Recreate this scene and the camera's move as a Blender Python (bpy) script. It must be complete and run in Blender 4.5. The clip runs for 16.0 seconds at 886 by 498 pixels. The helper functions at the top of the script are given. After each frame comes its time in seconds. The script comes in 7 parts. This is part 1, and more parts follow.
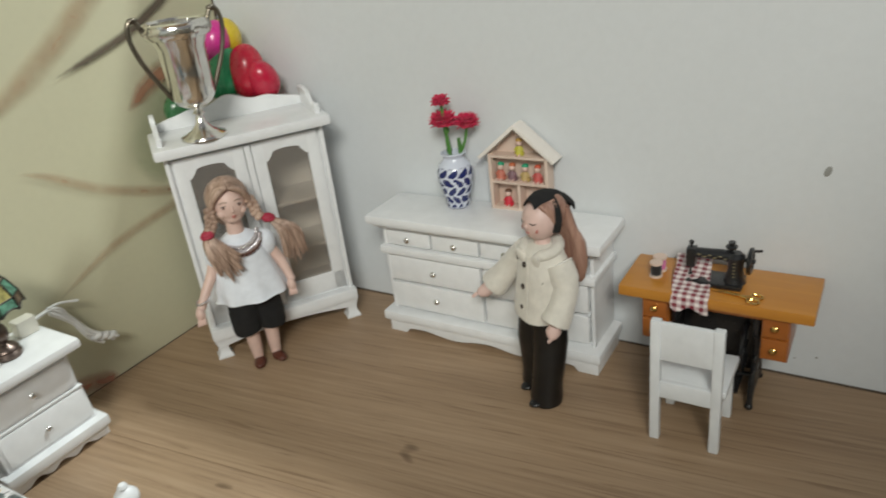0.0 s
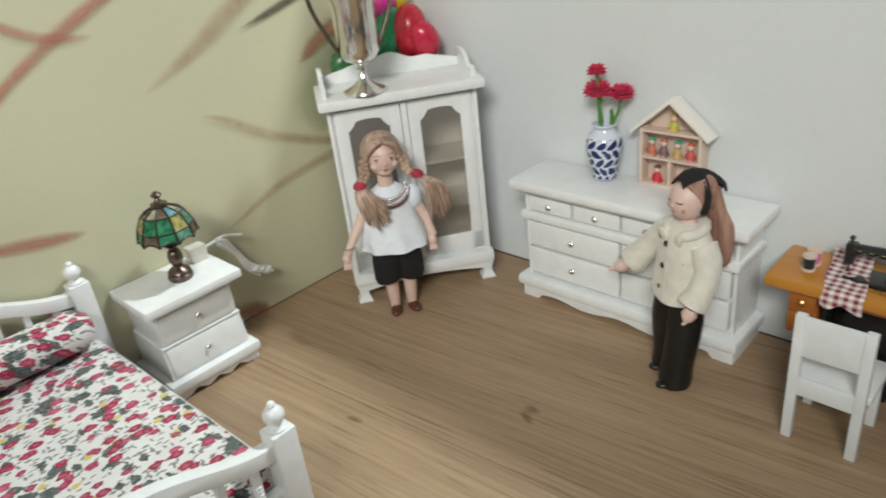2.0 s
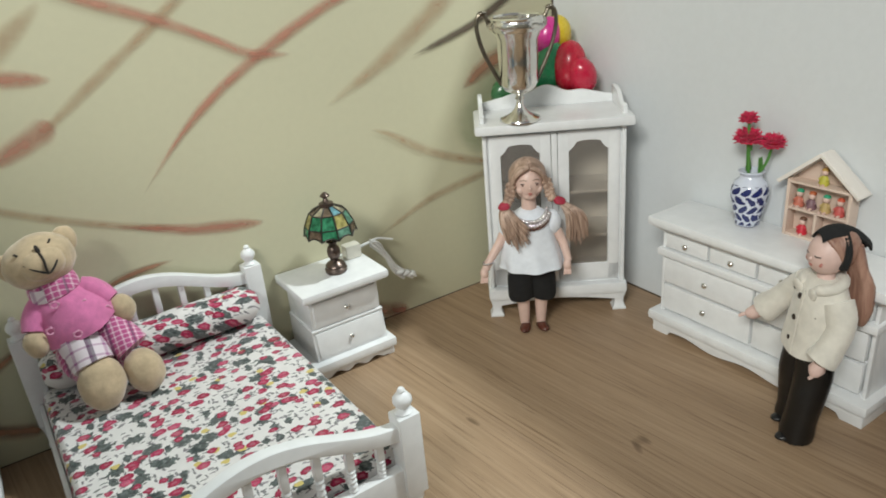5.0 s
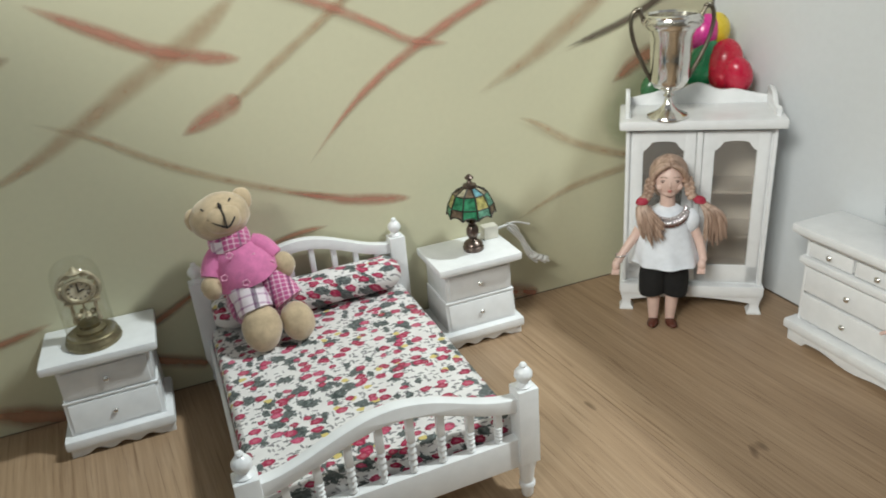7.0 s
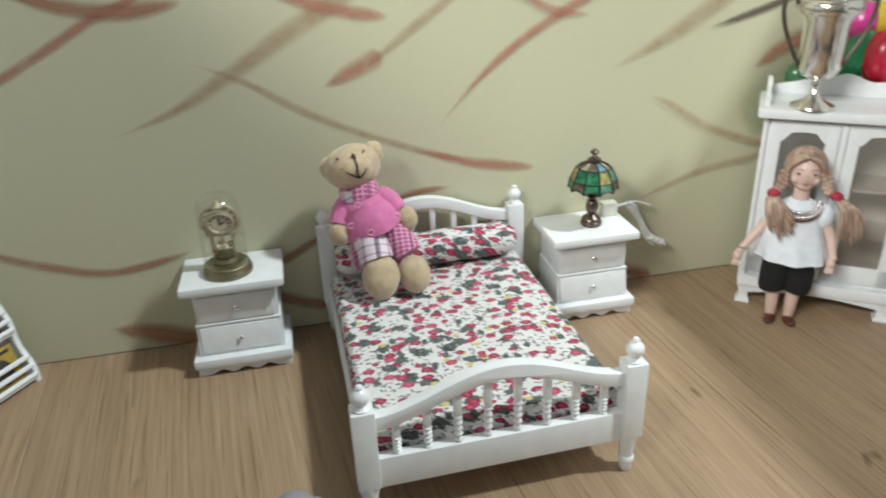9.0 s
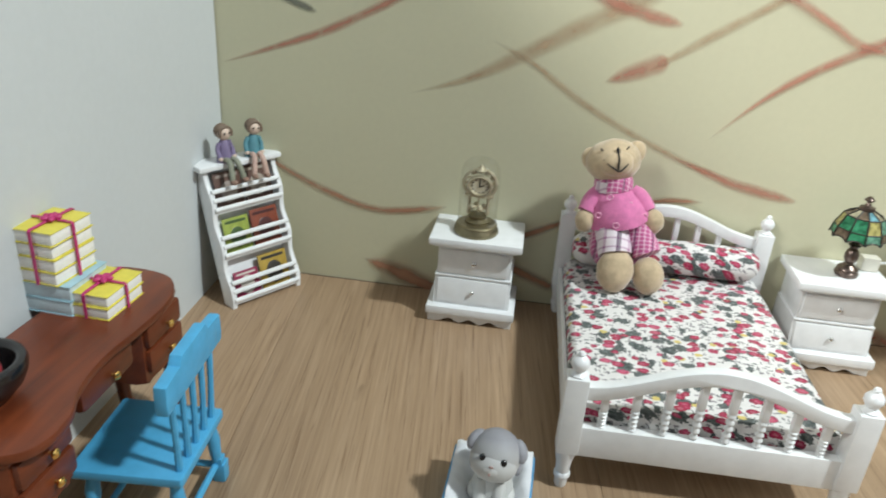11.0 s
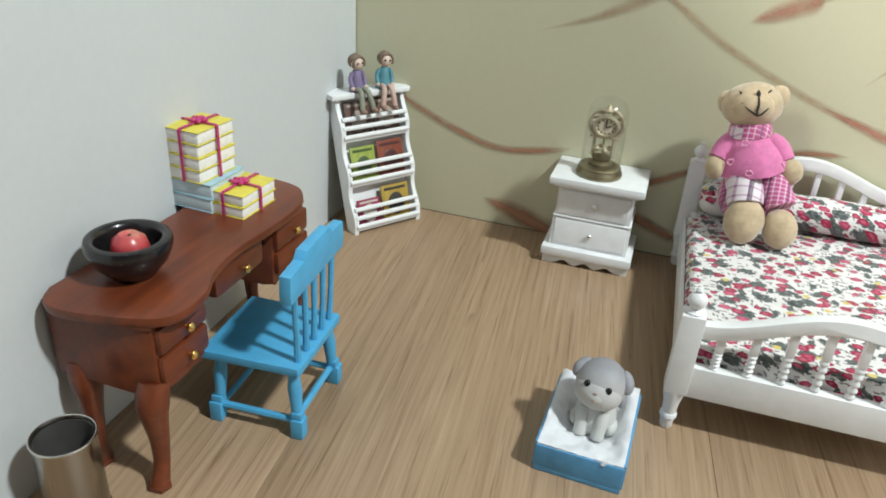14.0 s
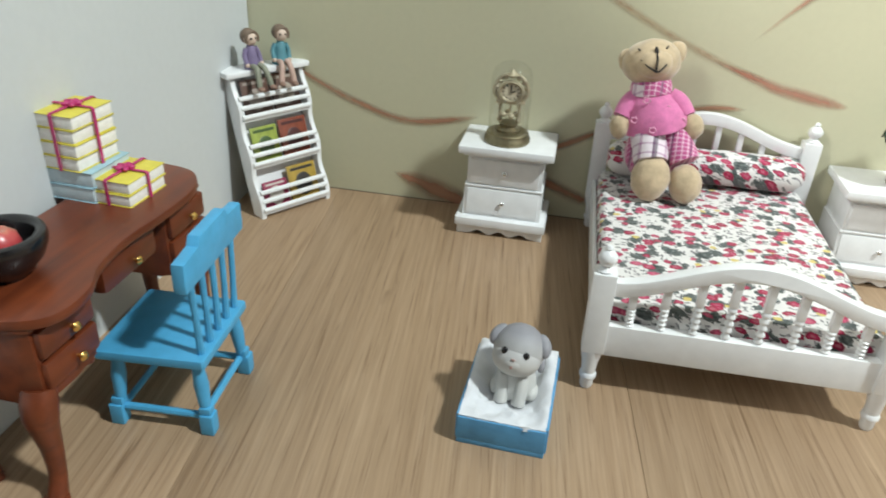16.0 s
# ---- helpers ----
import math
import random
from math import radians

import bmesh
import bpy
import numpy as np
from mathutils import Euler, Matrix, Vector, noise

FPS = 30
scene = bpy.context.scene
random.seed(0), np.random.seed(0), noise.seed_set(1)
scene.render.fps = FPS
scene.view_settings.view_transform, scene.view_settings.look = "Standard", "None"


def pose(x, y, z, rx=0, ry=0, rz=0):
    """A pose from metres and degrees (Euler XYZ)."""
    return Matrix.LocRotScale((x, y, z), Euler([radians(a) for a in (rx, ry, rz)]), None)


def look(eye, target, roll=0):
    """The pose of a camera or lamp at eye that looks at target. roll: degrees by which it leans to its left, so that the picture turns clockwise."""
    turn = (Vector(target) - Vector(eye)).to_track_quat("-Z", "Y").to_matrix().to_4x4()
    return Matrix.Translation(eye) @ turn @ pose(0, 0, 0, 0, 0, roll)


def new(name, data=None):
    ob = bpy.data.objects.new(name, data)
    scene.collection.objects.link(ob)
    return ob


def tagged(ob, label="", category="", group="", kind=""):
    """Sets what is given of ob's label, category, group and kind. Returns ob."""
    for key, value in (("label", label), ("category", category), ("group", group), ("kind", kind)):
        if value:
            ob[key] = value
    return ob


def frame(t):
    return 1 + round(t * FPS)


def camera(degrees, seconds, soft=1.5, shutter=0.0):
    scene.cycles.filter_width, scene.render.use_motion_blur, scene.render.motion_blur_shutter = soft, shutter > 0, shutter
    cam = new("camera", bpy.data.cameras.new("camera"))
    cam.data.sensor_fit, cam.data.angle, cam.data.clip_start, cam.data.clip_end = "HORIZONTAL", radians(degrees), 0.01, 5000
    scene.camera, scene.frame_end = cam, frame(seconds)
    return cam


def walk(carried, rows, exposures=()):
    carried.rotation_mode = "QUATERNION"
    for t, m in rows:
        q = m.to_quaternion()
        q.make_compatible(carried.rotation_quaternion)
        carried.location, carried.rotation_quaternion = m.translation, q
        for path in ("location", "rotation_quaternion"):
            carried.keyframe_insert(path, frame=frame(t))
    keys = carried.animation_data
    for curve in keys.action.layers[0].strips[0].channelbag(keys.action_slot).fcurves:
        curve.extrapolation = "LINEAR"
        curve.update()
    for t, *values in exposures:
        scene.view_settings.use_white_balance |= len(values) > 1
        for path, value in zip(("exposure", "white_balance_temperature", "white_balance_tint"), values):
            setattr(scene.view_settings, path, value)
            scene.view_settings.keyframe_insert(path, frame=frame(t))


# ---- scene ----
EXPOSURES = ((0.0, -0.46, 6560, 9.5), (1.5, -0.32, 6520, 9), (3.5, -0.34, 6460, 8.5), (6.0, -0.33, 6470, 9.8), (9.0, -0.14, 6320, 8.8), (10.0, -0.05, 6280, 9.2), (12.5, 0.25, 6450, 10.5), (14.5, 0.24, 6440, 9.5), (16.0, 0.21, 6440, 9))
cam = camera(63.1, 16.0, soft=1.75, shutter=0.5)
# path in decimetres
PATH = [
    (0, (3.446, -3.954, 2.458), (4.945, -2.947, 1.597), -7.3),
    (0.5, (3.423, -3.956, 2.502), (4.841, -2.855, 1.623), -8.1),
    (1, (3.406, -3.98, 2.527), (4.801, -2.829, 1.674), -6.8),
    (1.5, (3.397, -3.99, 2.512), (4.731, -2.799, 1.615), -6.9),
    (2, (3.376, -3.986, 2.492), (4.611, -2.7, 1.586), -7.0),
    (2.5, (3.346, -4.034, 2.522), (4.494, -2.644, 1.657), -7.8),
    (3, (3.312, -4.095, 2.583), (4.452, -2.664, 1.777), -8.0),
    (3.5, (3.265, -4.15, 2.596), (4.34, -2.645, 1.834), -8.6),
    (3.7, (3.257, -4.141, 2.574), (4.324, -2.644, 1.787), -8.0),
    (5.8, (3.22, -4.26, 2.585), (4.045, -2.648, 1.74), -4.2),
    (6, (3.22, -4.266, 2.583), (3.999, -2.642, 1.714), -4.4),
    (6.5, (3.171, -4.313, 2.637), (3.924, -2.657, 1.806), -4.5),
    (7, (3.142, -4.408, 2.674), (3.759, -2.693, 1.851), -4.9),
    (7.5, (3.088, -4.405, 2.642), (3.65, -2.69, 1.779), -2.9),
    (8, (3.079, -4.388, 2.613), (3.571, -2.664, 1.727), -3.2),
    (8.5, (3.093, -4.453, 2.738), (3.513, -2.711, 1.849), -6.0),
    (9, (2.982, -4.471, 2.66), (3.333, -2.704, 1.79), -2.5),
    (9.5, (2.856, -4.546, 2.656), (3.064, -2.74, 1.822), -0.4),
    (10, (2.778, -4.625, 2.673), (2.839, -2.795, 1.868), -0.2),
    (10.2, (2.741, -4.692, 2.66), (2.743, -2.858, 1.862), 1.2),
    (12.3, (2.782, -4.858, 2.407), (2.27, -3.157, 1.488), 3.6),
    (12.5, (2.786, -4.897, 2.392), (2.24, -3.207, 1.473), 3.8),
    (13, (2.808, -4.881, 2.345), (2.279, -3.204, 1.392), 4.1),
    (13.5, (2.795, -4.874, 2.328), (2.291, -3.203, 1.352), 4.1),
    (14, (2.793, -4.896, 2.363), (2.284, -3.199, 1.434), 3.9),
    (14.5, (2.793, -4.886, 2.367), (2.3, -3.18, 1.448), 3.6),
    (15, (2.803, -4.864, 2.373), (2.35, -3.141, 1.465), 3.2),
    (15.5, (2.841, -4.845, 2.325), (2.436, -3.126, 1.386), 2.7),
    (16, (2.859, -4.797, 2.287), (2.555, -3.073, 1.321), 3.0),
]
walk(cam, [(t, look([v * 0.1 for v in eye], [v * 0.1 for v in target], roll)) for t, eye, target, roll in PATH], exposures=EXPOSURES)

# ---- light ----
world = bpy.data.worlds.new("room_light")
scene.world = world
world.use_nodes = True
world.node_tree.nodes["Background"].inputs[0].default_value = (0.95, 0.97, 1.0, 1)
world.node_tree.nodes["Background"].inputs[1].default_value = 0.285


def area_lamp(name, place, target, size_x, size_y, watts, colour, spread=180):
    data = bpy.data.lights.new(name, "AREA")
    data.shape, data.size, data.size_y, data.energy, data.color = "RECTANGLE", size_x, size_y, watts, colour
    data.spread = radians(spread)
    lamp = new(name, data)
    lamp.matrix_world = look(place, target)
    return lamp


area_lamp("shop_lamp_right", (1.35, -0.55, 1.60), (0.28, -0.15, 0.0), 0.12, 0.12, 32.5, (0.925, 1.0, 0.985))
area_lamp("shop_lamp_left", (-0.79, -1.05, 1.22), (0.60, -0.15, 0.05), 0.6, 0.35, 35.0, (0.985, 0.99, 0.925))

# ---- building helpers (lengths in centimetres) ----
CM = 0.01


class Form:
    """Collects geometry in centimetres; every piece takes a material slot."""

    def __init__(self):
        self.bm = bmesh.new()

    def _add(self, verts, faces, m, mat):
        made = [self.bm.verts.new((m @ Vector(v)) * CM) for v in verts]
        out = []
        for f in faces:
            if len(set(f)) < 3:
                continue
            try:
                face = self.bm.faces.new([made[i] for i in f])
            except ValueError:
                continue
            face.material_index = mat
            out.append(face)
        return out

    def box(self, x0, x1, y0, y1, z0, z1, bevel=0.05, mat=0, m=Matrix()):
        b = bmesh.new()
        bmesh.ops.create_cube(b, size=1.0)
        for v in b.verts:
            v.co = Vector(((x0 + x1) / 2 + v.co.x * (x1 - x0), (y0 + y1) / 2 + v.co.y * (y1 - y0), (z0 + z1) / 2 + v.co.z * (z1 - z0)))
        if bevel > 0:
            bmesh.ops.bevel(b, geom=b.edges[:], offset=bevel, segments=2, profile=0.6, affect="EDGES")
        b.verts.index_update()
        self._add([v.co.copy() for v in b.verts], [[v.index for v in f.verts] for f in b.faces], m, mat)
        b.free()
        return self

    def lathe(self, profile, segs=16, mat=0, m=Matrix(), sides=None):
        """Turned form round z from (radius, height) pairs."""
        verts, faces = [], []
        for r, z in profile:
            for k in range(segs):
                a = 2 * math.pi * k / segs
                verts.append((r * math.cos(a), r * math.sin(a), z))
        n = len(profile)
        for i in range(n - 1):
            for k in range(segs):
                q = (k + 1) % segs
                faces.append((i * segs + k, i * segs + q, (i + 1) * segs + q, (i + 1) * segs + k))
        if profile[0][0] > 0.001:
            faces.append(tuple(reversed(range(segs))))
        if profile[-1][0] > 0.001:
            faces.append(tuple((n - 1) * segs + k for k in range(segs)))
        self._add(verts, faces, m, mat)
        return self

    def ball(self, c, r, mat=0, squash=(1, 1, 1), segs=18, rings=11, m=Matrix(), rot=None):
        t = m @ Matrix.Translation(c) @ (rot or Matrix()) @ Matrix.Diagonal((squash[0], squash[1], squash[2], 1))
        prof = [(max(r * math.sin(math.pi * i / rings), 0.0005), -r * math.cos(math.pi * i / rings)) for i in range(rings + 1)]
        return self.lathe(prof, segs, mat, t)

    def tube(self, pts, radius, segs=8, mat=0, m=Matrix(), close=False):
        """A round bar along points; radius may be one number or one a point."""
        pts = [Vector(p) for p in pts]
        n = len(pts)
        rad = radius if isinstance(radius, (list, tuple)) else [radius] * n
        verts, faces = [], []
        side = None
        for i, p in enumerate(pts):
            d = (pts[(i + 1) % n] - pts[i - 1]) if close else (pts[min(i + 1, n - 1)] - pts[max(i - 1, 0)])
            d.normalize()
            if side is None:
                side = d.orthogonal().normalized()
            side = (side - d * side.dot(d)).normalized()
            up = d.cross(side)
            for k in range(segs):
                a = 2 * math.pi * k / segs
                verts.append(p + (side * math.cos(a) + up * math.sin(a)) * rad[i])
        for i in range(n if close else n - 1):
            j = (i + 1) % n
            for k in range(segs):
                q = (k + 1) % segs
                faces.append((i * segs + k, i * segs + q, j * segs + q, j * segs + k))
        if not close:
            faces.append(tuple(reversed(range(segs))))
            faces.append(tuple((n - 1) * segs + k for k in range(segs)))
        self._add(verts, faces, m, mat)
        return self

    def slab(self, outline, z0, z1, mat=0, m=Matrix(), edge=0.0):
        """A flat outline (x, y) raised from z0 to z1, with softened rims."""
        b = bmesh.new()
        low = [b.verts.new((x, y, z0)) for x, y in outline]
        face = b.faces.new(low)
        up = bmesh.ops.extrude_face_region(b, geom=[face])
        bmesh.ops.translate(b, vec=(0, 0, z1 - z0), verts=[v for v in up["geom"] if isinstance(v, bmesh.types.BMVert)])
        if edge > 0:
            rim = [e for e in b.edges if abs(e.verts[0].co.z - e.verts[1].co.z) < 1e-6]
            bmesh.ops.bevel(b, geom=rim, offset=edge, segments=2, profile=0.6, affect="EDGES")
        bmesh.ops.recalc_face_normals(b, faces=b.faces[:])
        b.verts.index_update()
        self._add([v.co.copy() for v in b.verts], [[v.index for v in f.verts] for f in b.faces], m, mat)
        b.free()
        return self

    def sheet(self, rows, mat=0, thick=0.0, m=Matrix()):
        """A skin over rows of points, with thickness along its own normal."""
        n, w = len(rows), len(rows[0])
        grid = [[Vector(p) for p in row] for row in rows]
        verts = [p for row in grid for p in row]
        faces = [(i * w + j, i * w + j + 1, (i + 1) * w + j + 1, (i + 1) * w + j) for i in range(n - 1) for j in range(w - 1)]
        if thick:
            back = []
            for i in range(n):
                for j in range(w):
                    du = grid[i][min(j + 1, w - 1)] - grid[i][max(j - 1, 0)]
                    dv = grid[min(i + 1, n - 1)][j] - grid[max(i - 1, 0)][j]
                    back.append(grid[i][j] + du.cross(dv).normalized() * thick)
            o = n * w
            faces += [tuple(o + k for k in reversed(f)) for f in faces]
            ring = [j for j in range(w)] + [i * w + w - 1 for i in range(1, n)] + [(n - 1) * w + j for j in range(w - 2, -1, -1)] + [i * w for i in range(n - 2, 0, -1)]
            faces += [(ring[k], o + ring[k], o + ring[(k + 1) % len(ring)], ring[(k + 1) % len(ring)]) for k in range(len(ring))]
            verts = verts + back
        self._add(verts, faces, m, mat)
        return self

    def done(self, name, mats, smooth=38):
        bmesh.ops.recalc_face_normals(self.bm, faces=self.bm.faces[:])
        mesh = bpy.data.meshes.new(name)
        self.bm.to_mesh(mesh)
        self.bm.free()
        for mt in mats if isinstance(mats, (list, tuple)) else [mats]:
            mesh.materials.append(mt)
        if smooth:
            mesh.shade_smooth()
            mesh.set_sharp_from_angle(angle=radians(smooth))
        return mesh


def thing(name, label, category, m=Matrix(), group="", mesh=None, kind=""):
    """A top-level thing: its mesh, or an Empty at its base."""
    ob = new(name, mesh)
    if mesh is None:
        ob.empty_display_size = 0.01
    ob.matrix_world = m
    return tagged(ob, label, category, group, kind)


def part(name, form, material, parent, label="", smooth=38):
    ob = new(name, form.done(name, material, smooth) if isinstance(form, Form) else form)
    ob.parent = parent
    return tagged(ob, label)


def at(x, y, z=0.0, rz=0.0):
    return pose(x * CM, y * CM, z * CM, 0, 0, rz)


def put(x, y, z, rx=0, ry=0, rz=0):
    """A pose in centimetres, for pieces of a form."""
    return pose(x, y, z, rx, ry, rz)


def curve_points(pts, n):
    """Points along a smooth line through pts."""
    p = [Vector(q) for q in pts]
    out = []
    for i in range(len(p) - 1):
        a, b, c, d = p[max(i - 1, 0)], p[i], p[i + 1], p[min(i + 2, len(p) - 1)]
        for k in range(n):
            t = k / n
            out.append(0.5 * (2 * b + (c - a) * t + (2 * a - 5 * b + 4 * c - d) * t * t + (3 * b - a - 3 * c + d) * t**3))
    return out + [p[-1]]

# ---- materials ----
class Nodes:
    """Short hand for building a node material."""

    def __init__(self, name):
        self.mat = bpy.data.materials.new(name)
        self.mat.use_nodes = True
        self.t = self.mat.node_tree
        self.bsdf = self.t.nodes["Principled BSDF"]
        self.out = self.t.nodes["Material Output"]

    def node(self, kind, **values):
        n = self.t.nodes.new(kind)
        for key, value in values.items():
            n.inputs[key].default_value = value
        return n

    def link(self, a, b):
        self.t.links.new(a, b)

    def where(self, scale=(1, 1, 1), turn=(0, 0, 0), space="Object"):
        c = self.t.nodes.new("ShaderNodeTexCoord")
        m = self.t.nodes.new("ShaderNodeMapping")
        m.inputs["Scale"].default_value = scale
        m.inputs["Rotation"].default_value = [radians(a) for a in turn]
        self.link(c.outputs[space], m.inputs["Vector"])
        return m.outputs["Vector"]

    def noise(self, vec, scale, detail=4.0, rough=0.55, warp=0.0):
        n = self.node("ShaderNodeTexNoise", Scale=scale, Detail=detail, Roughness=rough, Distortion=warp)
        self.link(vec, n.inputs["Vector"])
        return n.outputs["Fac"]

    def ramp(self, fac, *stops):
        r = self.t.nodes.new("ShaderNodeValToRGB")
        e = r.color_ramp.elements
        while len(e) < len(stops):
            e.new(0.5)
        for k, (p, c) in enumerate(stops):
            e[k].position = p
            e[k].color = c if len(c) == 4 else (*c, 1)
        self.link(fac, r.inputs["Fac"])
        return r.outputs["Color"]

    def mix(self, fac, a, b, blend="MIX"):
        n = self.t.nodes.new("ShaderNodeMix")
        n.data_type, n.blend_type = "RGBA", blend
        for socket, value in ((n.inputs["Factor"], fac), (n.inputs["A"], a), (n.inputs["B"], b)):
            if isinstance(value, (int, float)):
                socket.default_value = value
            elif isinstance(value, (tuple, list)):
                socket.default_value = value if len(value) == 4 else (*value, 1)
            else:
                self.link(value, socket)
        return n.outputs["Result"]

    def math(self, op, a, b=0.0):
        n = self.t.nodes.new("ShaderNodeMath")
        n.operation = op
        for k, v in enumerate((a, b)):
            if isinstance(v, (int, float)):
                n.inputs[k].default_value = v
            else:
                self.link(v, n.inputs[k])
        return n.outputs[0]

    def colour(self, c):
        if isinstance(c, (tuple, list)):
            self.bsdf.inputs["Base Color"].default_value = (*c, 1)
        else:
            self.link(c, self.bsdf.inputs["Base Color"])
        return self

    def rough(self, v):
        if isinstance(v, (int, float)):
            self.bsdf.inputs["Roughness"].default_value = v
        else:
            self.link(v, self.bsdf.inputs["Roughness"])
        return self

    def bump(self, height, strength=0.2, distance=0.0005):
        b = self.node("ShaderNodeBump", Strength=strength, Distance=distance)
        self.link(height, b.inputs["Height"])
        self.link(b.outputs["Normal"], self.bsdf.inputs["Normal"])
        return self

    def set(self, **values):
        for key, value in values.items():
            self.bsdf.inputs[key.replace("_", " ")].default_value = value
        return self


def plain(name, c, rough=0.5, vary=0.12, scale=150, bump=0.1, metal=0.0, coat=0.0, fine=900):
    """A painted or moulded surface with faint mottling and fine relief."""
    n = Nodes(name)
    v = n.where()
    f = n.noise(v, scale, 5)
    dark = tuple(k * (1 - vary) for k in c)
    light = tuple(min(k * (1 + vary * 0.6), 1) for k in c)
    n.colour(n.ramp(f, (0.3, dark), (0.7, light)))
    n.rough(n.math("ADD", n.math("MULTIPLY", n.noise(v, scale * 2.3, 3), 0.18), rough - 0.09))
    n.bump(n.noise(v, fine, 3), bump, 0.0002)
    n.set(Metallic=metal)
    if coat:
        n.set(Coat_Weight=coat, Coat_Roughness=0.15)
    return n.mat


def wood(name, dark, light, rough=0.4, along="x", scale=1.0, coat=0.0):
    n = Nodes(name)
    s = {"x": (12, 160, 160), "y": (160, 12, 160), "z": (160, 160, 12)}[along]
    v = n.where(tuple(k * scale for k in s))
    f = n.noise(v, 1.0, 6, 0.6, 0.6)
    big = n.noise(n.where((40, 40, 40)), 1.0, 3)
    c = n.ramp(f, (0.3, dark), (0.7, light))
    n.colour(n.mix(0.35, c, n.ramp(big, (0.3, dark), (0.75, light))))
    n.rough(n.math("ADD", n.math("MULTIPLY", f, 0.2), rough - 0.1))
    n.bump(f, 0.15, 0.0002)
    if coat:
        n.set(Coat_Weight=coat, Coat_Roughness=0.12)
    return n.mat


WHITE = plain("white_gloss_paint", (0.79, 0.805, 0.815), 0.34, 0.05, 120, 0.06, coat=0.2, fine=300)
CHAIR_WHITE = plain("white_satin_paint", (0.71, 0.735, 0.755), 0.42, 0.06, 120, 0.12)
SILVER = plain("polished_silver", (0.78, 0.76, 0.72), 0.14, 0.1, 200, 0.05, metal=1.0)
KNOB = plain("chrome_knob", (0.70, 0.68, 0.64), 0.2, 0.1, 300, 0.03, metal=1.0)
DARK_SILVER = plain("tarnished_silver", (0.16, 0.14, 0.11), 0.35, 0.3, 300, 0.2, metal=1.0)
BRASS = plain("polished_brass", (0.78, 0.50, 0.16), 0.2, 0.1, 200, 0.05, metal=1.0)
OLD_BRASS = plain("dull_brass", (0.27, 0.235, 0.145), 0.42, 0.2, 200, 0.1, metal=0.9)
PALE_BRASS = plain("pale_antique_brass", (0.50, 0.44, 0.31), 0.5, 0.3, 260, 0.2, metal=0.55)
BRONZE = plain("brown_bronze", (0.15, 0.113, 0.096), 0.3, 0.25, 250, 0.15, metal=0.85)
STEEL = plain("brushed_steel", (0.36, 0.335, 0.295), 0.22, 0.03, 60, 0.02, metal=1.0)
# darker copy of the steel: shade inside the bin is put into its colour
SHADED_STEEL = plain("shaded_steel", (0.085, 0.082, 0.078), 0.45, 0.15, 120, 0.05, metal=0.25)
BLACK_IRON = plain("black_enamel", (0.012, 0.012, 0.013), 0.3, 0.2, 200, 0.1, coat=0.3)
BLACK_GLAZE = plain("black_glaze", (0.008, 0.007, 0.008), 0.24, 0.2, 100, 0.08, coat=0.25)
BLUE_PAINT = plain("light_blue_paint", (0.075, 0.36, 0.62), 0.42, 0.1, 130, 0.12)
MAHOGANY = wood("mahogany_varnish", (0.068, 0.014, 0.005), (0.200, 0.044, 0.0125), 0.42, "y", 0.8, 0.16)
ORANGE_WOOD = wood("orange_pine_varnish", (0.44, 0.17, 0.022), (0.58, 0.26, 0.04), 0.38, "x", 0.7, 0.2)
ORANGE_DARK = wood("orange_stained_wood", (0.30, 0.085, 0.014), (0.42, 0.14, 0.025), 0.4, "x", 0.8, 0.2)
PALE_WOOD = wood("pale_unpainted_wood", (0.60, 0.46, 0.38), (0.72, 0.58, 0.49), 0.65, "x", 0.8)
CREAM_WOOD = wood("whitewashed_wood", (0.74, 0.69, 0.63), (0.82, 0.78, 0.73), 0.6, "x", 0.8)
GREY_JOINT = plain("dark_joint", (0.10, 0.075, 0.055), 0.9, 0.3, 300, 0.2)


def make_glass(name, tint=(1, 1, 1), haze=0.1, weight=0.16):
    """A thin clear pane: mostly seen through, with gloss on it."""
    n = Nodes(name)
    clear = n.node("ShaderNodeBsdfTransparent", Color=(*tint, 1))
    gloss = n.node("ShaderNodeBsdfGlossy", Roughness=haze, Color=(0.9, 0.9, 0.9, 1))
    edge = n.node("ShaderNodeLayerWeight", Blend=0.5)
    add = n.math("MINIMUM", n.math("ADD", n.math("MULTIPLY", n.math("POWER", edge.outputs["Facing"], 2.6), 0.55), weight * 0.3), 1.0)
    mix = n.t.nodes.new("ShaderNodeMixShader")
    n.link(add, mix.inputs[0])
    n.link(clear.outputs[0], mix.inputs[1])
    n.link(gloss.outputs[0], mix.inputs[2])
    n.link(mix.outputs[0], n.out.inputs["Surface"])
    return n.mat


GLASS = make_glass("clear_glass", (0.955, 0.955, 0.945), 0.06, 0.12)
CABINET_GLASS = make_glass("cabinet_glass", (0.78, 0.73, 0.665), 0.5, 0.7)


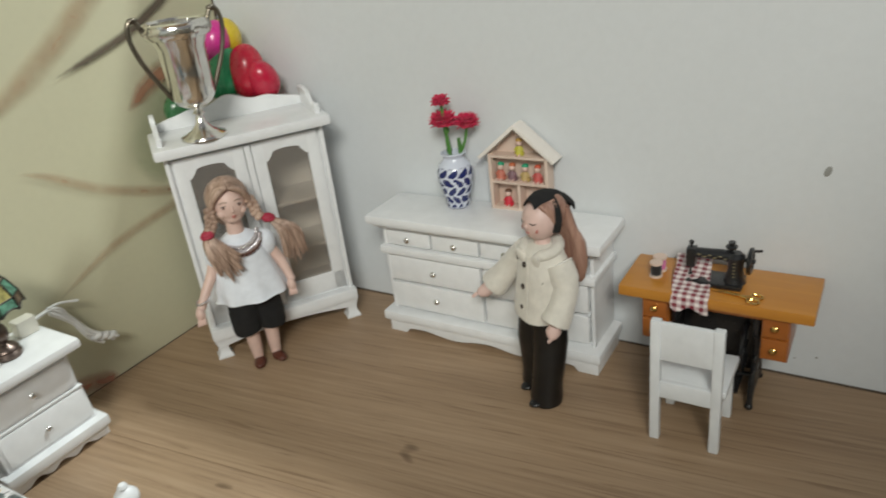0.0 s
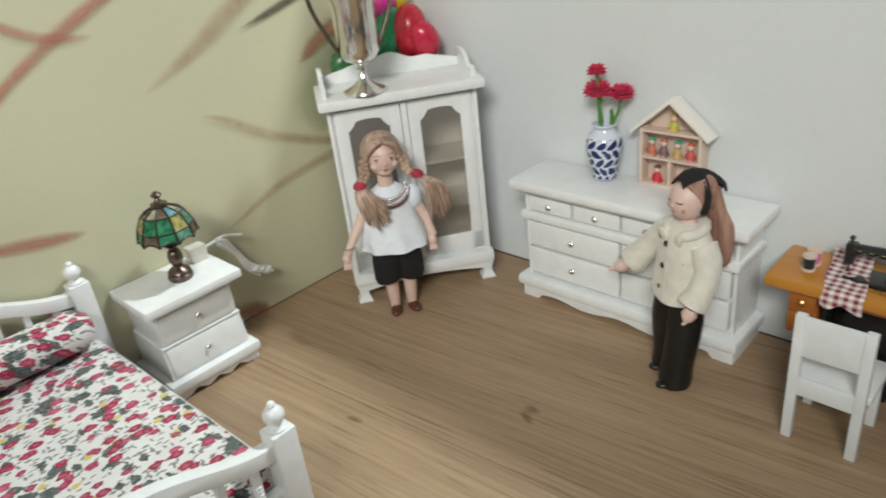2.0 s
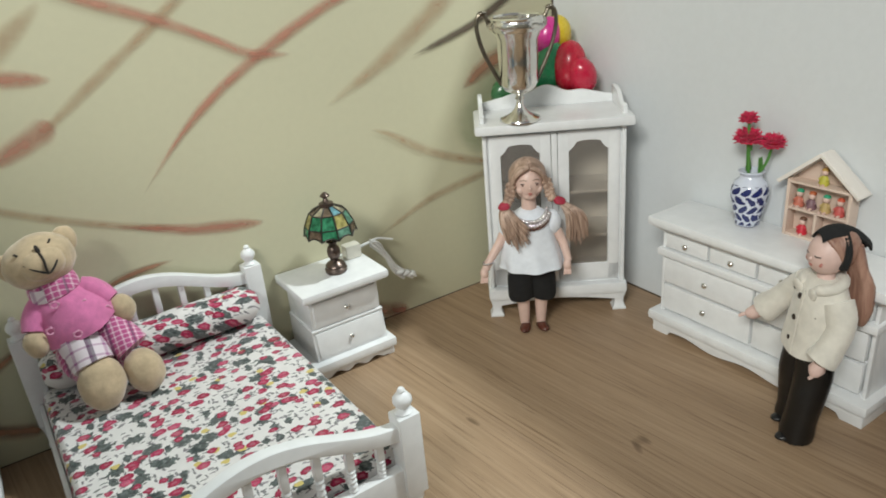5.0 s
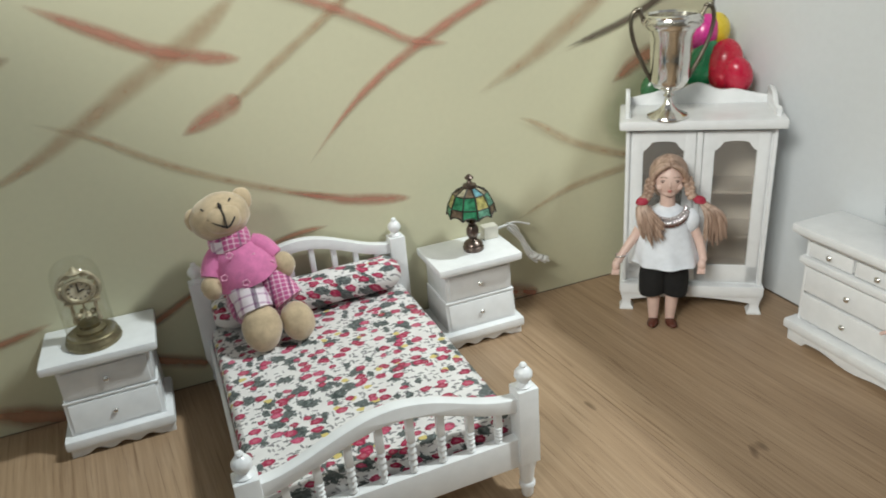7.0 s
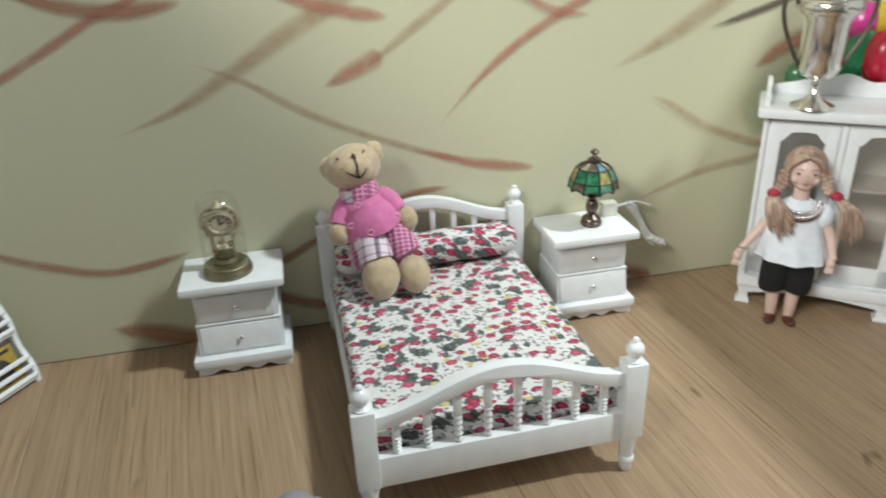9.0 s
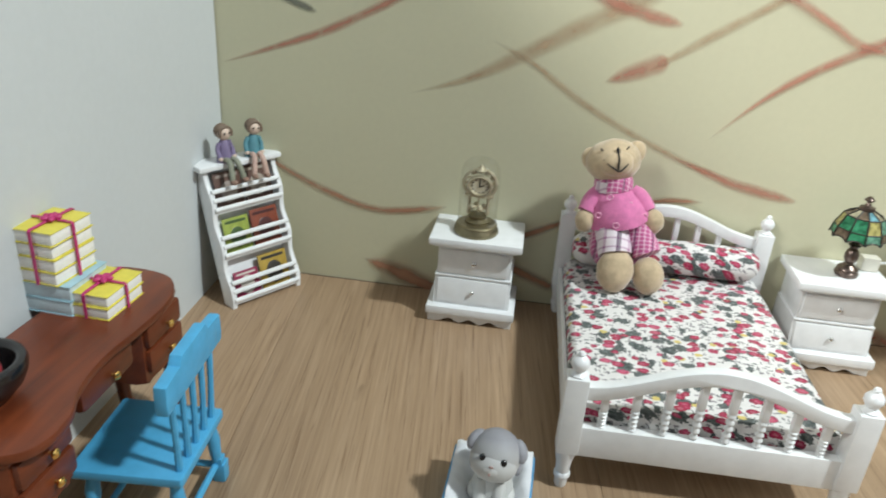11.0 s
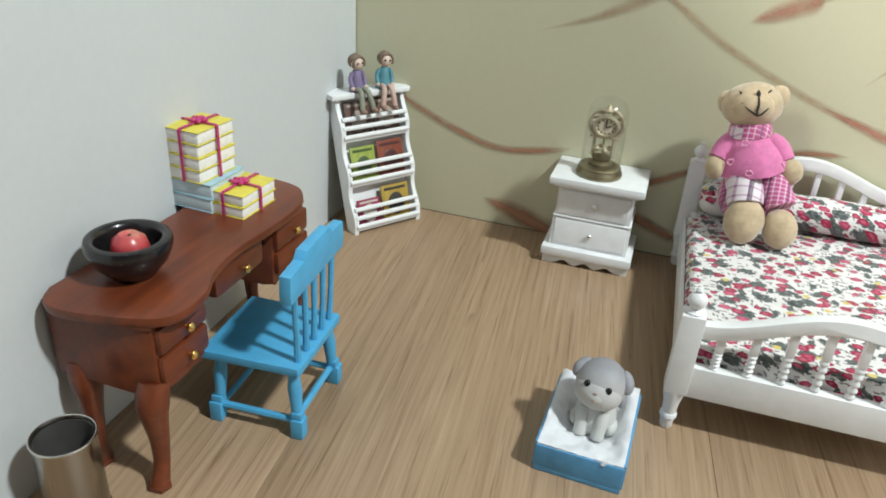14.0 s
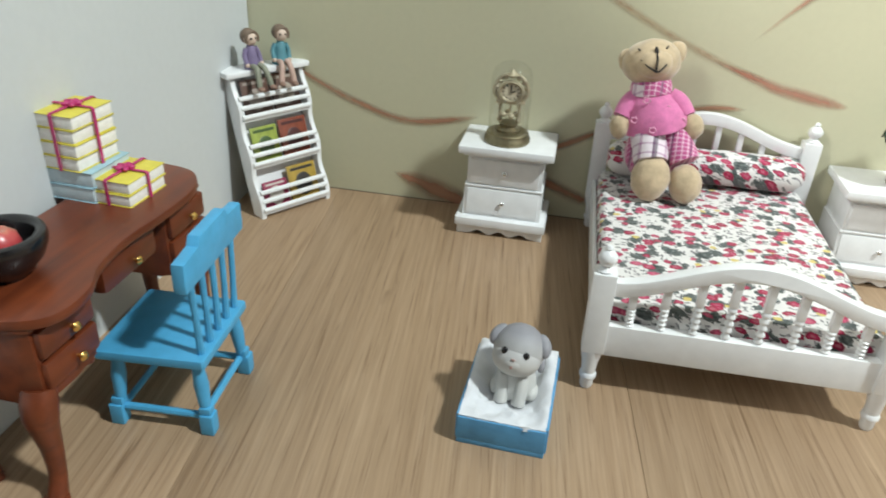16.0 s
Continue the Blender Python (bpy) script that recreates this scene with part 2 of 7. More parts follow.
def make_wall(name, c, spots, patch):
    n = Nodes(name)
    v = n.where()
    big = n.noise(v, 5.0, 3, 0.5)
    small = n.noise(v, 220, 4, 0.6)
    base = n.ramp(big, (0.3, tuple(k * (1 - patch) for k in c)), (0.7, tuple(min(k * (1 + patch * 0.5), 1) for k in c)))
    base = n.mix(0.03, base, n.ramp(small, (0.35, (0.2, 0.2, 0.18)), (0.65, (1, 1, 1))), "MULTIPLY")
    dots = n.ramp(n.noise(v, 55, 2, 0.4), (0.74, (0, 0, 0)), (0.79, (1, 1, 1)))
    n.colour(n.mix(n.math("MULTIPLY", dots, spots), base, tuple(k * 0.6 for k in c)))
    n.rough(0.62)
    n.bump(n.noise(v, 320, 5, 0.6), 0.05, 0.0004)
    return n.mat


WALL_BEIGE = make_wall("khaki_wall_paint", (0.55, 0.53, 0.374), 0.10, 0.05)
WALL_GREY = make_wall("grey_wall_paint", (0.26, 0.26, 0.26), 0.1, 0.05)
WALL_WHITE = make_wall("white_wall_paint", (0.645, 0.67, 0.685), 0.10, 0.03)
WALL_BLUISH = make_wall("bluish_white_wall_paint", (0.56, 0.585, 0.59), 0.06, 0.03)


def make_floor():
    n = Nodes("oak_laminate")
    oi = n.t.nodes.new("ShaderNodeObjectInfo")
    c = n.t.nodes.new("ShaderNodeTexCoord")
    comb = n.t.nodes.new("ShaderNodeCombineXYZ")
    n.link(n.math("MULTIPLY", oi.outputs["Random"], 37.0), comb.inputs[0])
    n.link(n.math("MULTIPLY", oi.outputs["Random"], 11.0), comb.inputs[1])
    add = n.t.nodes.new("ShaderNodeVectorMath")
    add.operation = "ADD"
    n.link(c.outputs["Object"], add.inputs[0])
    n.link(comb.outputs[0], add.inputs[1])

    def grain(scale, detail, warp, rough=0.6):
        m = n.t.nodes.new("ShaderNodeMapping")
        m.inputs["Scale"].default_value = scale
        n.link(add.outputs[0], m.inputs["Vector"])
        return n.noise(m.outputs["Vector"], 1.0, detail, rough, warp)

    broad = grain((26, 2.2, 1), 4, 0.8)
    fine = grain((430, 8, 1), 5, 0.6, 0.7)
    pores = grain((480, 13, 1), 5, 0.9, 0.65)
    col = n.ramp(broad, (0.28, (0.268, 0.176, 0.101)), (0.5, (0.335, 0.225, 0.132)), (0.75, (0.40, 0.278, 0.17)))
    col = n.mix(0.46, col, n.ramp(fine, (0.34, (0.225, 0.146, 0.091)), (0.5, (0.318, 0.217, 0.138)), (0.66, (0.43, 0.312, 0.212))))
    streak = n.ramp(pores, (0.32, (0.58, 0.52, 0.47)), (0.45, (0.98, 0.98, 0.98)), (0.62, (1.06, 1.06, 1.06)), (0.72, (1.2, 1.2, 1.2)))
    col = n.mix(0.8, col, streak, "MULTIPLY")
    knots = n.ramp(grain((30, 14, 1), 2, 0.3), (0.235, (0.35, 0.30, 0.26)), (0.265, (1, 1, 1)))
    col = n.mix(0.8, col, knots, "MULTIPLY")
    n.colour(col)
    n.rough(n.math("ADD", n.math("MULTIPLY", fine, 0.2), 0.36))
    n.bump(fine, 0.12, 0.0002)
    return n.mat


FLOOR = make_floor()


def make_stroke(name, c, strength=0.85):
    """Thin sprayed paint, and one painted shade: it thins out to the rims of its strip."""
    n = Nodes(name)
    uv = n.t.nodes.new("ShaderNodeUVMap")
    sep = n.t.nodes.new("ShaderNodeSeparateXYZ")
    n.link(uv.outputs[0], sep.inputs[0])
    u, v = sep.outputs[0], sep.outputs[1]
    across = n.math("SUBTRACT", 1.0, n.math("ABSOLUTE", n.math("SUBTRACT", n.math("MULTIPLY", v, 2.0), 1.0)))
    ends = n.math("MINIMUM", n.math("MULTIPLY", u, 5.0), n.math("MULTIPLY", n.math("SUBTRACT", 1.0, u), 9.0))
    body = n.math("POWER", n.math("MULTIPLY", across, n.math("SUBTRACT", 2.0, across)), 1.9)
    body = n.math("MULTIPLY", body, n.math("MINIMUM", ends, 1.0))
    streak = n.noise(n.where((60, 60, 60)), 1.0, 4)
    fac = n.math("MULTIPLY", body, n.math("ADD", n.math("MULTIPLY", streak, 0.7), strength - 0.35))
    fac = n.math("MINIMUM", n.math("MAXIMUM", fac, 0.0), 1.0)
    n.colour(n.mix(streak, tuple(k * 0.85 for k in c), tuple(min(1, k * 1.15) for k in c)))
    n.rough(0.65)
    clear = n.t.nodes.new("ShaderNodeBsdfTransparent")
    mix = n.t.nodes.new("ShaderNodeMixShader")
    n.link(fac, mix.inputs[0])
    n.link(clear.outputs[0], mix.inputs[1])
    n.link(n.bsdf.outputs[0], mix.inputs[2])
    n.link(mix.outputs[0], n.out.inputs["Surface"])
    return n.mat


RED_STROKE = make_stroke("brick_red_spray", (0.47, 0.19, 0.13), 0.60)
TAN_STROKE = make_stroke("tan_spray", (0.46, 0.31, 0.19), 0.45)
BROWN_STROKE = make_stroke("brown_spray", (0.40, 0.18, 0.105), 0.70)
DARK_STROKE = make_stroke("dark_brown_spray", (0.11, 0.085, 0.06), 0.95)
GREY_STROKE = make_stroke("grey_green_spray", (0.16, 0.165, 0.13), 0.8)
# greenish tint for the soft shadow on the wall beside the wardrobe
GREEN_SHADE = make_stroke("green_spray", (0.30, 0.36, 0.20), 0.36)


def make_floral():
    """White cotton with crimson roses, dark leaf clusters and thin stems."""
    n = Nodes("floral_cotton")
    v = n.where((1.2, 1.2, 1.2))
    # the print runs over the edges of the cushion: height is folded into the flat pattern
    parts = n.t.nodes.new("ShaderNodeSeparateXYZ")
    n.link(v, parts.inputs[0])
    flat = n.t.nodes.new("ShaderNodeCombineXYZ")
    n.link(n.math("ADD", parts.outputs[0], n.math("MULTIPLY", parts.outputs[2], 0.7)), flat.inputs[0])
    n.link(n.math("ADD", parts.outputs[1], n.math("MULTIPLY", parts.outputs[2], 0.9)), flat.inputs[1])
    wob = n.node("ShaderNodeTexNoise", Scale=330.0, Detail=2.0)
    n.link(flat.outputs[0], wob.inputs["Vector"])
    off = n.t.nodes.new("ShaderNodeVectorMath")
    off.operation = "MULTIPLY_ADD"
    n.link(wob.outputs["Color"], off.inputs[0])
    off.inputs[1].default_value = (0.0034, 0.0034, 0.0)
    n.link(flat.outputs[0], off.inputs[2])

    def layer(scale, shift, stretch, turn):
        m = n.t.nodes.new("ShaderNodeMapping")
        m.inputs["Location"].default_value = shift
        m.inputs["Scale"].default_value = stretch
        m.inputs["Rotation"].default_value = (0, 0, radians(turn))
        n.link(off.outputs[0], m.inputs["Vector"])
        vo = n.node("ShaderNodeTexVoronoi", Scale=scale)
        vo.voronoi_dimensions = "2D"
        vo.inputs["Randomness"].default_value = 0.85
        n.link(m.outputs["Vector"], vo.inputs["Vector"])
        sep = n.t.nodes.new("ShaderNodeSeparateColor")
        n.link(vo.outputs["Color"], sep.inputs[0])
        return vo.outputs["Distance"], sep.outputs[0], sep.outputs[1]

    def spot(dist, size):
        return n.math("LESS_THAN", dist, size)

    col = n.ramp(n.noise(v, 90, 3), (0.3, (0.67, 0.65, 0.64)), (0.7, (0.755, 0.74, 0.725)))
    # thin stems and small sprigs
    for scale, shift, stretch, turn, share, size, tone in (
        (150, (0.2, 0.4, 0), (1.0, 2.6, 1.0), 30, 0.32, 0.25, (0.10, 0.115, 0.11)),
        (140, (0.8, 0.1, 0), (2.8, 1.0, 1.0), 15, 0.30, 0.25, (0.13, 0.13, 0.14)),
        (150, (0.5, 0.7, 0), (1.0, 2.4, 1.0), -40, 0.28, 0.26, (0.22, 0.20, 0.22)),
    ):
        d, r, g = layer(scale, shift, stretch, turn)
        col = n.mix(n.math("MULTIPLY", n.math("MULTIPLY", spot(d, size), n.math("LESS_THAN", r, share)), 0.85), col, tone)
    # dark leaf clusters, broken up by pale veins
    for scale, shift, stretch, turn, share, size in (
        (63, (0.3, 0.1, 0), (1.0, 1.35, 1.0), 25, 0.44, 0.35),
        (96, (0.7, 0.6, 0), (1.5, 1.0, 1.0), 20, 0.30, 0.33),
    ):
        d, r, g = layer(scale, shift, stretch, turn)
        ragged = n.math("ADD", d, n.math("MULTIPLY", n.math("SUBTRACT", n.noise(off.outputs[0], 300, 2), 0.5), 0.75))
        fac = n.math("MULTIPLY", spot(ragged, size), n.math("LESS_THAN", r, share))
        tone = n.ramp(n.noise(off.outputs[0], 420, 2), (0.38, (0.016, 0.028, 0.027)), (0.55, (0.045, 0.066, 0.064)), (0.70, (0.16, 0.19, 0.185)))
        col = n.mix(n.math("MULTIPLY", fac, 0.92), col, tone)
    # a few yellow flowers
    d, r, g = layer(84, (0.5, 0.2, 0), (1, 1.2, 1), 0)
    col = n.mix(n.math("MULTIPLY", spot(d, 0.2), n.math("LESS_THAN", r, 0.14)), col, (0.62, 0.50, 0.16))
    # roses: crimson, with a paler fold inside
    for scale, shift, stretch, turn, share, size in (
        (78, (0.15, 0.35, 0), (1.0, 1.4, 1.0), 12, 0.52, 0.30),
        (104, (0.65, 0.85, 0), (1.0, 1.3, 1.0), -20, 0.26, 0.28),
    ):
        d, r, g = layer(scale, shift, stretch, turn)
        rose = n.ramp(g, (0.0, (0.32, 0.010, 0.055)), (0.5, (0.40, 0.016, 0.08)), (0.75, (0.52, 0.08, 0.17)), (1.0, (0.30, 0.010, 0.035)))
        swirl = n.math("FRACT", n.math("ADD", n.math("MULTIPLY", d, 6.0), n.math("MULTIPLY", n.noise(v, 420, 2), 1.6)))
        fold = n.ramp(swirl, (0.3, (0.5, 0.4, 0.42)), (0.6, (1.25, 1.2, 1.2)))
        rose = n.mix(0.75, rose, fold, "MULTIPLY")
        inner = n.mix(n.math("MULTIPLY", spot(d, size * 0.4), 0.4), rose, (0.66, 0.24, 0.30))
        col = n.mix(n.math("MULTIPLY", spot(d, size), n.math("LESS_THAN", r, share)), col, inner)
    n.colour(col)
    n.rough(0.85)
    n.set(Sheen_Weight=0.2)
    weave = n.t.nodes.new("ShaderNodeTexWave")
    weave.inputs["Scale"].default_value = 900
    n.link(v, weave.inputs["Vector"])
    n.bump(n.math("ADD", n.noise(v, 160, 3), n.math("MULTIPLY", weave.outputs["Fac"], 0.15)), 0.25, 0.0006)
    return n.mat


FLORAL = make_floral()


def make_check(name, ground, bar, size, second=None, turn=(0, 0, 0), share=0.5):
    """Woven checks: bands both ways, darkest where they cross."""
    n = Nodes(name)
    v = n.where((1 / (size * CM),) * 3, turn)
    sep = n.t.nodes.new("ShaderNodeSeparateXYZ")
    n.link(v, sep.inputs[0])

    def band(s, w):
        return n.math("LESS_THAN", n.math("FRACT", n.math("ADD", s, 100.0)), w)

    a, b = band(sep.outputs[0], share), band(n.math("ADD", sep.outputs[1], sep.outputs[2]), share)
    fac = n.math("ADD", n.math("MULTIPLY", a, 0.5), n.math("MULTIPLY", b, 0.5))
    col = n.ramp(fac, (0.0, ground), (0.5, tuple((g + k) / 2 for g, k in zip(ground, bar))), (1.0, bar))
    if second:
        col = n.mix(n.math("MULTIPLY", band(n.math("MULTIPLY", sep.outputs[0], 0.31), 0.12), 0.7), col, second)
    n.colour(col)
    n.rough(0.85)
    n.set(Sheen_Weight=0.2)
    n.bump(n.noise(n.where(), 700, 3), 0.25, 0.0004)
    return n.mat


GINGHAM = make_check("red_gingham", (0.74, 0.67, 0.65), (0.20, 0.02, 0.035), 0.42)
PLAID = make_check("pink_plaid", (0.47, 0.085, 0.24), (0.80, 0.62, 0.70), 0.36, (0.12, 0.04, 0.10), share=0.24)


def cloth(name, c, vary=0.12, fuzz=0.3, bump=0.35, scale=500):
    n = Nodes(name)
    v = n.where()
    n.colour(n.ramp(n.noise(v, scale * 0.5, 4), (0.3, tuple(k * (1 - vary) for k in c)), (0.7, tuple(min(1, k * (1 + vary)) for k in c))))
    n.rough(0.9)
    n.set(Sheen_Weight=fuzz, Sheen_Roughness=0.5)
    n.bump(n.noise(v, scale, 4, 0.65), bump, 0.0006)
    return n.mat

# ---- the room ----
LEFT, RIGHT, TOP, FRONT = 5.6, 69.7, 43.5, -62.0
SKEW = -0.025  # the left wall draws in slightly to the front


def wall(name, outline, z0, z1, material, label):
    f = Form().slab(outline, z0, z1)
    return thing(name, label, "wall", kind="structure", mesh=f.done(name, material, 0))


lf = LEFT + SKEW * FRONT
wall_north = wall("wall_north", [(LEFT - 3, 0), (RIGHT + 3, 0), (RIGHT + 3, 2), (LEFT - 3, 2)], -1, TOP, WALL_BEIGE, "khaki painted wall with loose sprayed brush strokes")
wall("wall_east", [(RIGHT, FRONT), (RIGHT + 3, FRONT), (RIGHT + 3, -0.12), (RIGHT, -0.12)], -1, 33, WALL_WHITE, "plain matt white side wall with small scuffs")
wall("wall_west", [(LEFT - 3, FRONT), (lf, FRONT), (LEFT, -0.12), (LEFT - 3, -0.12)], -1, 42, WALL_BLUISH, "plain matt bluish white side wall")
# unseen wall added in front; its height cuts the left lamp off the floor
wall("wall_south", [(LEFT - 3, FRONT - 2), (RIGHT + 3, FRONT - 2), (RIGHT + 3, FRONT), (LEFT - 3, FRONT)], -1, 41, WALL_GREY, "unseen grey wall, added to close the room and shade the front floor")
floor_under = wall("floor", [(LEFT - 3, FRONT - 2), (RIGHT + 3, FRONT - 2), (RIGHT + 3, 2), (LEFT - 3, 2)], -2.0, -0.35, GREY_JOINT, "brown oak laminate floor with long planks")
thing("trim_floor_north", "thin dark joint between wall and floor", "trim", kind="structure", mesh=Form().box(LEFT, RIGHT, -0.06, 0.0, -0.1, 0.04, 0, 0).done("trim", GREY_JOINT, 0))
thing("trim_corner_east", "thin dark joint in the corner", "trim", kind="structure", mesh=Form().box(RIGHT - 0.10, RIGHT + 0.4, -0.12, -0.02, 0, 33, 0, 0).done("trim", GREY_JOINT, 0))
thing("trim_floor_east", "thin dark joint between wall and floor", "trim", kind="structure", mesh=Form().box(RIGHT - 0.10, RIGHT, FRONT, -0.12, -0.1, 0.07, 0, 0).done("trim", GREY_JOINT, 0))


def stroke(pts, width, material, lift, taper=(0.5, 1.0)):
    """A sprayed stroke or painted shade on the back wall: a thin strip along (x, z) points."""
    line = curve_points([(x, 0, z) for x, z in pts], 8)
    n = len(line)
    mesh = bpy.data.meshes.new("paint_stroke")
    verts, faces, uvs = [], [], []
    y = -(0.02 + 0.006 * lift)
    for i, p in enumerate(line):
        d = (line[min(i + 1, n - 1)] - line[max(i - 1, 0)]).normalized()
        side = Vector((-d.z, 0, d.x))
        t = i / (n - 1)
        w = width * (taper[0] + (taper[1] - taper[0]) * math.sin(min(t * 1.35, 1) * math.pi / 2)) / 2
        w *= 1 + 0.12 * noise.noise(Vector((t * 6, lift, 0)))
        w *= 0.06 + 0.94 * min(1, (t / 0.3) ** 0.7, ((1 - t) / 0.16) ** 0.6)
        for s in (1, -1):
            q = p + side * w * s
            verts.append((q.x * CM, y * CM, q.z * CM))
            uvs.append((t, (s + 1) / 2))
    for i in range(n - 1):
        faces.append((2 * i, 2 * i + 2, 2 * i + 3, 2 * i + 1))
    mesh.from_pydata(verts, [], faces)
    layer = mesh.uv_layers.new(name="UVMap")
    for loop in mesh.loops:
        layer.data[loop.index].uv = uvs[loop.vertex_index]
    mesh.materials.append(material)
    ob = part("paint_stroke", mesh, None, wall_north)
    return ob


STROKES = (
    ([(6.0, 21.9), (9.2, 20.6), (12.7, 19.3)], 1.5, GREY_STROKE, (1, 0.5)),
    ([(5.9, 15.5), (9.5, 16.8), (13.2, 18.2), (16.6, 19.9), (19.6, 21.5), (23.1, 22.8)], 0.85, RED_STROKE, (0.7, 1)),
    ([(13, 24.4), (16.0, 23.0), (17.9, 22.2), (20.9, 21.7), (24.4, 22.0)], 1.3, BROWN_STROKE, (0.6, 1)),
    ([(18.9, 14.6), (22.7, 15.9), (26.3, 17.8), (29.9, 19.9), (33.4, 21.9), (36.5, 24.2)], 1.3, TAN_STROKE, (0.4, 1.3)),
    ([(24.2, 18.6), (27.1, 17.3), (30.0, 15.4), (33.7, 13.5), (37.6, 11.9), (40.5, 11.0)], 0.75, TAN_STROKE, (1.1, 0.9)),
    ([(36.6, 12.2), (39.5, 11.2), (41.5, 10.6), (45.4, 9.9)], 0.8, RED_STROKE, (0.3, 1.3)),
    ([(25.5, 24.6), (28.6, 22.9), (31.7, 21.4), (36.0, 20.4)], 1.1, RED_STROKE, (0.9, 1.1)),
    ([(31.7, 16.6), (33.7, 17.5), (35.5, 18.3)], 1.6, RED_STROKE, (0.5, 1)),
    ([(34.4, 17.6), (37.1, 19.5), (41.1, 22.2), (45, 25.0)], 0.9, TAN_STROKE, (1, 1)),
    ([(8.5, 9.6), (9.9, 8.5), (13.6, 6.9), (17.3, 6.0), (22.3, 6.8)], 0.7, BROWN_STROKE, (0.6, 1.1)),
    ([(25.5, 4.4), (28.0, 5.4), (31.0, 6.9), (36.2, 8.9), (39.5, 9.2)], 1.2, BROWN_STROKE, (1.1, 0.5)),
    ([(16.1, 2.0), (18.7, 1.2), (22.4, -0.3)], 1.9, BROWN_STROKE, (0.2, 1.2)),
    ([(26.0, 3.1), (27.5, 2.5), (30.5, 1.3)], 1.3, BROWN_STROKE, (0.6, 1)),
    ([(50.5, 1.6), (52.2, 1.0), (54.9, 0.0)], 1.6, RED_STROKE, (0.8, 1)),
    ([(38.7, 13.4), (41.6, 16.4), (44.5, 18.6), (48.1, 20.6), (52.1, 22.4), (56.8, 24.0)], 0.95, RED_STROKE, (0.45, 1.1)),
    ([(36.0, 25.0), (38.0, 24.2), (41.3, 22.8), (44.3, 21.3), (46.3, 20.2), (48.9, 19.7)], 1.1, RED_STROKE, (1.2, 0.7)),
    ([(50.6, 16.2), (56.1, 18.9), (61.4, 22.6), (64, 25)], 1.7, TAN_STROKE, (0.7, 1.2)),
    ([(57.2, 18.3), (62.7, 19.8), (67.5, 22.2)], 0.75, DARK_STROKE, (0.6, 1.1)),
    ([(53.5, 14.1), (54.9, 13.5), (58.1, 11.5), (62.4, 9.8), (66, 9.3)], 0.8, TAN_STROKE, (0.6, 1.2)),
    ([(53.0, 6.5), (57.4, 8.1), (61.9, 8.8), (66, 9.2)], 0.75, TAN_STROKE, (0.7, 1.3)),
    # broad faint strip: painted soft shadow next to the wardrobe
    ([(61.5, 10.5), (63.0, 13.6), (66.0, 17.5)], 5.5, GREEN_SHADE, (1, 1)),
    ([(61.0, 15.4), (63.5, 16.8), (66, 17.4)], 1.5, BROWN_STROKE, (0.6, 1.3)),
)
for k, (pts, w, mt, taper) in enumerate(STROKES):
    stroke(pts, w, mt, k, taper)

# small marks on the white wall
MARK = plain("grey_scuff", (0.30, 0.30, 0.28), 0.7)


def scuff(y, z, ry, rz, turn):
    f = Form().ball((0, 0, 0), 1, 0, (0.02, ry, rz), 10, 6, put(RIGHT - 0.005, y, z, turn, 0, 0))
    thing("wall_mark", "small grey scuff on the white wall", "mark", mesh=f.done("wall_mark", MARK), kind="structure")


scuff(-37.5, 11.5, 0.16, 0.28, 20)
scuff(-38.0, 1.35, 0.07, 0.06, 0)
scuff(-37.0, 1.1, 0.05, 0.04, 0)

# ---- bed ----
def arch(x0, x1, z_end, z_mid):
    """Heights of a bow-topped rail between two posts."""
    def height(x):
        t = (x - x0) / (x1 - x0)
        return z_end + (z_mid - z_end) * (0.5 - 0.5 * math.cos(2 * math.pi * t)) ** 0.9
    return height


def bow_rail(x0, x1, z_end, z_mid, depth, thick):
    h = arch(x0, x1, z_end, z_mid)
    n = 26
    xs = [x0 + (x1 - x0) * i / n for i in range(n + 1)]
    outline = [(x, h(x)) for x in xs] + [(x, h(x) - depth) for x in reversed(xs)]
    return Form().slab(outline, -thick / 2, thick / 2, 0, put(0, 0, 0, 90, 0, 0), 0.08)


def spindle(bottom, top, r=0.17):
    f = Form()
    mid = bottom + (top - bottom) * 0.55
    f.box(-r, r, -r, r, mid, top, 0.03)
    prof = [(r * 0.8, bottom)]
    for k in range(5):
        z = bottom + (mid - bottom) * (k + 0.5) / 5
        d = (mid - bottom) / 10
        prof += [(r * 0.72, z - d * 0.9), (r * 1.25, z - d * 0.2), (r * 1.25, z + d * 0.2), (r * 0.72, z + d * 0.9)]
    prof.append((r * 0.9, mid))
    return f.lathe(prof, 10)


def bed_post(parent, x, y, top):
    f = Form()
    f.box(x - 0.52, x + 0.52, y - 0.5, y + 0.5, 2.3, top, 0.07)
    f.lathe([(0.24, 0), (0.30, 0.12), (0.32, 0.6), (0.40, 0.68), (0.40, 0.86), (0.33, 0.95), (0.38, 1.6), (0.47, 2.0), (0.49, 2.35)], 16, 0, put(x, y, 0))
    p = part("post", f, WHITE, parent)
    g = Form().lathe([(0.36, 0), (0.42, 0.1), (0.30, 0.2), (0.22, 0.28), (0.33, 0.4), (0.43, 0.6), (0.42, 0.8), (0.28, 1.0), (0.15, 1.09), (0.18, 1.18), (0.12, 1.29), (0.02, 1.33)], 18, 0, put(x, y, top - 0.02))
    part("finial", g, WHITE, p)


BED = at(37.49, -18.72, 0, 1.0) @ Matrix.Translation((0, 18.72 * CM, 0)) @ Matrix.Diagonal((1.035, 1, 1, 1))


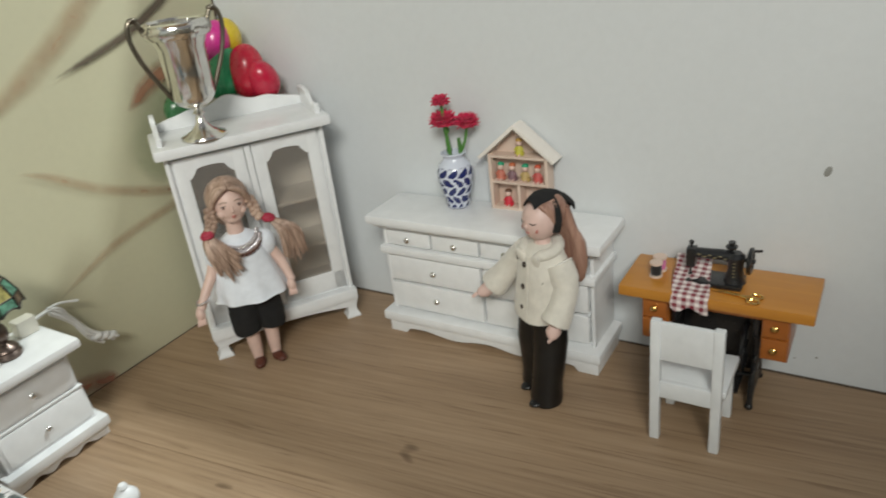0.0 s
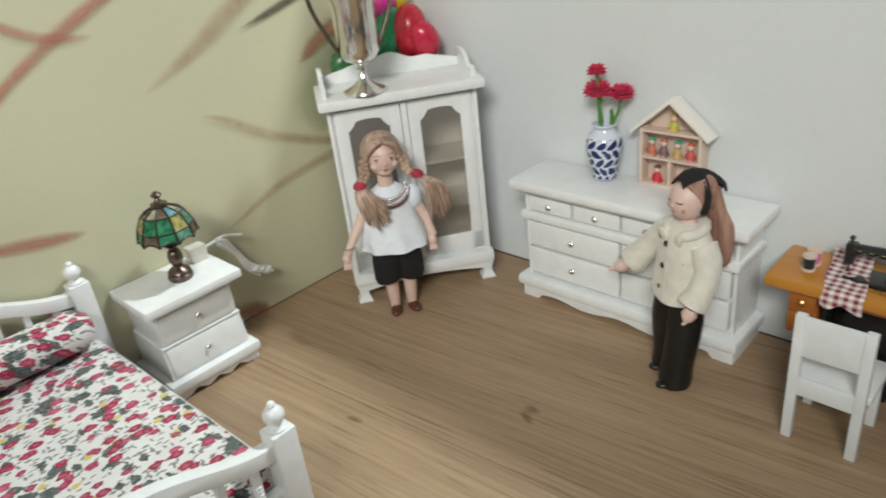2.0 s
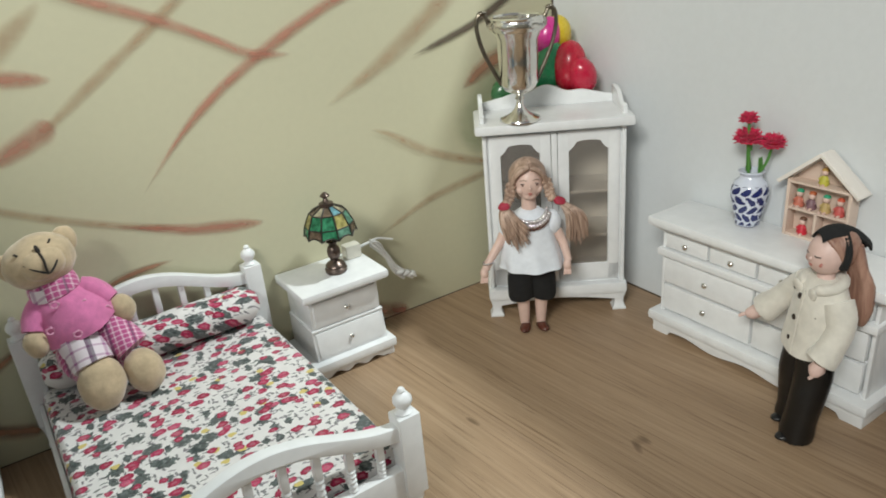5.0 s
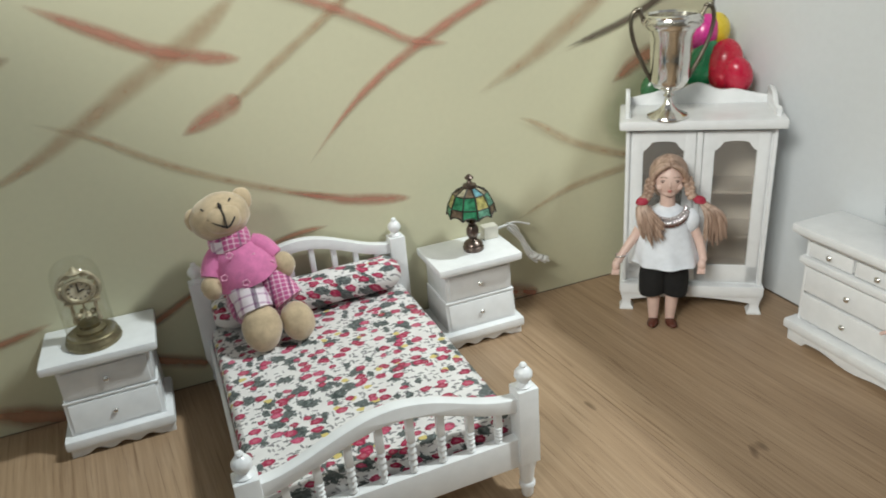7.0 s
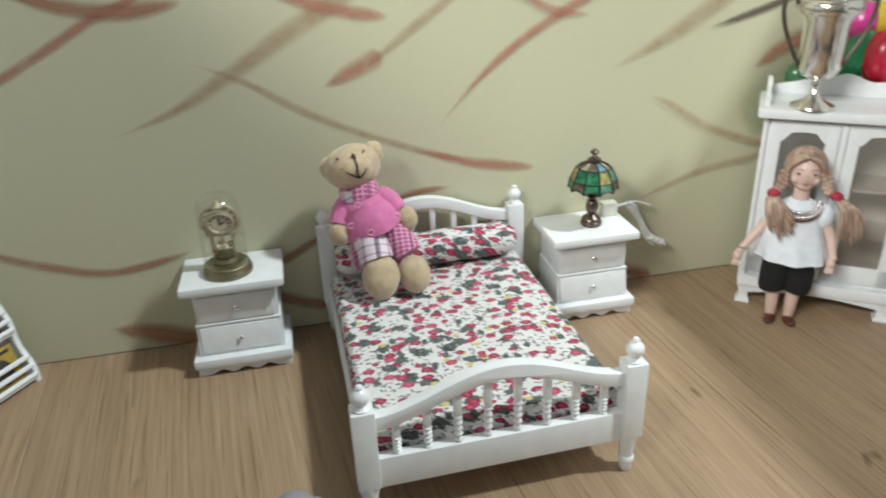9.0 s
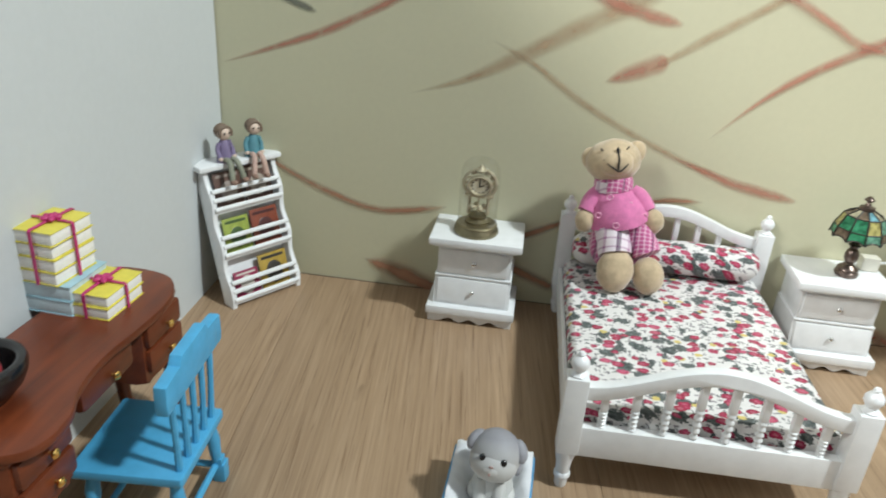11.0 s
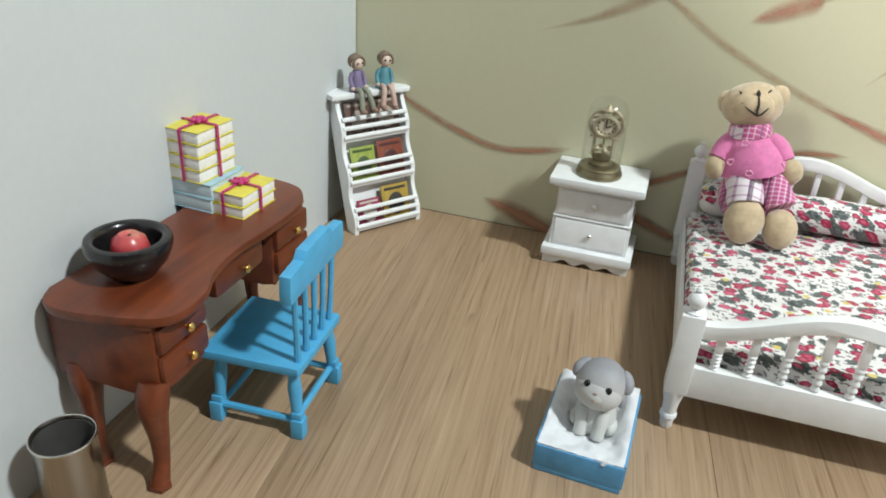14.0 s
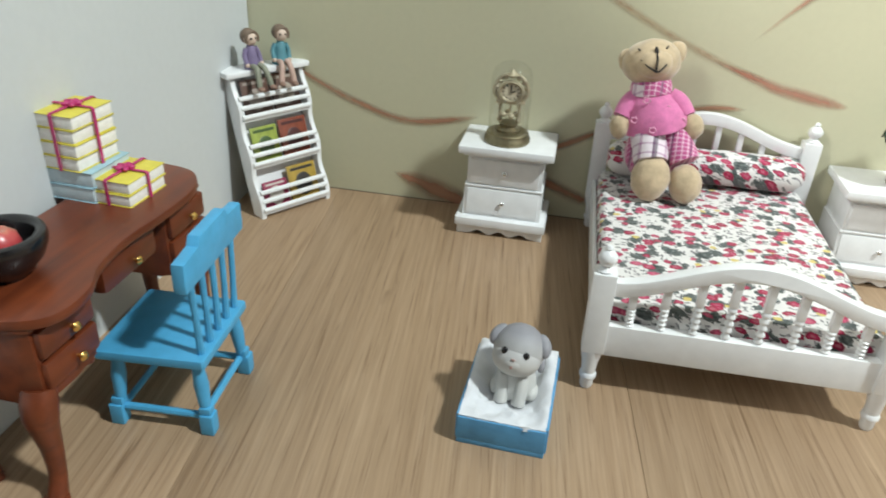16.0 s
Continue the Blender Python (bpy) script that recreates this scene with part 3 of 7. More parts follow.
def build_bed():
    bed = thing("bed", "white painted wooden double bed with turned spindles, against the khaki wall", "bed", BED)
    hx, fy, hy = 6.3, -18.75, -0.75
    for sx in (-1, 1):
        bed_post(bed, sx * hx, fy, 6.62)
        bed_post(bed, sx * hx, hy, 7.72)
        part("side_rail", Form().box(sx * (hx + 0.08) - 0.12, sx * (hx + 0.08) + 0.12, fy + 0.5, hy - 0.5, 2.2, 3.75, 0.05), WHITE, bed)
    for y, end, mid, low in ((fy, 6.2, 7.8, 3.85), (hy, 7.35, 9.0, 4.2)):
        r = bow_rail(-hx + 0.45, hx - 0.45, end, mid, 0.75, 0.62)
        part("bow_rail", r, WHITE, bed).location = (0, y * CM, 0)
        part("lower_rail", Form().box(-hx + 0.45, hx - 0.45, y - 0.28, y + 0.28, 2.15, low, 0.06), WHITE, bed)
        h = arch(-hx + 0.45, hx - 0.45, end, mid)
        for k in range(8):
            x = -hx + (k + 1) * 2 * hx / 9
            part("spindle", spindle(low - 0.05, h(x) - 0.7), WHITE, bed).location = (x * CM, y * CM, 0)
    part("slat_base", Form().box(-hx + 0.2, hx - 0.2, fy + 0.3, hy - 0.3, 2.4, 2.8, 0.03), WHITE, bed)
    return bed


build_bed()


def padded(x0, x1, y0, y1, z0, z1, puff, nx=22, ny=26):
    """A soft cushion block with rounded rims."""
    f = Form()
    prof = [(0.0, z0), (0.0, z0 + (z1 - z0) * 0.55), (0.12, z1 - 0.18), (0.35, z1 - 0.04)]
    loops = []
    for inset, z in prof:
        a0, a1, b0, b1 = x0 + inset, x1 - inset, y0 + inset, y1 - inset
        c = 0.3
        pts = []
        for cx, cy, s in ((a1 - c, b1 - c, 0), (a0 + c, b1 - c, 90), (a0 + c, b0 + c, 180), (a1 - c, b0 + c, 270)):
            for k in range(4):
                a = radians(s + 30 * k)
                pts.append((cx + c * math.cos(a), cy + c * math.sin(a), z))
        loops.append(pts)
    n = len(loops[0])
    verts = [p for loop in loops for p in loop]
    faces = []
    for i in range(len(loops) - 1):
        for k in range(n):
            q = (k + 1) % n
            faces.append((i * n + k, i * n + q, (i + 1) * n + q, (i + 1) * n + k))
    faces.append(tuple(reversed(range(n))))
    f._add(verts, faces, Matrix(), 0)
    grid = []
    for i in range(ny + 1):
        row = []
        for j in range(nx + 1):
            u, v = j / nx, i / ny
            x, y = x0 + 0.33 + (x1 - x0 - 0.66) * u, y0 + 0.33 + (y1 - y0 - 0.66) * v
            rim = min(1, 6 * min(u, 1 - u, v, 1 - v))
            z = z1 - 0.05 + rim * (puff + 0.12 * noise.noise(Vector((x * 0.35, y * 0.35, z1))))
            row.append((x, y, z))
        grid.append(row)
    return f.sheet(grid)


thing("mattress", "mattress in white cotton printed with red roses and leaves", "mattress", BED, mesh=padded(-6.22, 6.22, -18.3, -1.25, 2.83, 4.62, 0.12).done("mattress", FLORAL, 60))


def build_bolster():
    f = Form()
    n = 26
    rows = []
    for i in range(n + 1):
        t = i / n
        x = -5.85 + 11.7 * t
        e = min(1, 9 * min(t, 1 - t) + 0.55)
        row = []
        for k in range(17):
            a = 2 * math.pi * k / 16
            w = 1 + 0.05 * noise.noise(Vector((x * 0.8, math.cos(a) * 2, math.sin(a) * 2)))
            row.append((x, -2.05 + 1.18 * e * w * math.cos(a), 5.84 + 1.12 * e * w * math.sin(a)))
        rows.append(row)
    f.sheet(rows)
    for end in (rows[0], rows[-1]):
        f._add([Vector(p) for p in end[:-1]], [tuple(range(16))], Matrix(), 0)
    bmesh.ops.remove_doubles(f.bm, verts=f.bm.verts[:], dist=1e-5)
    thing("bolster_pillow", "long floral cotton bolster pillow lying across the bed head", "pillow", BED, mesh=f.done("bolster_pillow", FLORAL, 70))


build_bolster()

# ---- white case furniture ----
def scallop(width, depth_z, bumps, lift):
    """Outline (x, z) of a skirt whose lower edge is cut in waves, standing on its ends."""
    n = bumps * 10
    top = [(-width / 2, depth_z), (width / 2, depth_z)]
    low = []
    for i in range(n + 1):
        t = i / n
        x = width / 2 - width * t
        e = min(t, 1 - t)
        z = 0 if e < 0.1 else lift * (0.55 + 0.45 * math.cos(2 * math.pi * bumps * t))
        low.append((x, max(z, 0)))
    return top + low


def knob(parent, x, y, z, mat=KNOB, r=0.17):
    f = Form().lathe([(0.07, 0), (0.07, 0.06), (r, 0.11), (r * 1.05, 0.18), (r * 0.7, 0.26), (0.02, 0.29)], 14, 0, put(x, y, z, 90, 0, 0))
    return part("knob", f, mat, parent, "small round metal knob")


def drawer(parent, x0, x1, y, z0, z1, thick=0.22, knobs=(), mat=WHITE, knob_mat=KNOB, bevel=0.08):
    d = part("drawer", Form().box(x0, x1, y - thick, y + 0.1, z0, z1, bevel), mat, parent)
    for kx, kz in knobs:
        knob(d, kx, y - thick, kz, knob_mat)
    return d


def build_nightstand(label, m, group):
    """White two-drawer nightstand; its back stands at y = 0 and it faces -y; the lower drawer swells to the front."""
    s = thing("nightstand", label, "nightstand", m, group)
    part("top", Form().box(-3.12, 3.12, -4.75, -0.05, 5.55, 6.1, 0.18), WHITE, s)
    body = Form().box(-2.5, 2.5, -3.95, -0.2, 3.3, 5.6, 0.04)
    side = [(-0.2, 1.2), (-0.2, 3.3), (-3.95, 3.3), (-4.0, 3.0), (-4.25, 1.7), (-4.32, 1.2)]
    body.slab(side, -2.62, 2.62, 0, Matrix(((0, 0, 1, 0), (1, 0, 0, 0), (0, 1, 0, 0), (0, 0, 0, 1))), 0.03)
    part("body", body, WHITE, s)
    part("moulding", Form().box(-2.8, 2.8, -4.3, -0.1, 5.32, 5.56, 0.1), WHITE, s)
    part("rail", Form().box(-2.62, 2.62, -4.1, -3.8, 3.18, 3.32, 0.05), WHITE, s)
    drawer(s, -2.3, 2.3, -3.95, 3.46, 5.12, 0.14, ((0, 4.32),))
    low = part("drawer", Form().box(-2.42, 2.42, -0.13, 0.1, -0.84, 0.84, 0.08, 0, put(0, -4.12, 2.26, -9, 0, 0)), WHITE, s)
    knob(low, 0, -4.23, 2.26, KNOB, 0.15)
    part("plinth", Form().box(-3.05, 3.05, -4.85, -0.1, 0.62, 1.25, 0.16), WHITE, s)
    f = Form().slab(scallop(5.8, 0.66, 4, 0.3), 4.2, 4.55, 0, put(0, 0, 0, 90, 0, 0), 0.03)
    for sx in (-1, 1):
        f.box(sx * 2.72 - 0.17, sx * 2.72 + 0.17, -4.45, -0.2, 0, 0.66, 0.03)
    part("skirt", f, WHITE, s)
    return s


build_nightstand("white two-drawer nightstand with a domed clock standing on it", at(24.68, 0.0) @ Matrix.Diagonal((1, 0.97, 1.035, 1)), "nightstands beside the bed")
build_nightstand("white two-drawer nightstand with a stained-glass lamp standing on it", at(48.25, 0.0) @ Matrix.Diagonal((0.965, 0.97, 1.02, 1)), "nightstands beside the bed")


def build_wardrobe(m):
    """Glazed white wardrobe; front at y = 0, facing -y, width along x."""
    w = thing("wardrobe", "tall white wardrobe with two arched glass doors, set across the corner", "wardrobe", m)
    hw, dep = 4.42, 4.0
    body = Form()
    body.box(-hw, -hw + 0.35, 0.1, dep, 1.9, 13.6, 0.04).box(hw - 0.35, hw, 0.1, dep, 1.9, 13.6, 0.04)
    body.box(-hw, hw, dep - 0.2, dep, 1.9, 13.6, 0.02).box(-hw, hw, 0.1, dep, 1.9, 2.4, 0.03).box(-hw, hw, 0.1, dep, 13.2, 13.6, 0.03)
    part("body", body, WHITE, w)
    for z in (5.4, 8.7):
        part("shelf", Form().box(-hw + 0.35, hw - 0.35, 0.6, dep - 0.2, z, z + 0.2, 0.02), WHITE, w)
    for sx in (-1, 1):
        part("corner_post", Form().box(sx * (hw - 0.02) - 0.13, sx * (hw - 0.02) + 0.13, -0.16, 0.55, 2.1, 13.55, 0.06), WHITE, w)
    for sx in (-1, 1):
        d = thing("door", "", "", Matrix())
        d.parent = w
        x0, x1 = (0.22, hw - 0.3) if sx > 0 else (-hw + 0.3, -0.22)
        f = Form()
        z0, z1, sw = 2.45, 13.3, 0.70
        f.box(x0, x0 + sw, -0.12, 0.22, z0, z1, 0.05).box(x1 - sw, x1, -0.12, 0.22, z0, z1, 0.05).box(x0, x1, -0.12, 0.22, z0, z0 + 1.2, 0.05)
        n = 14
        xs = [x0 + sw - 0.05 + (x1 - x0 - 2 * sw + 0.1) * i / n for i in range(n + 1)]
        low = []
        for i, x in enumerate(xs):
            t = i / n
            z = 11.95 + 0.5 * min(1, 4.6 * min(t, 1 - t)) ** 1.8 + 0.2 * math.sin(math.pi * t)
            low.append((x, z))
        f.slab([(xs[0], z1), *low, (xs[-1], z1)], -0.22, 0.12, 0, put(0, 0, 0, 90, 0, 0), 0.0)
        part("frame", f, WHITE, d)
        p = part("pane", Form().box(x0 + sw - 0.1, x1 - sw + 0.1, 0.03, 0.08, z0 + 0.8, 12.75, 0), CABINET_GLASS, d, "slightly dull glass pane", 0)
        p.visible_shadow = False
    part("meeting_stile", Form().box(-0.18, 0.18, -0.2, 0.1, 2.45, 13.3, 0.05), WHITE, w)
    part("plinth", Form().box(-hw - 0.28, hw + 0.28, -0.55, dep + 0.1, 1.35, 2.2, 0.2), WHITE, w)
    n = 20
    skirt = [(-hw, 1.5), (hw, 1.5)] + [(hw - 2 * hw * i / n, 0.75 + 0.45 * math.sin(math.pi * i / n)) for i in range(n + 1)]
    part("apron", Form().slab(skirt, 0.1, 0.35, 0, put(0, 0, 0, 90, 0, 0), 0.03), WHITE, w)
    for sx in (-1, 1):
        for y in (-0.1, dep - 0.55):
            leg = Form().lathe([(0.62, 0), (0.66, 0.12), (0.52, 0.3), (0.40, 0.55), (0.44, 0.9), (0.58, 1.3), (0.6, 1.45)], 4, 0, put(sx * (hw - 0.22), y + 0.1, 0, 0, 0, 45))
            part("foot", leg, WHITE, w)
    part("top", Form().box(-hw - 0.55, hw + 0.55, -0.8, dep + 0.15, 13.55, 14.2, 0.2), WHITE, w)
    # low gallery round the top
    n = 40
    crest = []
    for i in range(n + 1):
        t = i / n
        x = -hw - 0.2 + (2 * hw + 0.4) * t
        e = abs(2 * t - 1)
        z = 14.9 + 0.72 * math.exp(-(e / 0.26) ** 2) + 0.25 * math.exp(-((e - 0.5) / 0.16) ** 2) - 0.9 * max(0.0, e - 0.72)
        crest.append((x, z))
    f = Form().slab([(-hw - 0.2, 14.1), (hw + 0.2, 14.1)] + crest[::-1], -dep, -dep + 0.3, 0, put(0, 0, 0, 90, 0, 0), 0.05)
    part("back_gallery", f, WHITE, w)
    for sx in (-1, 1):
        prof = [(0.0, 14.1), (0.0, 14.65), (0.3, 14.8), (0.7, 14.6), (1.3, 14.75), (2.2, 15.25), (3.2, 15.35), (dep, 15.3), (dep, 14.1)]
        x = sx * (hw + 0.05)
        f = Form().slab(prof, x - 0.14, x + 0.14, 0, Matrix(((0, 0, 1, 0), (1, 0, 0, 0), (0, 1, 0, 0), (0, 0, 0, 1))), 0.04)
        part("side_gallery", f, WHITE, w)
    return w


build_wardrobe(at(62.92, -7.5, 0, -35) @ Matrix.Diagonal((1.03, 1.0, 0.99, 1)))


def build_dresser(m):
    """White chest of drawers; back at y = 0, facing -y."""
    c = thing("dresser", "wide white chest of drawers with wavy skirt, against the white wall", "dresser", m)
    hw = 6.6
    part("body", Form().box(-hw, hw, -2.95, -0.1, 1.0, 7.2, 0.05), WHITE, c)
    for x in (-hw + 0.08, hw - 0.08):
        part("stile", Form().box(x - 0.1, x + 0.1, -3.25, -2.9, 1.3, 7.1, 0.04), WHITE, c)
    part("top", Form().box(-hw - 0.68, hw + 0.68, -4.05, -0.02, 7.36, 7.95, 0.2), WHITE, c)
    part("moulding", Form().box(-hw - 0.35, hw + 0.35, -3.75, -0.1, 7.18, 7.37, 0.08), WHITE, c)
    part("lower_moulding", Form().box(-hw - 0.18, hw + 0.18, -3.5, -0.1, 7.0, 7.19, 0.06), WHITE, c)
    for k in range(4):
        x0 = -hw + 0.2 + k * 3.2
        drawer(c, x0 + 0.08, x0 + 3.12, -3.02, 5.97, 6.9, 0.36, ((x0 + 1.62, 6.42),))
    part("string_moulding", Form().box(-hw - 0.2, hw + 0.2, -3.6, -0.1, 5.38, 5.86, 0.12), WHITE, c)
    for k in range(2):
        x0 = -hw + 0.2 + k * 6.4
        drawer(c, x0 + 0.09, x0 + 6.31, -3.02, 3.62, 5.26, 0.4, ((x0 + 3.2, 4.45),))
        drawer(c, x0 + 0.09, x0 + 6.31, -3.02, 1.74, 3.44, 0.4, ((x0 + 3.2, 2.6),))
    part("plinth", Form().box(-hw - 0.5, hw + 0.5, -3.95, -0.05, 0.85, 1.5, 0.2), WHITE, c)
    n = 60
    low = []
    for i in range(n + 1):
        t = i / n
        x = hw + 0.25 - (2 * hw + 0.5) * t
        e = abs(2 * t - 1)
        z = 0 if e > 0.82 else 0.12 + 0.26 * (0.5 + 0.5 * math.cos(e * 9.5))
        low.append((x, z))
    f = Form().slab([(-hw - 0.25, 0.9), (hw + 0.25, 0.9)] + low, 3.3, 3.65, 0, put(0, 0, 0, 90, 0, 0), 0.03)
    for sx in (-1, 1):
        f.box(sx * (hw + 0.1) - 0.16, sx * (hw + 0.1) + 0.16, -3.6, -0.1, 0, 0.9, 0.03)
    part("skirt", f, WHITE, c)
    return c


build_dresser(at(69.55, -20.66, 0, -90) @ Matrix.Diagonal((1.02, 1, 1.032, 1)))

# ---- sewing table and its chair ----
def build_sewing_table(m):
    """Treadle table; back at y = 0, facing -y, width along x."""
    t = thing("sewing_table", "orange varnished treadle sewing table on a black cast-iron frame", "table", m)
    part("tabletop", Form().box(-4.45, 4.6, -3.82, -0.05, 5.55, 6.12, 0.08), ORANGE_WOOD, t)
    part("apron", Form().box(-2.5, 3.0, -3.4, -0.5, 5.2, 5.56, 0.04), ORANGE_DARK, t)
    for x0, x1 in ((-3.35, -2.0), (2.35, 3.6)):
        case = part("drawer_case", Form().box(x0, x1, -3.3, -0.4, 3.0, 5.56, 0.05), ORANGE_DARK, t)
        for z0, z1 in ((4.35, 5.45), (3.1, 4.25)):
            d = part("drawer", Form().box(x0 + 0.06, x1 - 0.06, -3.45, -3.2, z0, z1, 0.05), ORANGE_DARK, case)
            f = Form().lathe([(0.07, 0), (0.07, 0.08), (0.17, 0.16), (0.18, 0.24), (0.1, 0.32), (0.01, 0.35)], 12, 0, put((x0 + x1) / 2, -3.42, (z0 + z1) / 2 + 0.05, 90, 0, 0))
            part("knob", f, BRASS, d, "small brass knob")
    for x in (-1.75, 2.1):
        f = Form()
        for y0, y1 in ((-3.5, -2.6), (-0.6, -1.5)):
            f.tube(curve_points([(x, y0, 0.1), (x, (y0 + y1) / 2 - 0.1, 1.3), (x, y1, 2.6), (x, (y0 + y1) / 2, 4.2), (x, y0 * 0.85 - 0.1, 5.5)], 6), 0.16, 8)
            f.ball((x, y0, 0.14), 0.2)
        for z, r in ((1.1, 0.5), (2.6, 0.55), (4.1, 0.5)):
            f.tube([(x, -2.05 + r * 1.4 * math.cos(a), z + r * math.sin(a)) for a in [2 * math.pi * k / 18 for k in range(18)]], 0.09, 6, close=True)
        for k in range(7):
            z = 0.6 + 0.7 * k
            f.tube([(x, -3.1 + 0.3 * math.sin(k * 2.1), z), (x, -0.95, z + 0.2)], 0.075, 6)
        f.tube([(x, -3.5, 0.55), (x, -0.6, 0.55)], 0.11, 8)
        # flat black plate across the gaps of the scrollwork
        f.slab([(-3.0, 0.8), (-1.0, 0.8), (-1.3, 2.6), (-0.9, 5.2), (-3.2, 5.2), (-2.7, 2.6)], x - 0.05, x + 0.05, 0, Matrix(((0, 0, 1, 0), (1, 0, 0, 0), (0, 1, 0, 0), (0, 0, 0, 1))), 0.0)
        part("leg_frame", f, BLACK_IRON, t, "black cast-iron scrollwork leg with a flat black plate across its gaps")
    f = Form()
    for z in (1.0, 5.0):
        f.tube([(-1.75, -2.0, z), (2.1, -2.0, z)], 0.12, 8)
    f.tube([(-1.75, -1.6, 1.0), (2.1, -1.6, 5.0)], 0.08, 6).tube([(-1.75, -1.6, 5.0), (2.1, -1.6, 1.0)], 0.08, 6)
    # flat black sheet between the two legs, by the braces
    f.box(-1.6, 1.95, -1.75, -1.65, 1.2, 4.9, 0.02)
    part("cross_brace", f, BLACK_IRON, t)
    wheel = Form().tube([(1.55 + 0, -2.5 + 1.15 * math.cos(a), 2.9 + 1.15 * math.sin(a)) for a in [2 * math.pi * k / 24 for k in range(24)]], 0.1, 8, close=True)
    for k in range(5):
        a = 2 * math.pi * k / 5
        wheel.tube([(1.55, -2.5, 2.9), (1.55, -2.5 + 1.1 * math.cos(a), 2.9 + 1.1 * math.sin(a))], 0.06, 6)
    part("drive_wheel", wheel, BLACK_IRON, t)
    tread = Form()
    for k in range(7):
        tread.box(-1.2, 1.4, -3.3 + 0.3 * k, -3.15 + 0.3 * k, 0.62, 0.74, 0.02)
    for x in (-1.2, 0.1, 1.4):
        tread.box(x - 0.08, x + 0.08, -3.3, -1.3, 0.6, 0.7, 0.02)
    part("treadle", tread, BLACK_IRON, t)
    return t


SEW = at(69.55, -33.35, 0, -90)
build_sewing_table(SEW)


def build_white_chair(m):
    """Plain chair; faces -y, its back posts at y = +1.4."""
    c = thing("white_chair", "small plain white chair drawn up to the sewing table", "chair", m)
    for x in (-1.38, 1.38):
        part("back_post", Form().box(x - 0.23, x + 0.23, 1.25, 1.65, 0, 6.7, 0.07), CHAIR_WHITE, c)
        part("leg", Form().box(x - 0.21, x + 0.21, -1.6, -1.2, 0, 3.0, 0.06), CHAIR_WHITE, c)
        part("side_rail", Form().box(x - 0.16, x + 0.16, -1.2, 1.25, 2.3, 2.95, 0.04), CHAIR_WHITE, c)
    part("seat", Form().box(-1.75, 1.75, -1.85, 1.25, 2.95, 3.35, 0.1), CHAIR_WHITE, c)
    part("backrest", Form().box(-1.2, 1.2, 1.34, 1.58, 4.62, 6.62, 0.06), CHAIR_WHITE, c)
    part("back_rail", Form().box(-1.2, 1.2, 1.3, 1.58, 2.5, 3.42, 0.06), CHAIR_WHITE, c)
    return c


build_white_chair(at(63.75, -33.2, 0, 90))


# ---- writing desk and its chair ----
DESK = at(2.1, -3.66) @ Matrix.Scale(0.925, 4)


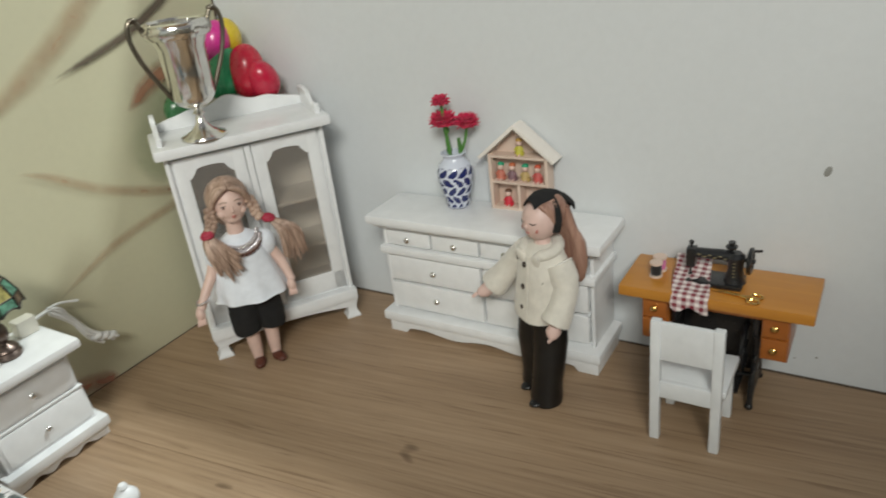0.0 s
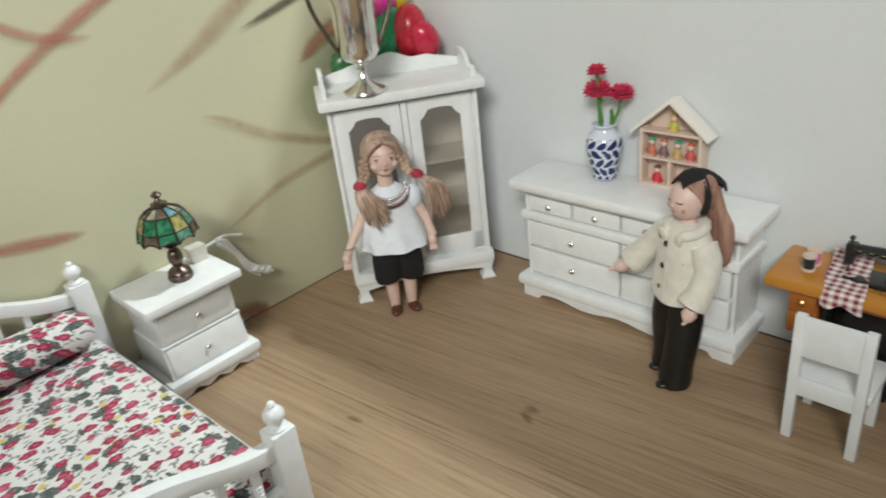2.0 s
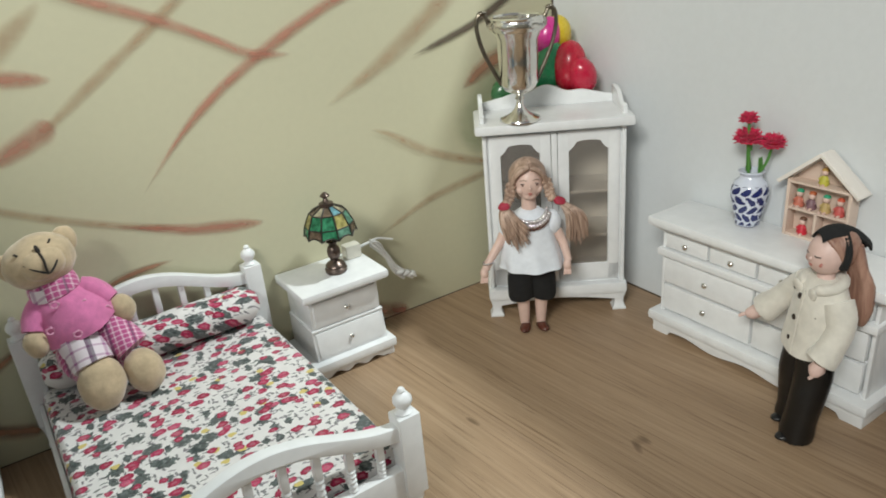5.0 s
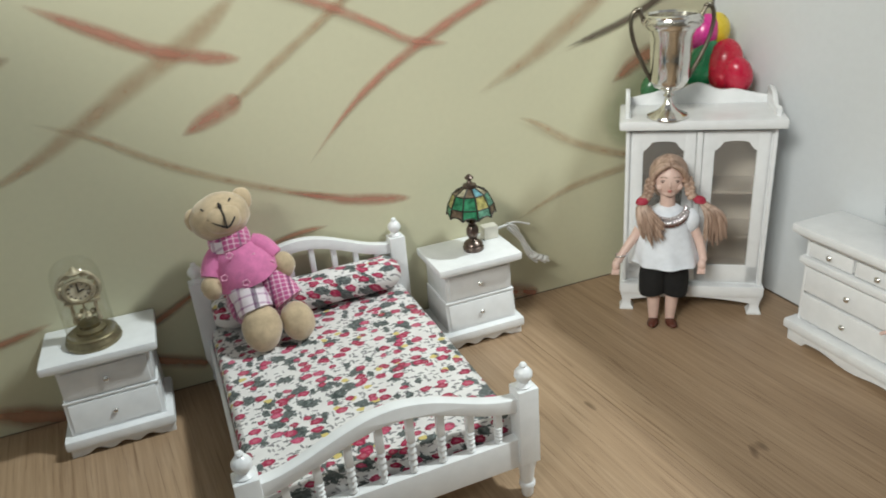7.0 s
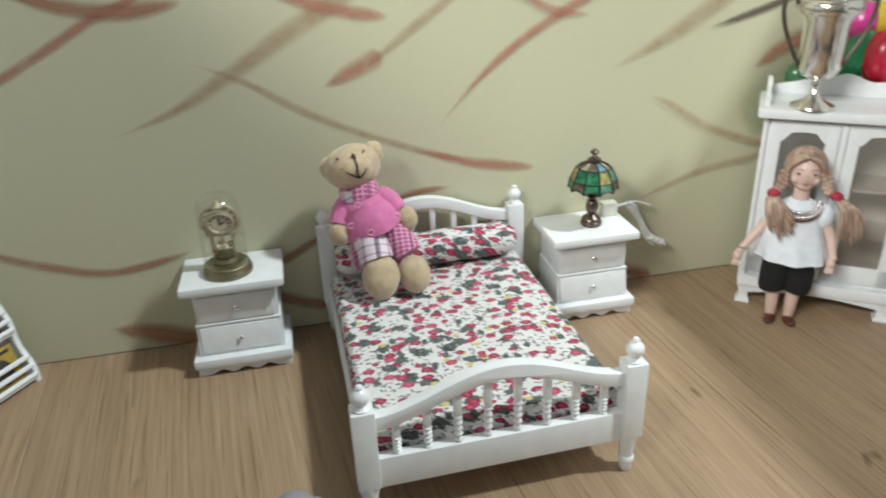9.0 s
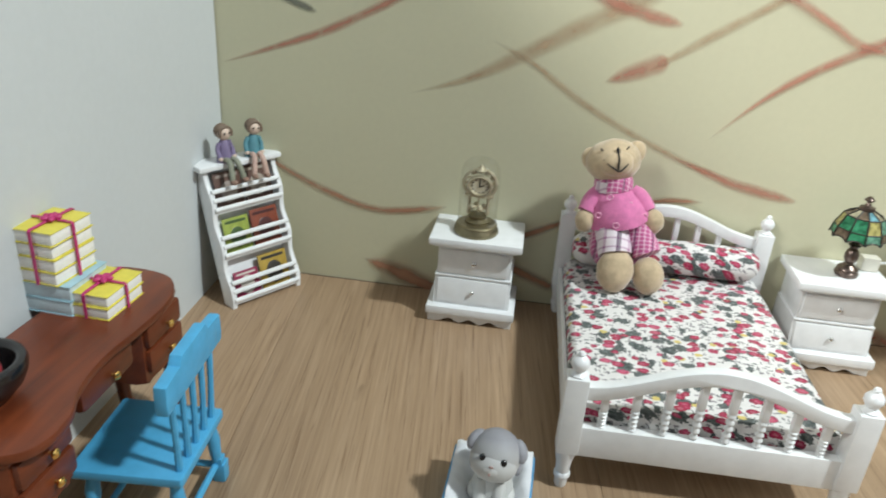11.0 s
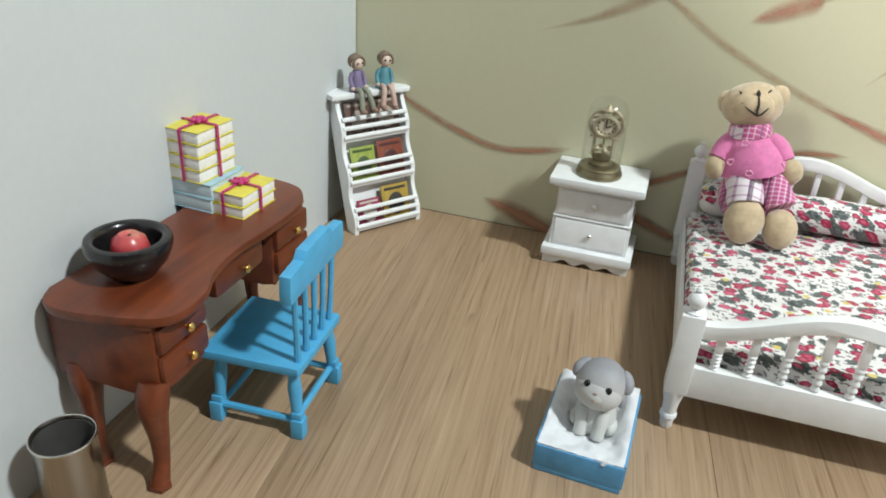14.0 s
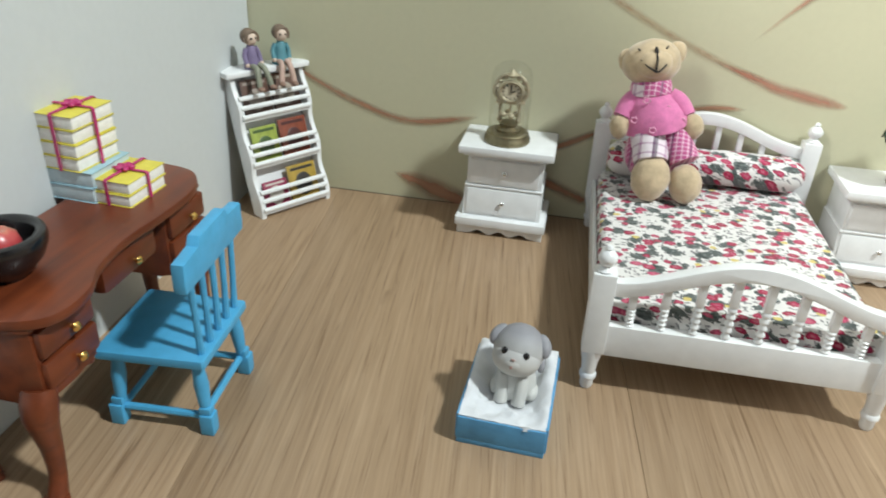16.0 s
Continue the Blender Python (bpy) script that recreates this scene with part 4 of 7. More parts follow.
def build_desk():
    """Kidney-shaped desk along the left wall; its front faces +x."""
    d = thing("writing_desk", "reddish mahogany kidney-shaped writing desk with cabriole legs, against the white wall", "desk", DESK)
    front = [(5.05, -15.3), (6.0, -14.8), (7.5, -14.75), (9.0, -15.2), (9.9, -16.4), (10.25, -18.0), (10.2, -20.4), (10.0, -22.4), (10.05, -24.0), (10.35, -25.5), (10.95, -26.9),
             (11.0, -28.4), (10.4, -29.4), (8.7, -30.0), (6.6, -30.4), (5.4, -30.1), (4.85, -29.2)]
    line = [(p.x, p.y) for p in curve_points([(x, y, 0) for x, y in front], 5)]
    part("desktop", Form().slab(line, 8.62, 9.09, 0, Matrix(), 0.13), MAHOGANY, d)
    part("back_panel", Form().box(5.1, 5.4, -25.5, -18.6, 6.4, 8.64, 0.03), MAHOGANY, d)
    part("kneehole_rail", Form().box(5.3, 9.2, -25.5, -18.6, 7.75, 8.64, 0.03), MAHOGANY, d)
    for y0, y1, x1 in ((-29.65, -25.75, 9.95), (-19.6, -15.5, 9.55)):
        ped = [(4.95, y0), (x1 - 0.5, y0), (x1, y0 + 0.25), (x1 + 0.1, (y0 + y1) / 2), (x1 - 0.1, y1 - 0.3), (x1 - 0.8, y1), (5.0, y1)]
        case = part("pedestal", Form().slab(ped, 5.0, 8.64, 0, Matrix(), 0.05), MAHOGANY, d)
        part("cornice", Form().slab([(x + 0.12 * (1 if x > 7 else -0.3), y + 0.08 * (1 if y > (y0 + y1) / 2 else -1)) for x, y in ped], 8.42, 8.62, 0, Matrix(), 0.06), MAHOGANY, case)
        for z0, z1 in ((7.0, 8.3), (5.55, 6.85)):
            f = Form().box(x1 - 0.35, x1 + 0.3, y0 + 0.4, y1 - 0.35, z0, z1, 0.2)
            part("drawer", f, MAHOGANY, case)
            k = Form().lathe([(0.08, 0), (0.08, 0.12), (0.2, 0.22), (0.22, 0.32), (0.14, 0.42), (0.02, 0.46)], 14, 0, put(x1 + 0.24, (y0 + y1) / 2 + 0.15, (z0 + z1) / 2 - 0.1, 0, 90, 0))
            part("knob", k, BRASS, d, "round polished brass knob")
        apron = [(x1 - 0.25, y0 + 0.6 + (y1 - y0 - 1.2) * i / 8, 4.9 + 0.28 * math.sin(math.pi * i / 8)) for i in range(9)]
        part("apron", Form().tube(apron, 0.2, 8), MAHOGANY, case)
    part("centre_drawer", Form().box(8.7, 9.75, -24.6, -20.4, 7.0, 8.45, 0.3), MAHOGANY, d)
    part("knob", Form().lathe([(0.08, 0), (0.08, 0.12), (0.2, 0.22), (0.22, 0.32), (0.14, 0.42), (0.02, 0.46)], 14, 0, put(9.7, -22.3, 7.6, 0, 90, 0)), BRASS, d, "round polished brass knob")
    for x0, y0, sx, sy in ((9.5, -29.15, 0.05, -0.62), (5.75, -29.1, 0.35, -0.3), (8.9, -16.0, 0.35, 0.5), (5.8, -16.0, 0.1, 0.4)):
        shape = ((5.6, 0.0, 0.62), (5.0, 0.25, 0.72), (4.4, 0.45, 0.7), (3.6, 0.42, 0.56), (2.6, 0.3, 0.44), (1.5, 0.35, 0.37), (0.8, 0.6, 0.38), (0.35, 0.9, 0.44), (0.14, 1.0, 0.48))
        pts = curve_points([(x0 + sx * o, y0 + sy * o, z) for z, o, r in shape], 3)
        n = len(pts)
        rad = [float(np.interp(i / (n - 1) * (len(shape) - 1), range(len(shape)), [r for z, o, r in shape])) for i in range(n)]
        f = Form().tube(pts, rad, 16)
        fx, fy = x0 + sx, y0 + sy
        f.slab([(fx - 0.5, fy - 0.2), (fx - 0.2, fy - 0.5), (fx + 0.4, fy - 0.42), (fx + 0.55, fy + 0.1), (fx + 0.2, fy + 0.45), (fx - 0.4, fy + 0.35)], 0, 0.3, 0, Matrix(), 0.08)
        f.box(x0 - 0.3, x0 + 0.3, y0 - 0.3, y0 + 0.3, 5.2, 8.62, 0.1)
        part("cabriole_leg", f, MAHOGANY, d)
    return d


build_desk()


def build_blue_chair(m):
    """Spindle-back chair; faces -x, its back at +x."""
    c = thing("blue_chair", "bright blue painted spindle-back chair beside the writing desk", "chair", m)
    seat = [(-2.4, -2.5), (2.2, -2.42), (2.3, -2.3), (2.3, 2.3), (2.2, 2.42), (-2.4, 2.5), (-2.5, 2.4), (-2.5, -2.4)]
    part("seat", Form().slab(seat, 3.55, 4.0, 0, Matrix(), 0.1), BLUE_PAINT, c)
    for x in (-1.75, 1.75):
        for y in (-1.9, 1.9):
            dx, dy = 0.3 * (1 if x > 0 else -1), 0.25 * (1 if y > 0 else -1)
            f = Form()
            f.tube([(x, y, 3.7), (x + dx * 0.35, y + dy * 0.35, 2.5), (x + dx * 0.6, y + dy * 0.6, 1.25)], [0.22, 0.33, 0.24], 14)
            f.box(x + dx - 0.31, x + dx + 0.31, y + dy - 0.31, y + dy + 0.31, 0, 1.05, 0.08)
            f.box(x + dx * 0.8 - 0.26, x + dx * 0.8 + 0.26, y + dy * 0.8 - 0.26, y + dy * 0.8 + 0.26, 1.0, 1.4, 0.08)
            part("leg", f, BLUE_PAINT, c)
    for y in (-2.1, 2.1):
        part("stretcher", Form().tube([(-1.9, y, 0.85), (1.9, y, 0.85)], 0.17, 8), BLUE_PAINT, c)
    part("stretcher", Form().tube([(-1.9, -2.1, 0.75), (-1.9, 2.1, 0.75)], 0.15, 8), BLUE_PAINT, c)
    part("stretcher", Form().tube([(1.9, -2.1, 0.95), (1.9, 2.1, 0.95)], 0.17, 8), BLUE_PAINT, c)
    for k in range(5):
        y = -1.8 + 0.9 * k
        part("spindle", Form().tube([(1.95, y, 3.9), (2.0, y * 1.06, 5.6), (2.02, y * 1.14, 7.9)], [0.17, 0.14, 0.15], 8), BLUE_PAINT, c)
    rail = [(-2.85, 7.55), (2.85, 7.55), (2.92, 7.95), (2.85, 8.85), (1.5, 8.95), (1.25, 9.3), (-1.25, 9.3), (-1.5, 8.95), (-2.85, 8.85), (-2.92, 7.95)]
    f = Form().slab(rail, -0.27, 0.27, 0, Matrix(((0, 0, 1, 2.03), (1, 0, 0, 0), (0, 1, 0, 0), (0, 0, 0, 1))) @ put(0, 0, 0), 0.1)
    part("top_rail", f, BLUE_PAINT, c)
    return c


build_blue_chair(at(12.6, -24.3, 0, 4))

# ---- magazine rack in the corner ----
def build_rack(m):
    """Leaning white rack; the foot of its front at y = 0, facing -y, width along x."""
    r = thing("magazine_rack", "white wooden three-tier magazine rack leaning in the corner", "rack", m)
    hw, top = 2.6, 9.1
    lean = 0.30

    def at_height(z):
        return lean * z

    front = []
    n = 36
    for i in range(n + 1):
        z = top * i / n
        t = (z / top * 3) % 1.0
        bulge = 0.34 * (0.5 + 0.5 * math.cos(2 * math.pi * (t - 0.35)))
        front.append((at_height(z) - bulge + 0.25, z))
    prof = front + [(at_height(top) + 1.45, top), (at_height(0) + 1.25, 0)]
    turn = Matrix(((0, 0, 1, 0), (1, 0, 0, 0), (0, 1, 0, 0), (0, 0, 0, 1)))
    for x in (-hw, hw):
        part("side_panel", Form().slab(prof, x - 0.17, x + 0.17, 0, turn, 0.05), WHITE, r)
    back = Form()
    back.sheet([[(-hw + 0.15, at_height(z) + 1.2, z), (hw - 0.15, at_height(z) + 1.2, z)] for z in (0.2, 3, 6, 8.9)], 0, 0.12)
    part("back_panel", back, WHITE, r)
    part("top_board", Form().box(-hw - 0.55, hw + 0.5, at_height(top) - 0.15, at_height(top) + 1.6, top - 0.05, top + 0.32, 0.1), WHITE, r)
    for tier in range(3):
        z0 = tier * 3.0 + 0.25
        part("shelf", Form().box(-hw + 0.1, hw - 0.1, at_height(z0) + 0.1, at_height(z0) + 1.25, z0, z0 + 0.18, 0.03), WHITE, r)
        for k in range(3):
            z = z0 + 0.35 + 0.58 * k
            y = at_height(z) - 0.02
            part("rail", Form().tube([(-hw, y, z), (hw, y, z)], 0.165, 8), WHITE, r)
    return r


RACK = at(10.32, -4.3, 0, 55.5) @ Matrix.Diagonal((1.03, 1, 1.02, 1))
build_rack(RACK)

# ---- soft and small materials ----
PLUSH = cloth("tan_plush", (0.50, 0.385, 0.245), 0.14, 0.5, 0.5, 420)
PINK_FLEECE = cloth("pink_fleece", (0.62, 0.17, 0.36), 0.12, 0.4, 0.4, 450)
PINK_PALE = cloth("pale_pink_print", (0.72, 0.34, 0.50), 0.1)
PLAID_PALE = make_check("pale_plaid", (0.74, 0.66, 0.70), (0.34, 0.12, 0.28), 0.8, (0.05, 0.03, 0.06), share=0.2)
THREAD = plain("black_thread", (0.02, 0.016, 0.014), 0.8)
SKIN = plain("bisque_porcelain", (0.70, 0.50, 0.43), 0.45, 0.08, 160, 0.04)
SKIN_PALE = plain("pale_bisque", (0.68, 0.49, 0.44), 0.45, 0.08, 160, 0.04)
BLUSH = plain("painted_blush", (0.50, 0.20, 0.17), 0.5)


def hair(name, dark, light):
    n = Nodes(name)
    f = n.noise(n.where((260, 260, 30)), 1.0, 4, 0.6, 0.8)
    n.colour(n.ramp(f, (0.3, dark), (0.7, light)))
    n.rough(0.5).bump(f, 0.5, 0.0006)
    return n.mat


BLONDE = hair("blonde_hair", (0.17, 0.098, 0.065), (0.56, 0.40, 0.31))
AUBURN = hair("auburn_hair", (0.21, 0.10, 0.07), (0.46, 0.28, 0.21))
WHITE_COTTON = cloth("white_cotton", (0.76, 0.80, 0.86), 0.06, 0.2, 0.3, 380)
BLACK_COTTON = cloth("black_cotton", (0.009, 0.009, 0.0095), 0.2, 0.0, 0.4, 500)
BLACK_LEATHER = plain("black_leather", (0.008, 0.0075, 0.0075), 0.34, 0.3, 200, 0.5, fine=260)
CREAM_WOOL = cloth("cream_wool", (0.63, 0.60, 0.535), 0.08, 0.4, 0.55, 360)
SHOE_BROWN = plain("brown_leather", (0.10, 0.028, 0.016), 0.35)
RED_TIE = plain("red_ribbon", (0.34, 0.018, 0.045), 0.6)
BEADS = plain("silver_beads", (0.82, 0.78, 0.80), 0.16, 0.3, 700, 0.1, metal=0.8)
DARK_BUTTON = plain("dark_buttons", (0.03, 0.02, 0.015), 0.35)


def ring(f, r, z, count, bead, mat, squash=1.0, a0=0, a1=360, sag=0.0, m=Matrix()):
    for k in range(count):
        a = radians(a0 + (a1 - a0) * k / max(count - 1, 1))
        f.ball((r * math.cos(a), r * math.sin(a) * squash, z - sag * max(0, -math.sin(a))), bead, mat, segs=8, rings=5, m=m)


# ---- the two dolls: one plain shape each ----
def flared(f, rows, mat, squash=0.72, folds=7, depth=0.05, segs=40):
    """A garment: turned form with soft vertical folds that fade upwards."""
    verts, faces = [], []
    n = len(rows)
    for i, (r, z, cx, cy) in enumerate(rows):
        fade = 1 - i / (n - 1)
        for k in range(segs):
            a = 2 * math.pi * k / segs
            w = r * (1 + depth * fade * math.sin(folds * a + 1.3) + 0.03 * math.sin(3 * a + i))
            verts.append((cx + w * math.cos(a), cy + w * math.sin(a) * squash, z))
    for i in range(n - 1):
        for k in range(segs):
            q = (k + 1) % segs
            faces.append((i * segs + k, i * segs + q, (i + 1) * segs + q, (i + 1) * segs + k))
    faces.append(tuple(reversed(range(segs))))
    faces.append(tuple((n - 1) * segs + k for k in range(segs)))
    f._add(verts, faces, Matrix(), mat)


def shape_head(f, neck, small, lean):
    """Draws the head in above the neck and leans the whole figure back."""
    for v in f.bm.verts:
        x, y, z = v.co / CM
        k = 1 - (1 - small) * max(0, min(1, z - neck + 0.3))
        if z > neck:
            z = neck + (z - neck) * small
        v.co = Vector((x * k, y * k + lean * z, z)) * CM


def build_braided_doll(m):
    f = Form()
    skin, blonde, white, black, shoe, tie, beads, blush = range(8)
    for s in (-1, 1):
        f.ball((s * 0.6, -0.42, 0.24), 0.48, shoe, (0.76, 1.4, 0.5), 20, 12, rot=put(0, 0, 0, 0, 0, s * 14))
        f.tube([(s * 0.55, 0.05, 0.3), (s * 0.57, 0.02, 1.2), (s * 0.62, 0, 2.8)], [0.3, 0.38, 0.48], 16, skin)
        f.tube([(s * 0.68, 0, 2.42), (s * 0.7, 0, 2.55), (s * 0.68, 0, 3.6), (s * 0.5, 0, 5.2)], [0.86, 0.9, 0.94, 0.9], 20, black)
    flared(f, [(2.15, 4.75, 0.12, 0), (2.1, 4.9, 0.12, 0), (2.02, 5.2, 0.08, 0), (1.9, 5.7, 0.02, 0), (1.72, 6.4, 0, 0), (1.58, 7.1, 0, 0), (1.42, 7.8, 0, 0), (1.0, 8.45, 0, 0), (0.62, 8.75, 0, 0)], white, 0.74, 8, 0.055, 56)
    for s in (-1, 1):
        f.ball((s * 1.42, 0, 7.65), 0.72, white, (0.88, 0.9, 1.15), 20, 14)
        px, py, pz = (-3.05, -0.9, 5.05) if s < 0 else (2.35, -0.7, 5.1)
        f.tube(curve_points([(s * 1.6, 0, 7.3), (s * 2.0, -0.15, 6.5), ((s * 2.1 + px) / 2, py * 0.6, 5.75), (px, py, pz)], 4), [0.34, 0.33, 0.32, 0.31, 0.3, 0.3, 0.29, 0.28, 0.27, 0.26, 0.25, 0.25, 0.26], 14, skin)
        f.ball((px - 0.1, py - 0.15, pz - 0.2), 0.36, skin, (0.75, 0.9, 1.15), 16, 10)
        for k in range(4):
            f.tube([(px - 0.1 + 0.1 * (k - 1.5), py - 0.25, pz - 0.38), (px - 0.18 + 0.13 * (k - 1.5), py - 0.55, pz - 0.72)], [0.085, 0.055], 6, skin)
    f.tube([(0, 0, 8.4), (0, 0, 9.9)], 0.5, 14, skin)
    f.ball((0, -0.12, 10.75), 1.2, skin, (0.88, 0.94, 1.12), 32, 22)
    f.ball((0, -0.6, 9.98), 0.58, skin, (1.0, 0.8, 0.78), 20, 14)
    f.ball((0, -1.25, 10.55), 0.15, skin, (0.75, 0.8, 0.95), 12, 8)
    f.tube([(0, -1.12, 10.95), (0, -1.22, 10.7)], [0.06, 0.11], 8, skin)
    f.ball((0, -1.17, 10.16), 0.16, blush, (1.15, 0.35, 0.32), 12, 8)
    f.ball((0, -1.15, 10.05), 0.14, blush, (0.95, 0.35, 0.35), 12, 8)
    for s in (-1, 1):
        f.ball((s * 0.62, -0.78, 10.35), 0.36, skin, (0.9, 0.7, 0.85), 14, 10)
        f.ball((s * 0.42, -1.1, 10.78), 0.13, shoe, (1.3, 0.3, 0.62), 12, 8)
        f.tube([(s * 0.24, -1.14, 10.86), (s * 0.44, -1.13, 10.92), (s * 0.64, -1.02, 10.84)], 0.035, 6, black)
        f.tube([(s * 0.22, -1.16, 11.12), (s * 0.46, -1.12, 11.2), (s * 0.7, -0.98, 11.1)], 0.035, 6, blonde)
    f.ball((0, 0.32, 11.05), 1.4, blonde, (1.0, 0.95, 1.0), 32, 20)
    f.ball((0, 0.9, 10.2), 1.1, blonde, (1.05, 0.6, 1.2), 24, 14)
    for s in (-1, 1):
        for k in range(12):
            q = k / 11
            f.tube(curve_points([(s * 0.04, -0.98 + 1.3 * q, 12.05 + 0.3 * math.sin(q * 2.6)), (s * 0.66, -1.02 + 1.05 * q, 11.78 + 0.08 * q), (s * 1.14, -0.78 + 0.75 * q, 11.15), (s * 1.26, -0.55 + 0.4 * q, 10.45)], 4), [0.13, 0.18, 0.2, 0.21, 0.21, 0.21, 0.21, 0.2, 0.2, 0.19, 0.18, 0.16, 0.14], 8, blonde)
        braid = curve_points([(s * 1.28, -0.5, 10.8), (s * 1.42, -0.72, 10.35), (s * 1.46, -0.92, 9.95), (s * 1.62, -1.05, 9.6)], 3)
        for k, p in enumerate(braid):
            for side in (-1, 1):
                f.ball(p + Vector((0.16 * side, 0.04 * side * (-1) ** k, 0.05 * (-1) ** k * side)), 0.26, blonde, (1.0, 0.9, 0.7), 12, 8, rot=put(0, 0, 0, 0, 38 * side, 0))
        zt = 9.42 if s < 0 else 9.5
        tx = -1.75 if s < 0 else 1.95
        f.ball((tx, -1.12, zt), 0.33, tie, (1.3, 1, 0.85), 14, 10)
        f.tube([(tx + 0.32 * math.cos(a), -1.12 + 0.3 * math.sin(a), zt - 0.12) for a in [2 * math.pi * k / 14 for k in range(14)]], 0.1, 6, tie, close=True)
        rnd = random.Random(5 + s)
        for k in range(90):
            u, v = rnd.uniform(-1, 1), rnd.uniform(-1, 1)
            drop = rnd.uniform(1.9, 3.05)
            mid = (tx + (0.3 if s < 0 else 0.7) + 0.5 * u, -1.4 + 0.28 * v, zt - drop * 0.38)
            end = (tx + 0.85 + 0.75 * u, -1.62 + 0.25 * v, zt - drop + 0.5 * abs(u))
            f.tube(curve_points([(tx + 0.14 * u, -1.12 + 0.12 * v, zt - 0.1), mid, end], 4), [0.06, 0.08, 0.09, 0.09, 0.085, 0.08, 0.065, 0.045, 0.015], 5, blonde)
    ring(f, 1.28, 8.62, 17, 0.17, beads, 0.9, 200, 340, 0.75)
    ring(f, 1.3, 8.5, 14, 0.11, shoe, 0.98, 205, 335, 0.8)
    ring(f, 1.16, 8.85, 15, 0.14, beads, 0.95, 195, 345, 0.7)
    f.tube([(-2.82 + 0.36 * math.cos(a), -0.78 + 0.36 * math.sin(a), 5.5 + 0.1 * math.cos(a)) for a in [2 * math.pi * k / 14 for k in range(14)]], 0.07, 6, beads, close=True)
    shape_head(f, 9.2, 0.86, 0.0)
    thing("braided_doll", "porcelain doll with blonde braids, white blouse and black trousers", "doll", m, mesh=f.done("braided_doll", [SKIN, BLONDE, WHITE_COTTON, BLACK_COTTON, SHOE_BROWN, RED_TIE, BEADS, BLUSH], 60))


build_braided_doll(at(60.15, -8.08, 0, -33) @ Matrix.Scale(1.015, 4))


def build_coat_doll(m):
    f = Form()
    skin, auburn, coat, leather, hat, button, blush = range(7)
    for s in (-1, 1):
        y = -0.35 * s
        f.tube(curve_points([(s * 0.75, y, 0.05), (s * 0.75, y, 0.9), (s * 0.78, y * 0.6, 2.4), (s * 0.62, 0, 3.6), (s * 0.5, 0, 5.0)], 3), [0.86, 0.88, 0.9, 0.86, 0.84, 0.86, 0.88, 0.9, 0.92, 0.95, 0.95, 0.95, 0.95], 18, leather)
        f.ball((s * 0.75, y - 0.55, 0.22), 0.45, leather, (0.9, 1.5, 0.48))
    flared(f, [(1.62, 5.05, 0, 0), (1.65, 5.2, 0, 0), (1.63, 5.6, 0, 0), (1.58, 6.2, 0, 0), (1.52, 7.2, 0, 0), (1.45, 8.2, 0, 0), (1.15, 8.9, 0, 0), (0.8, 9.2, 0, 0)], coat, 0.78, 5, 0.04, 48)
    f.tube([(1.0 * math.cos(a), 0.85 * math.sin(a) - 0.1, 9.0 + 0.22 * math.sin(a)) for a in [math.radians(-68 + 316 * k / 18) for k in range(19)]], [0.12] + [0.3] * 17 + [0.12], 10, coat)
    for s in (-1, 1):
        f.ball((s * 0.52, -0.98, 8.55), 0.5, coat, (0.62, 0.28, 1.0), 14, 9, rot=put(0, 0, 0, 18, s * 28, 0))
    f.tube(curve_points([(-1.2, 0, 8.35), (-2.0, -0.2, 7.5), (-2.6, -0.6, 6.6), (-3.0, -0.9, 6.0)], 4), [0.74] * 4 + [0.7] * 4 + [0.72, 0.76, 0.8, 0.82, 0.82], 16, coat)
    f.tube(curve_points([(1.2, 0, 8.35), (1.75, 0.0, 7.3), (1.85, -0.4, 6.2), (1.78, -0.75, 5.5)], 4), [0.72] * 4 + [0.66] * 4 + [0.68, 0.72, 0.75, 0.78, 0.78], 16, coat)
    for p, q in (((-3.1, -1.0, 5.8), (-3.7, -1.4, 5.4)), ((1.82, -0.8, 5.35), (1.75, -0.95, 4.7))):
        f.tube([p, ((p[0] + q[0]) / 2, (p[1] + q[1]) / 2, (p[2] + q[2]) / 2), q], [0.3, 0.42, 0.26], 12, skin)
        for k in range(3):
            f.tube([q, (q[0] + (q[0] - p[0]) * 0.5 + 0.12 * (k - 1), q[1] + (q[1] - p[1]) * 0.5, q[2] - 0.2 + 0.12 * (k - 1))], 0.1, 6, skin)
    for x, z in ((-0.2, 8.2), (-0.28, 6.95), (-0.3, 5.75), (0.85, 7.45), (-1.05, 8.25)):
        f.ball((x, -1.22 + 0.035 * (z - 5) + 0.34 * abs(x) ** 1.7, z), 0.17, button, (1, 0.5, 1), 14, 8)
    f.tube([(0.25, -1.34, 5.1), (0.22, -1.32, 5.7), (0.18, -1.26, 6.8), (0.1, -1.12, 8.7)], 0.05, 6, coat)
    f.box(0.5, 1.2, -0.06, 0.06, -0.2, 0.05, 0.04, coat, put(0, -1.1, 7.5, -4, 0, 24))
    f.tube([(0, 0, 9.0), (0, -0.05, 9.8)], 0.45, 12, skin)
    f.ball((0, -0.15, 10.75), 1.22, skin, (0.92, 0.95, 1.08), 26, 18)
    f.ball((0, -1.27, 10.55), 0.16, skin, (0.7, 0.9, 0.9), 10, 8)
    f.ball((0, -1.2, 10.15), 0.15, blush, (1.1, 0.35, 0.4), 10, 8)
    for s in (-1, 1):
        f.ball((s * 0.55, -1.02, 10.35), 0.2, blush, (1.0, 0.3, 0.9), 10, 8)
        f.tube([(s * 0.25, -1.25, 10.8), (s * 0.43, -1.22, 10.76), (s * 0.62, -1.1, 10.8)], 0.04, 6, button)
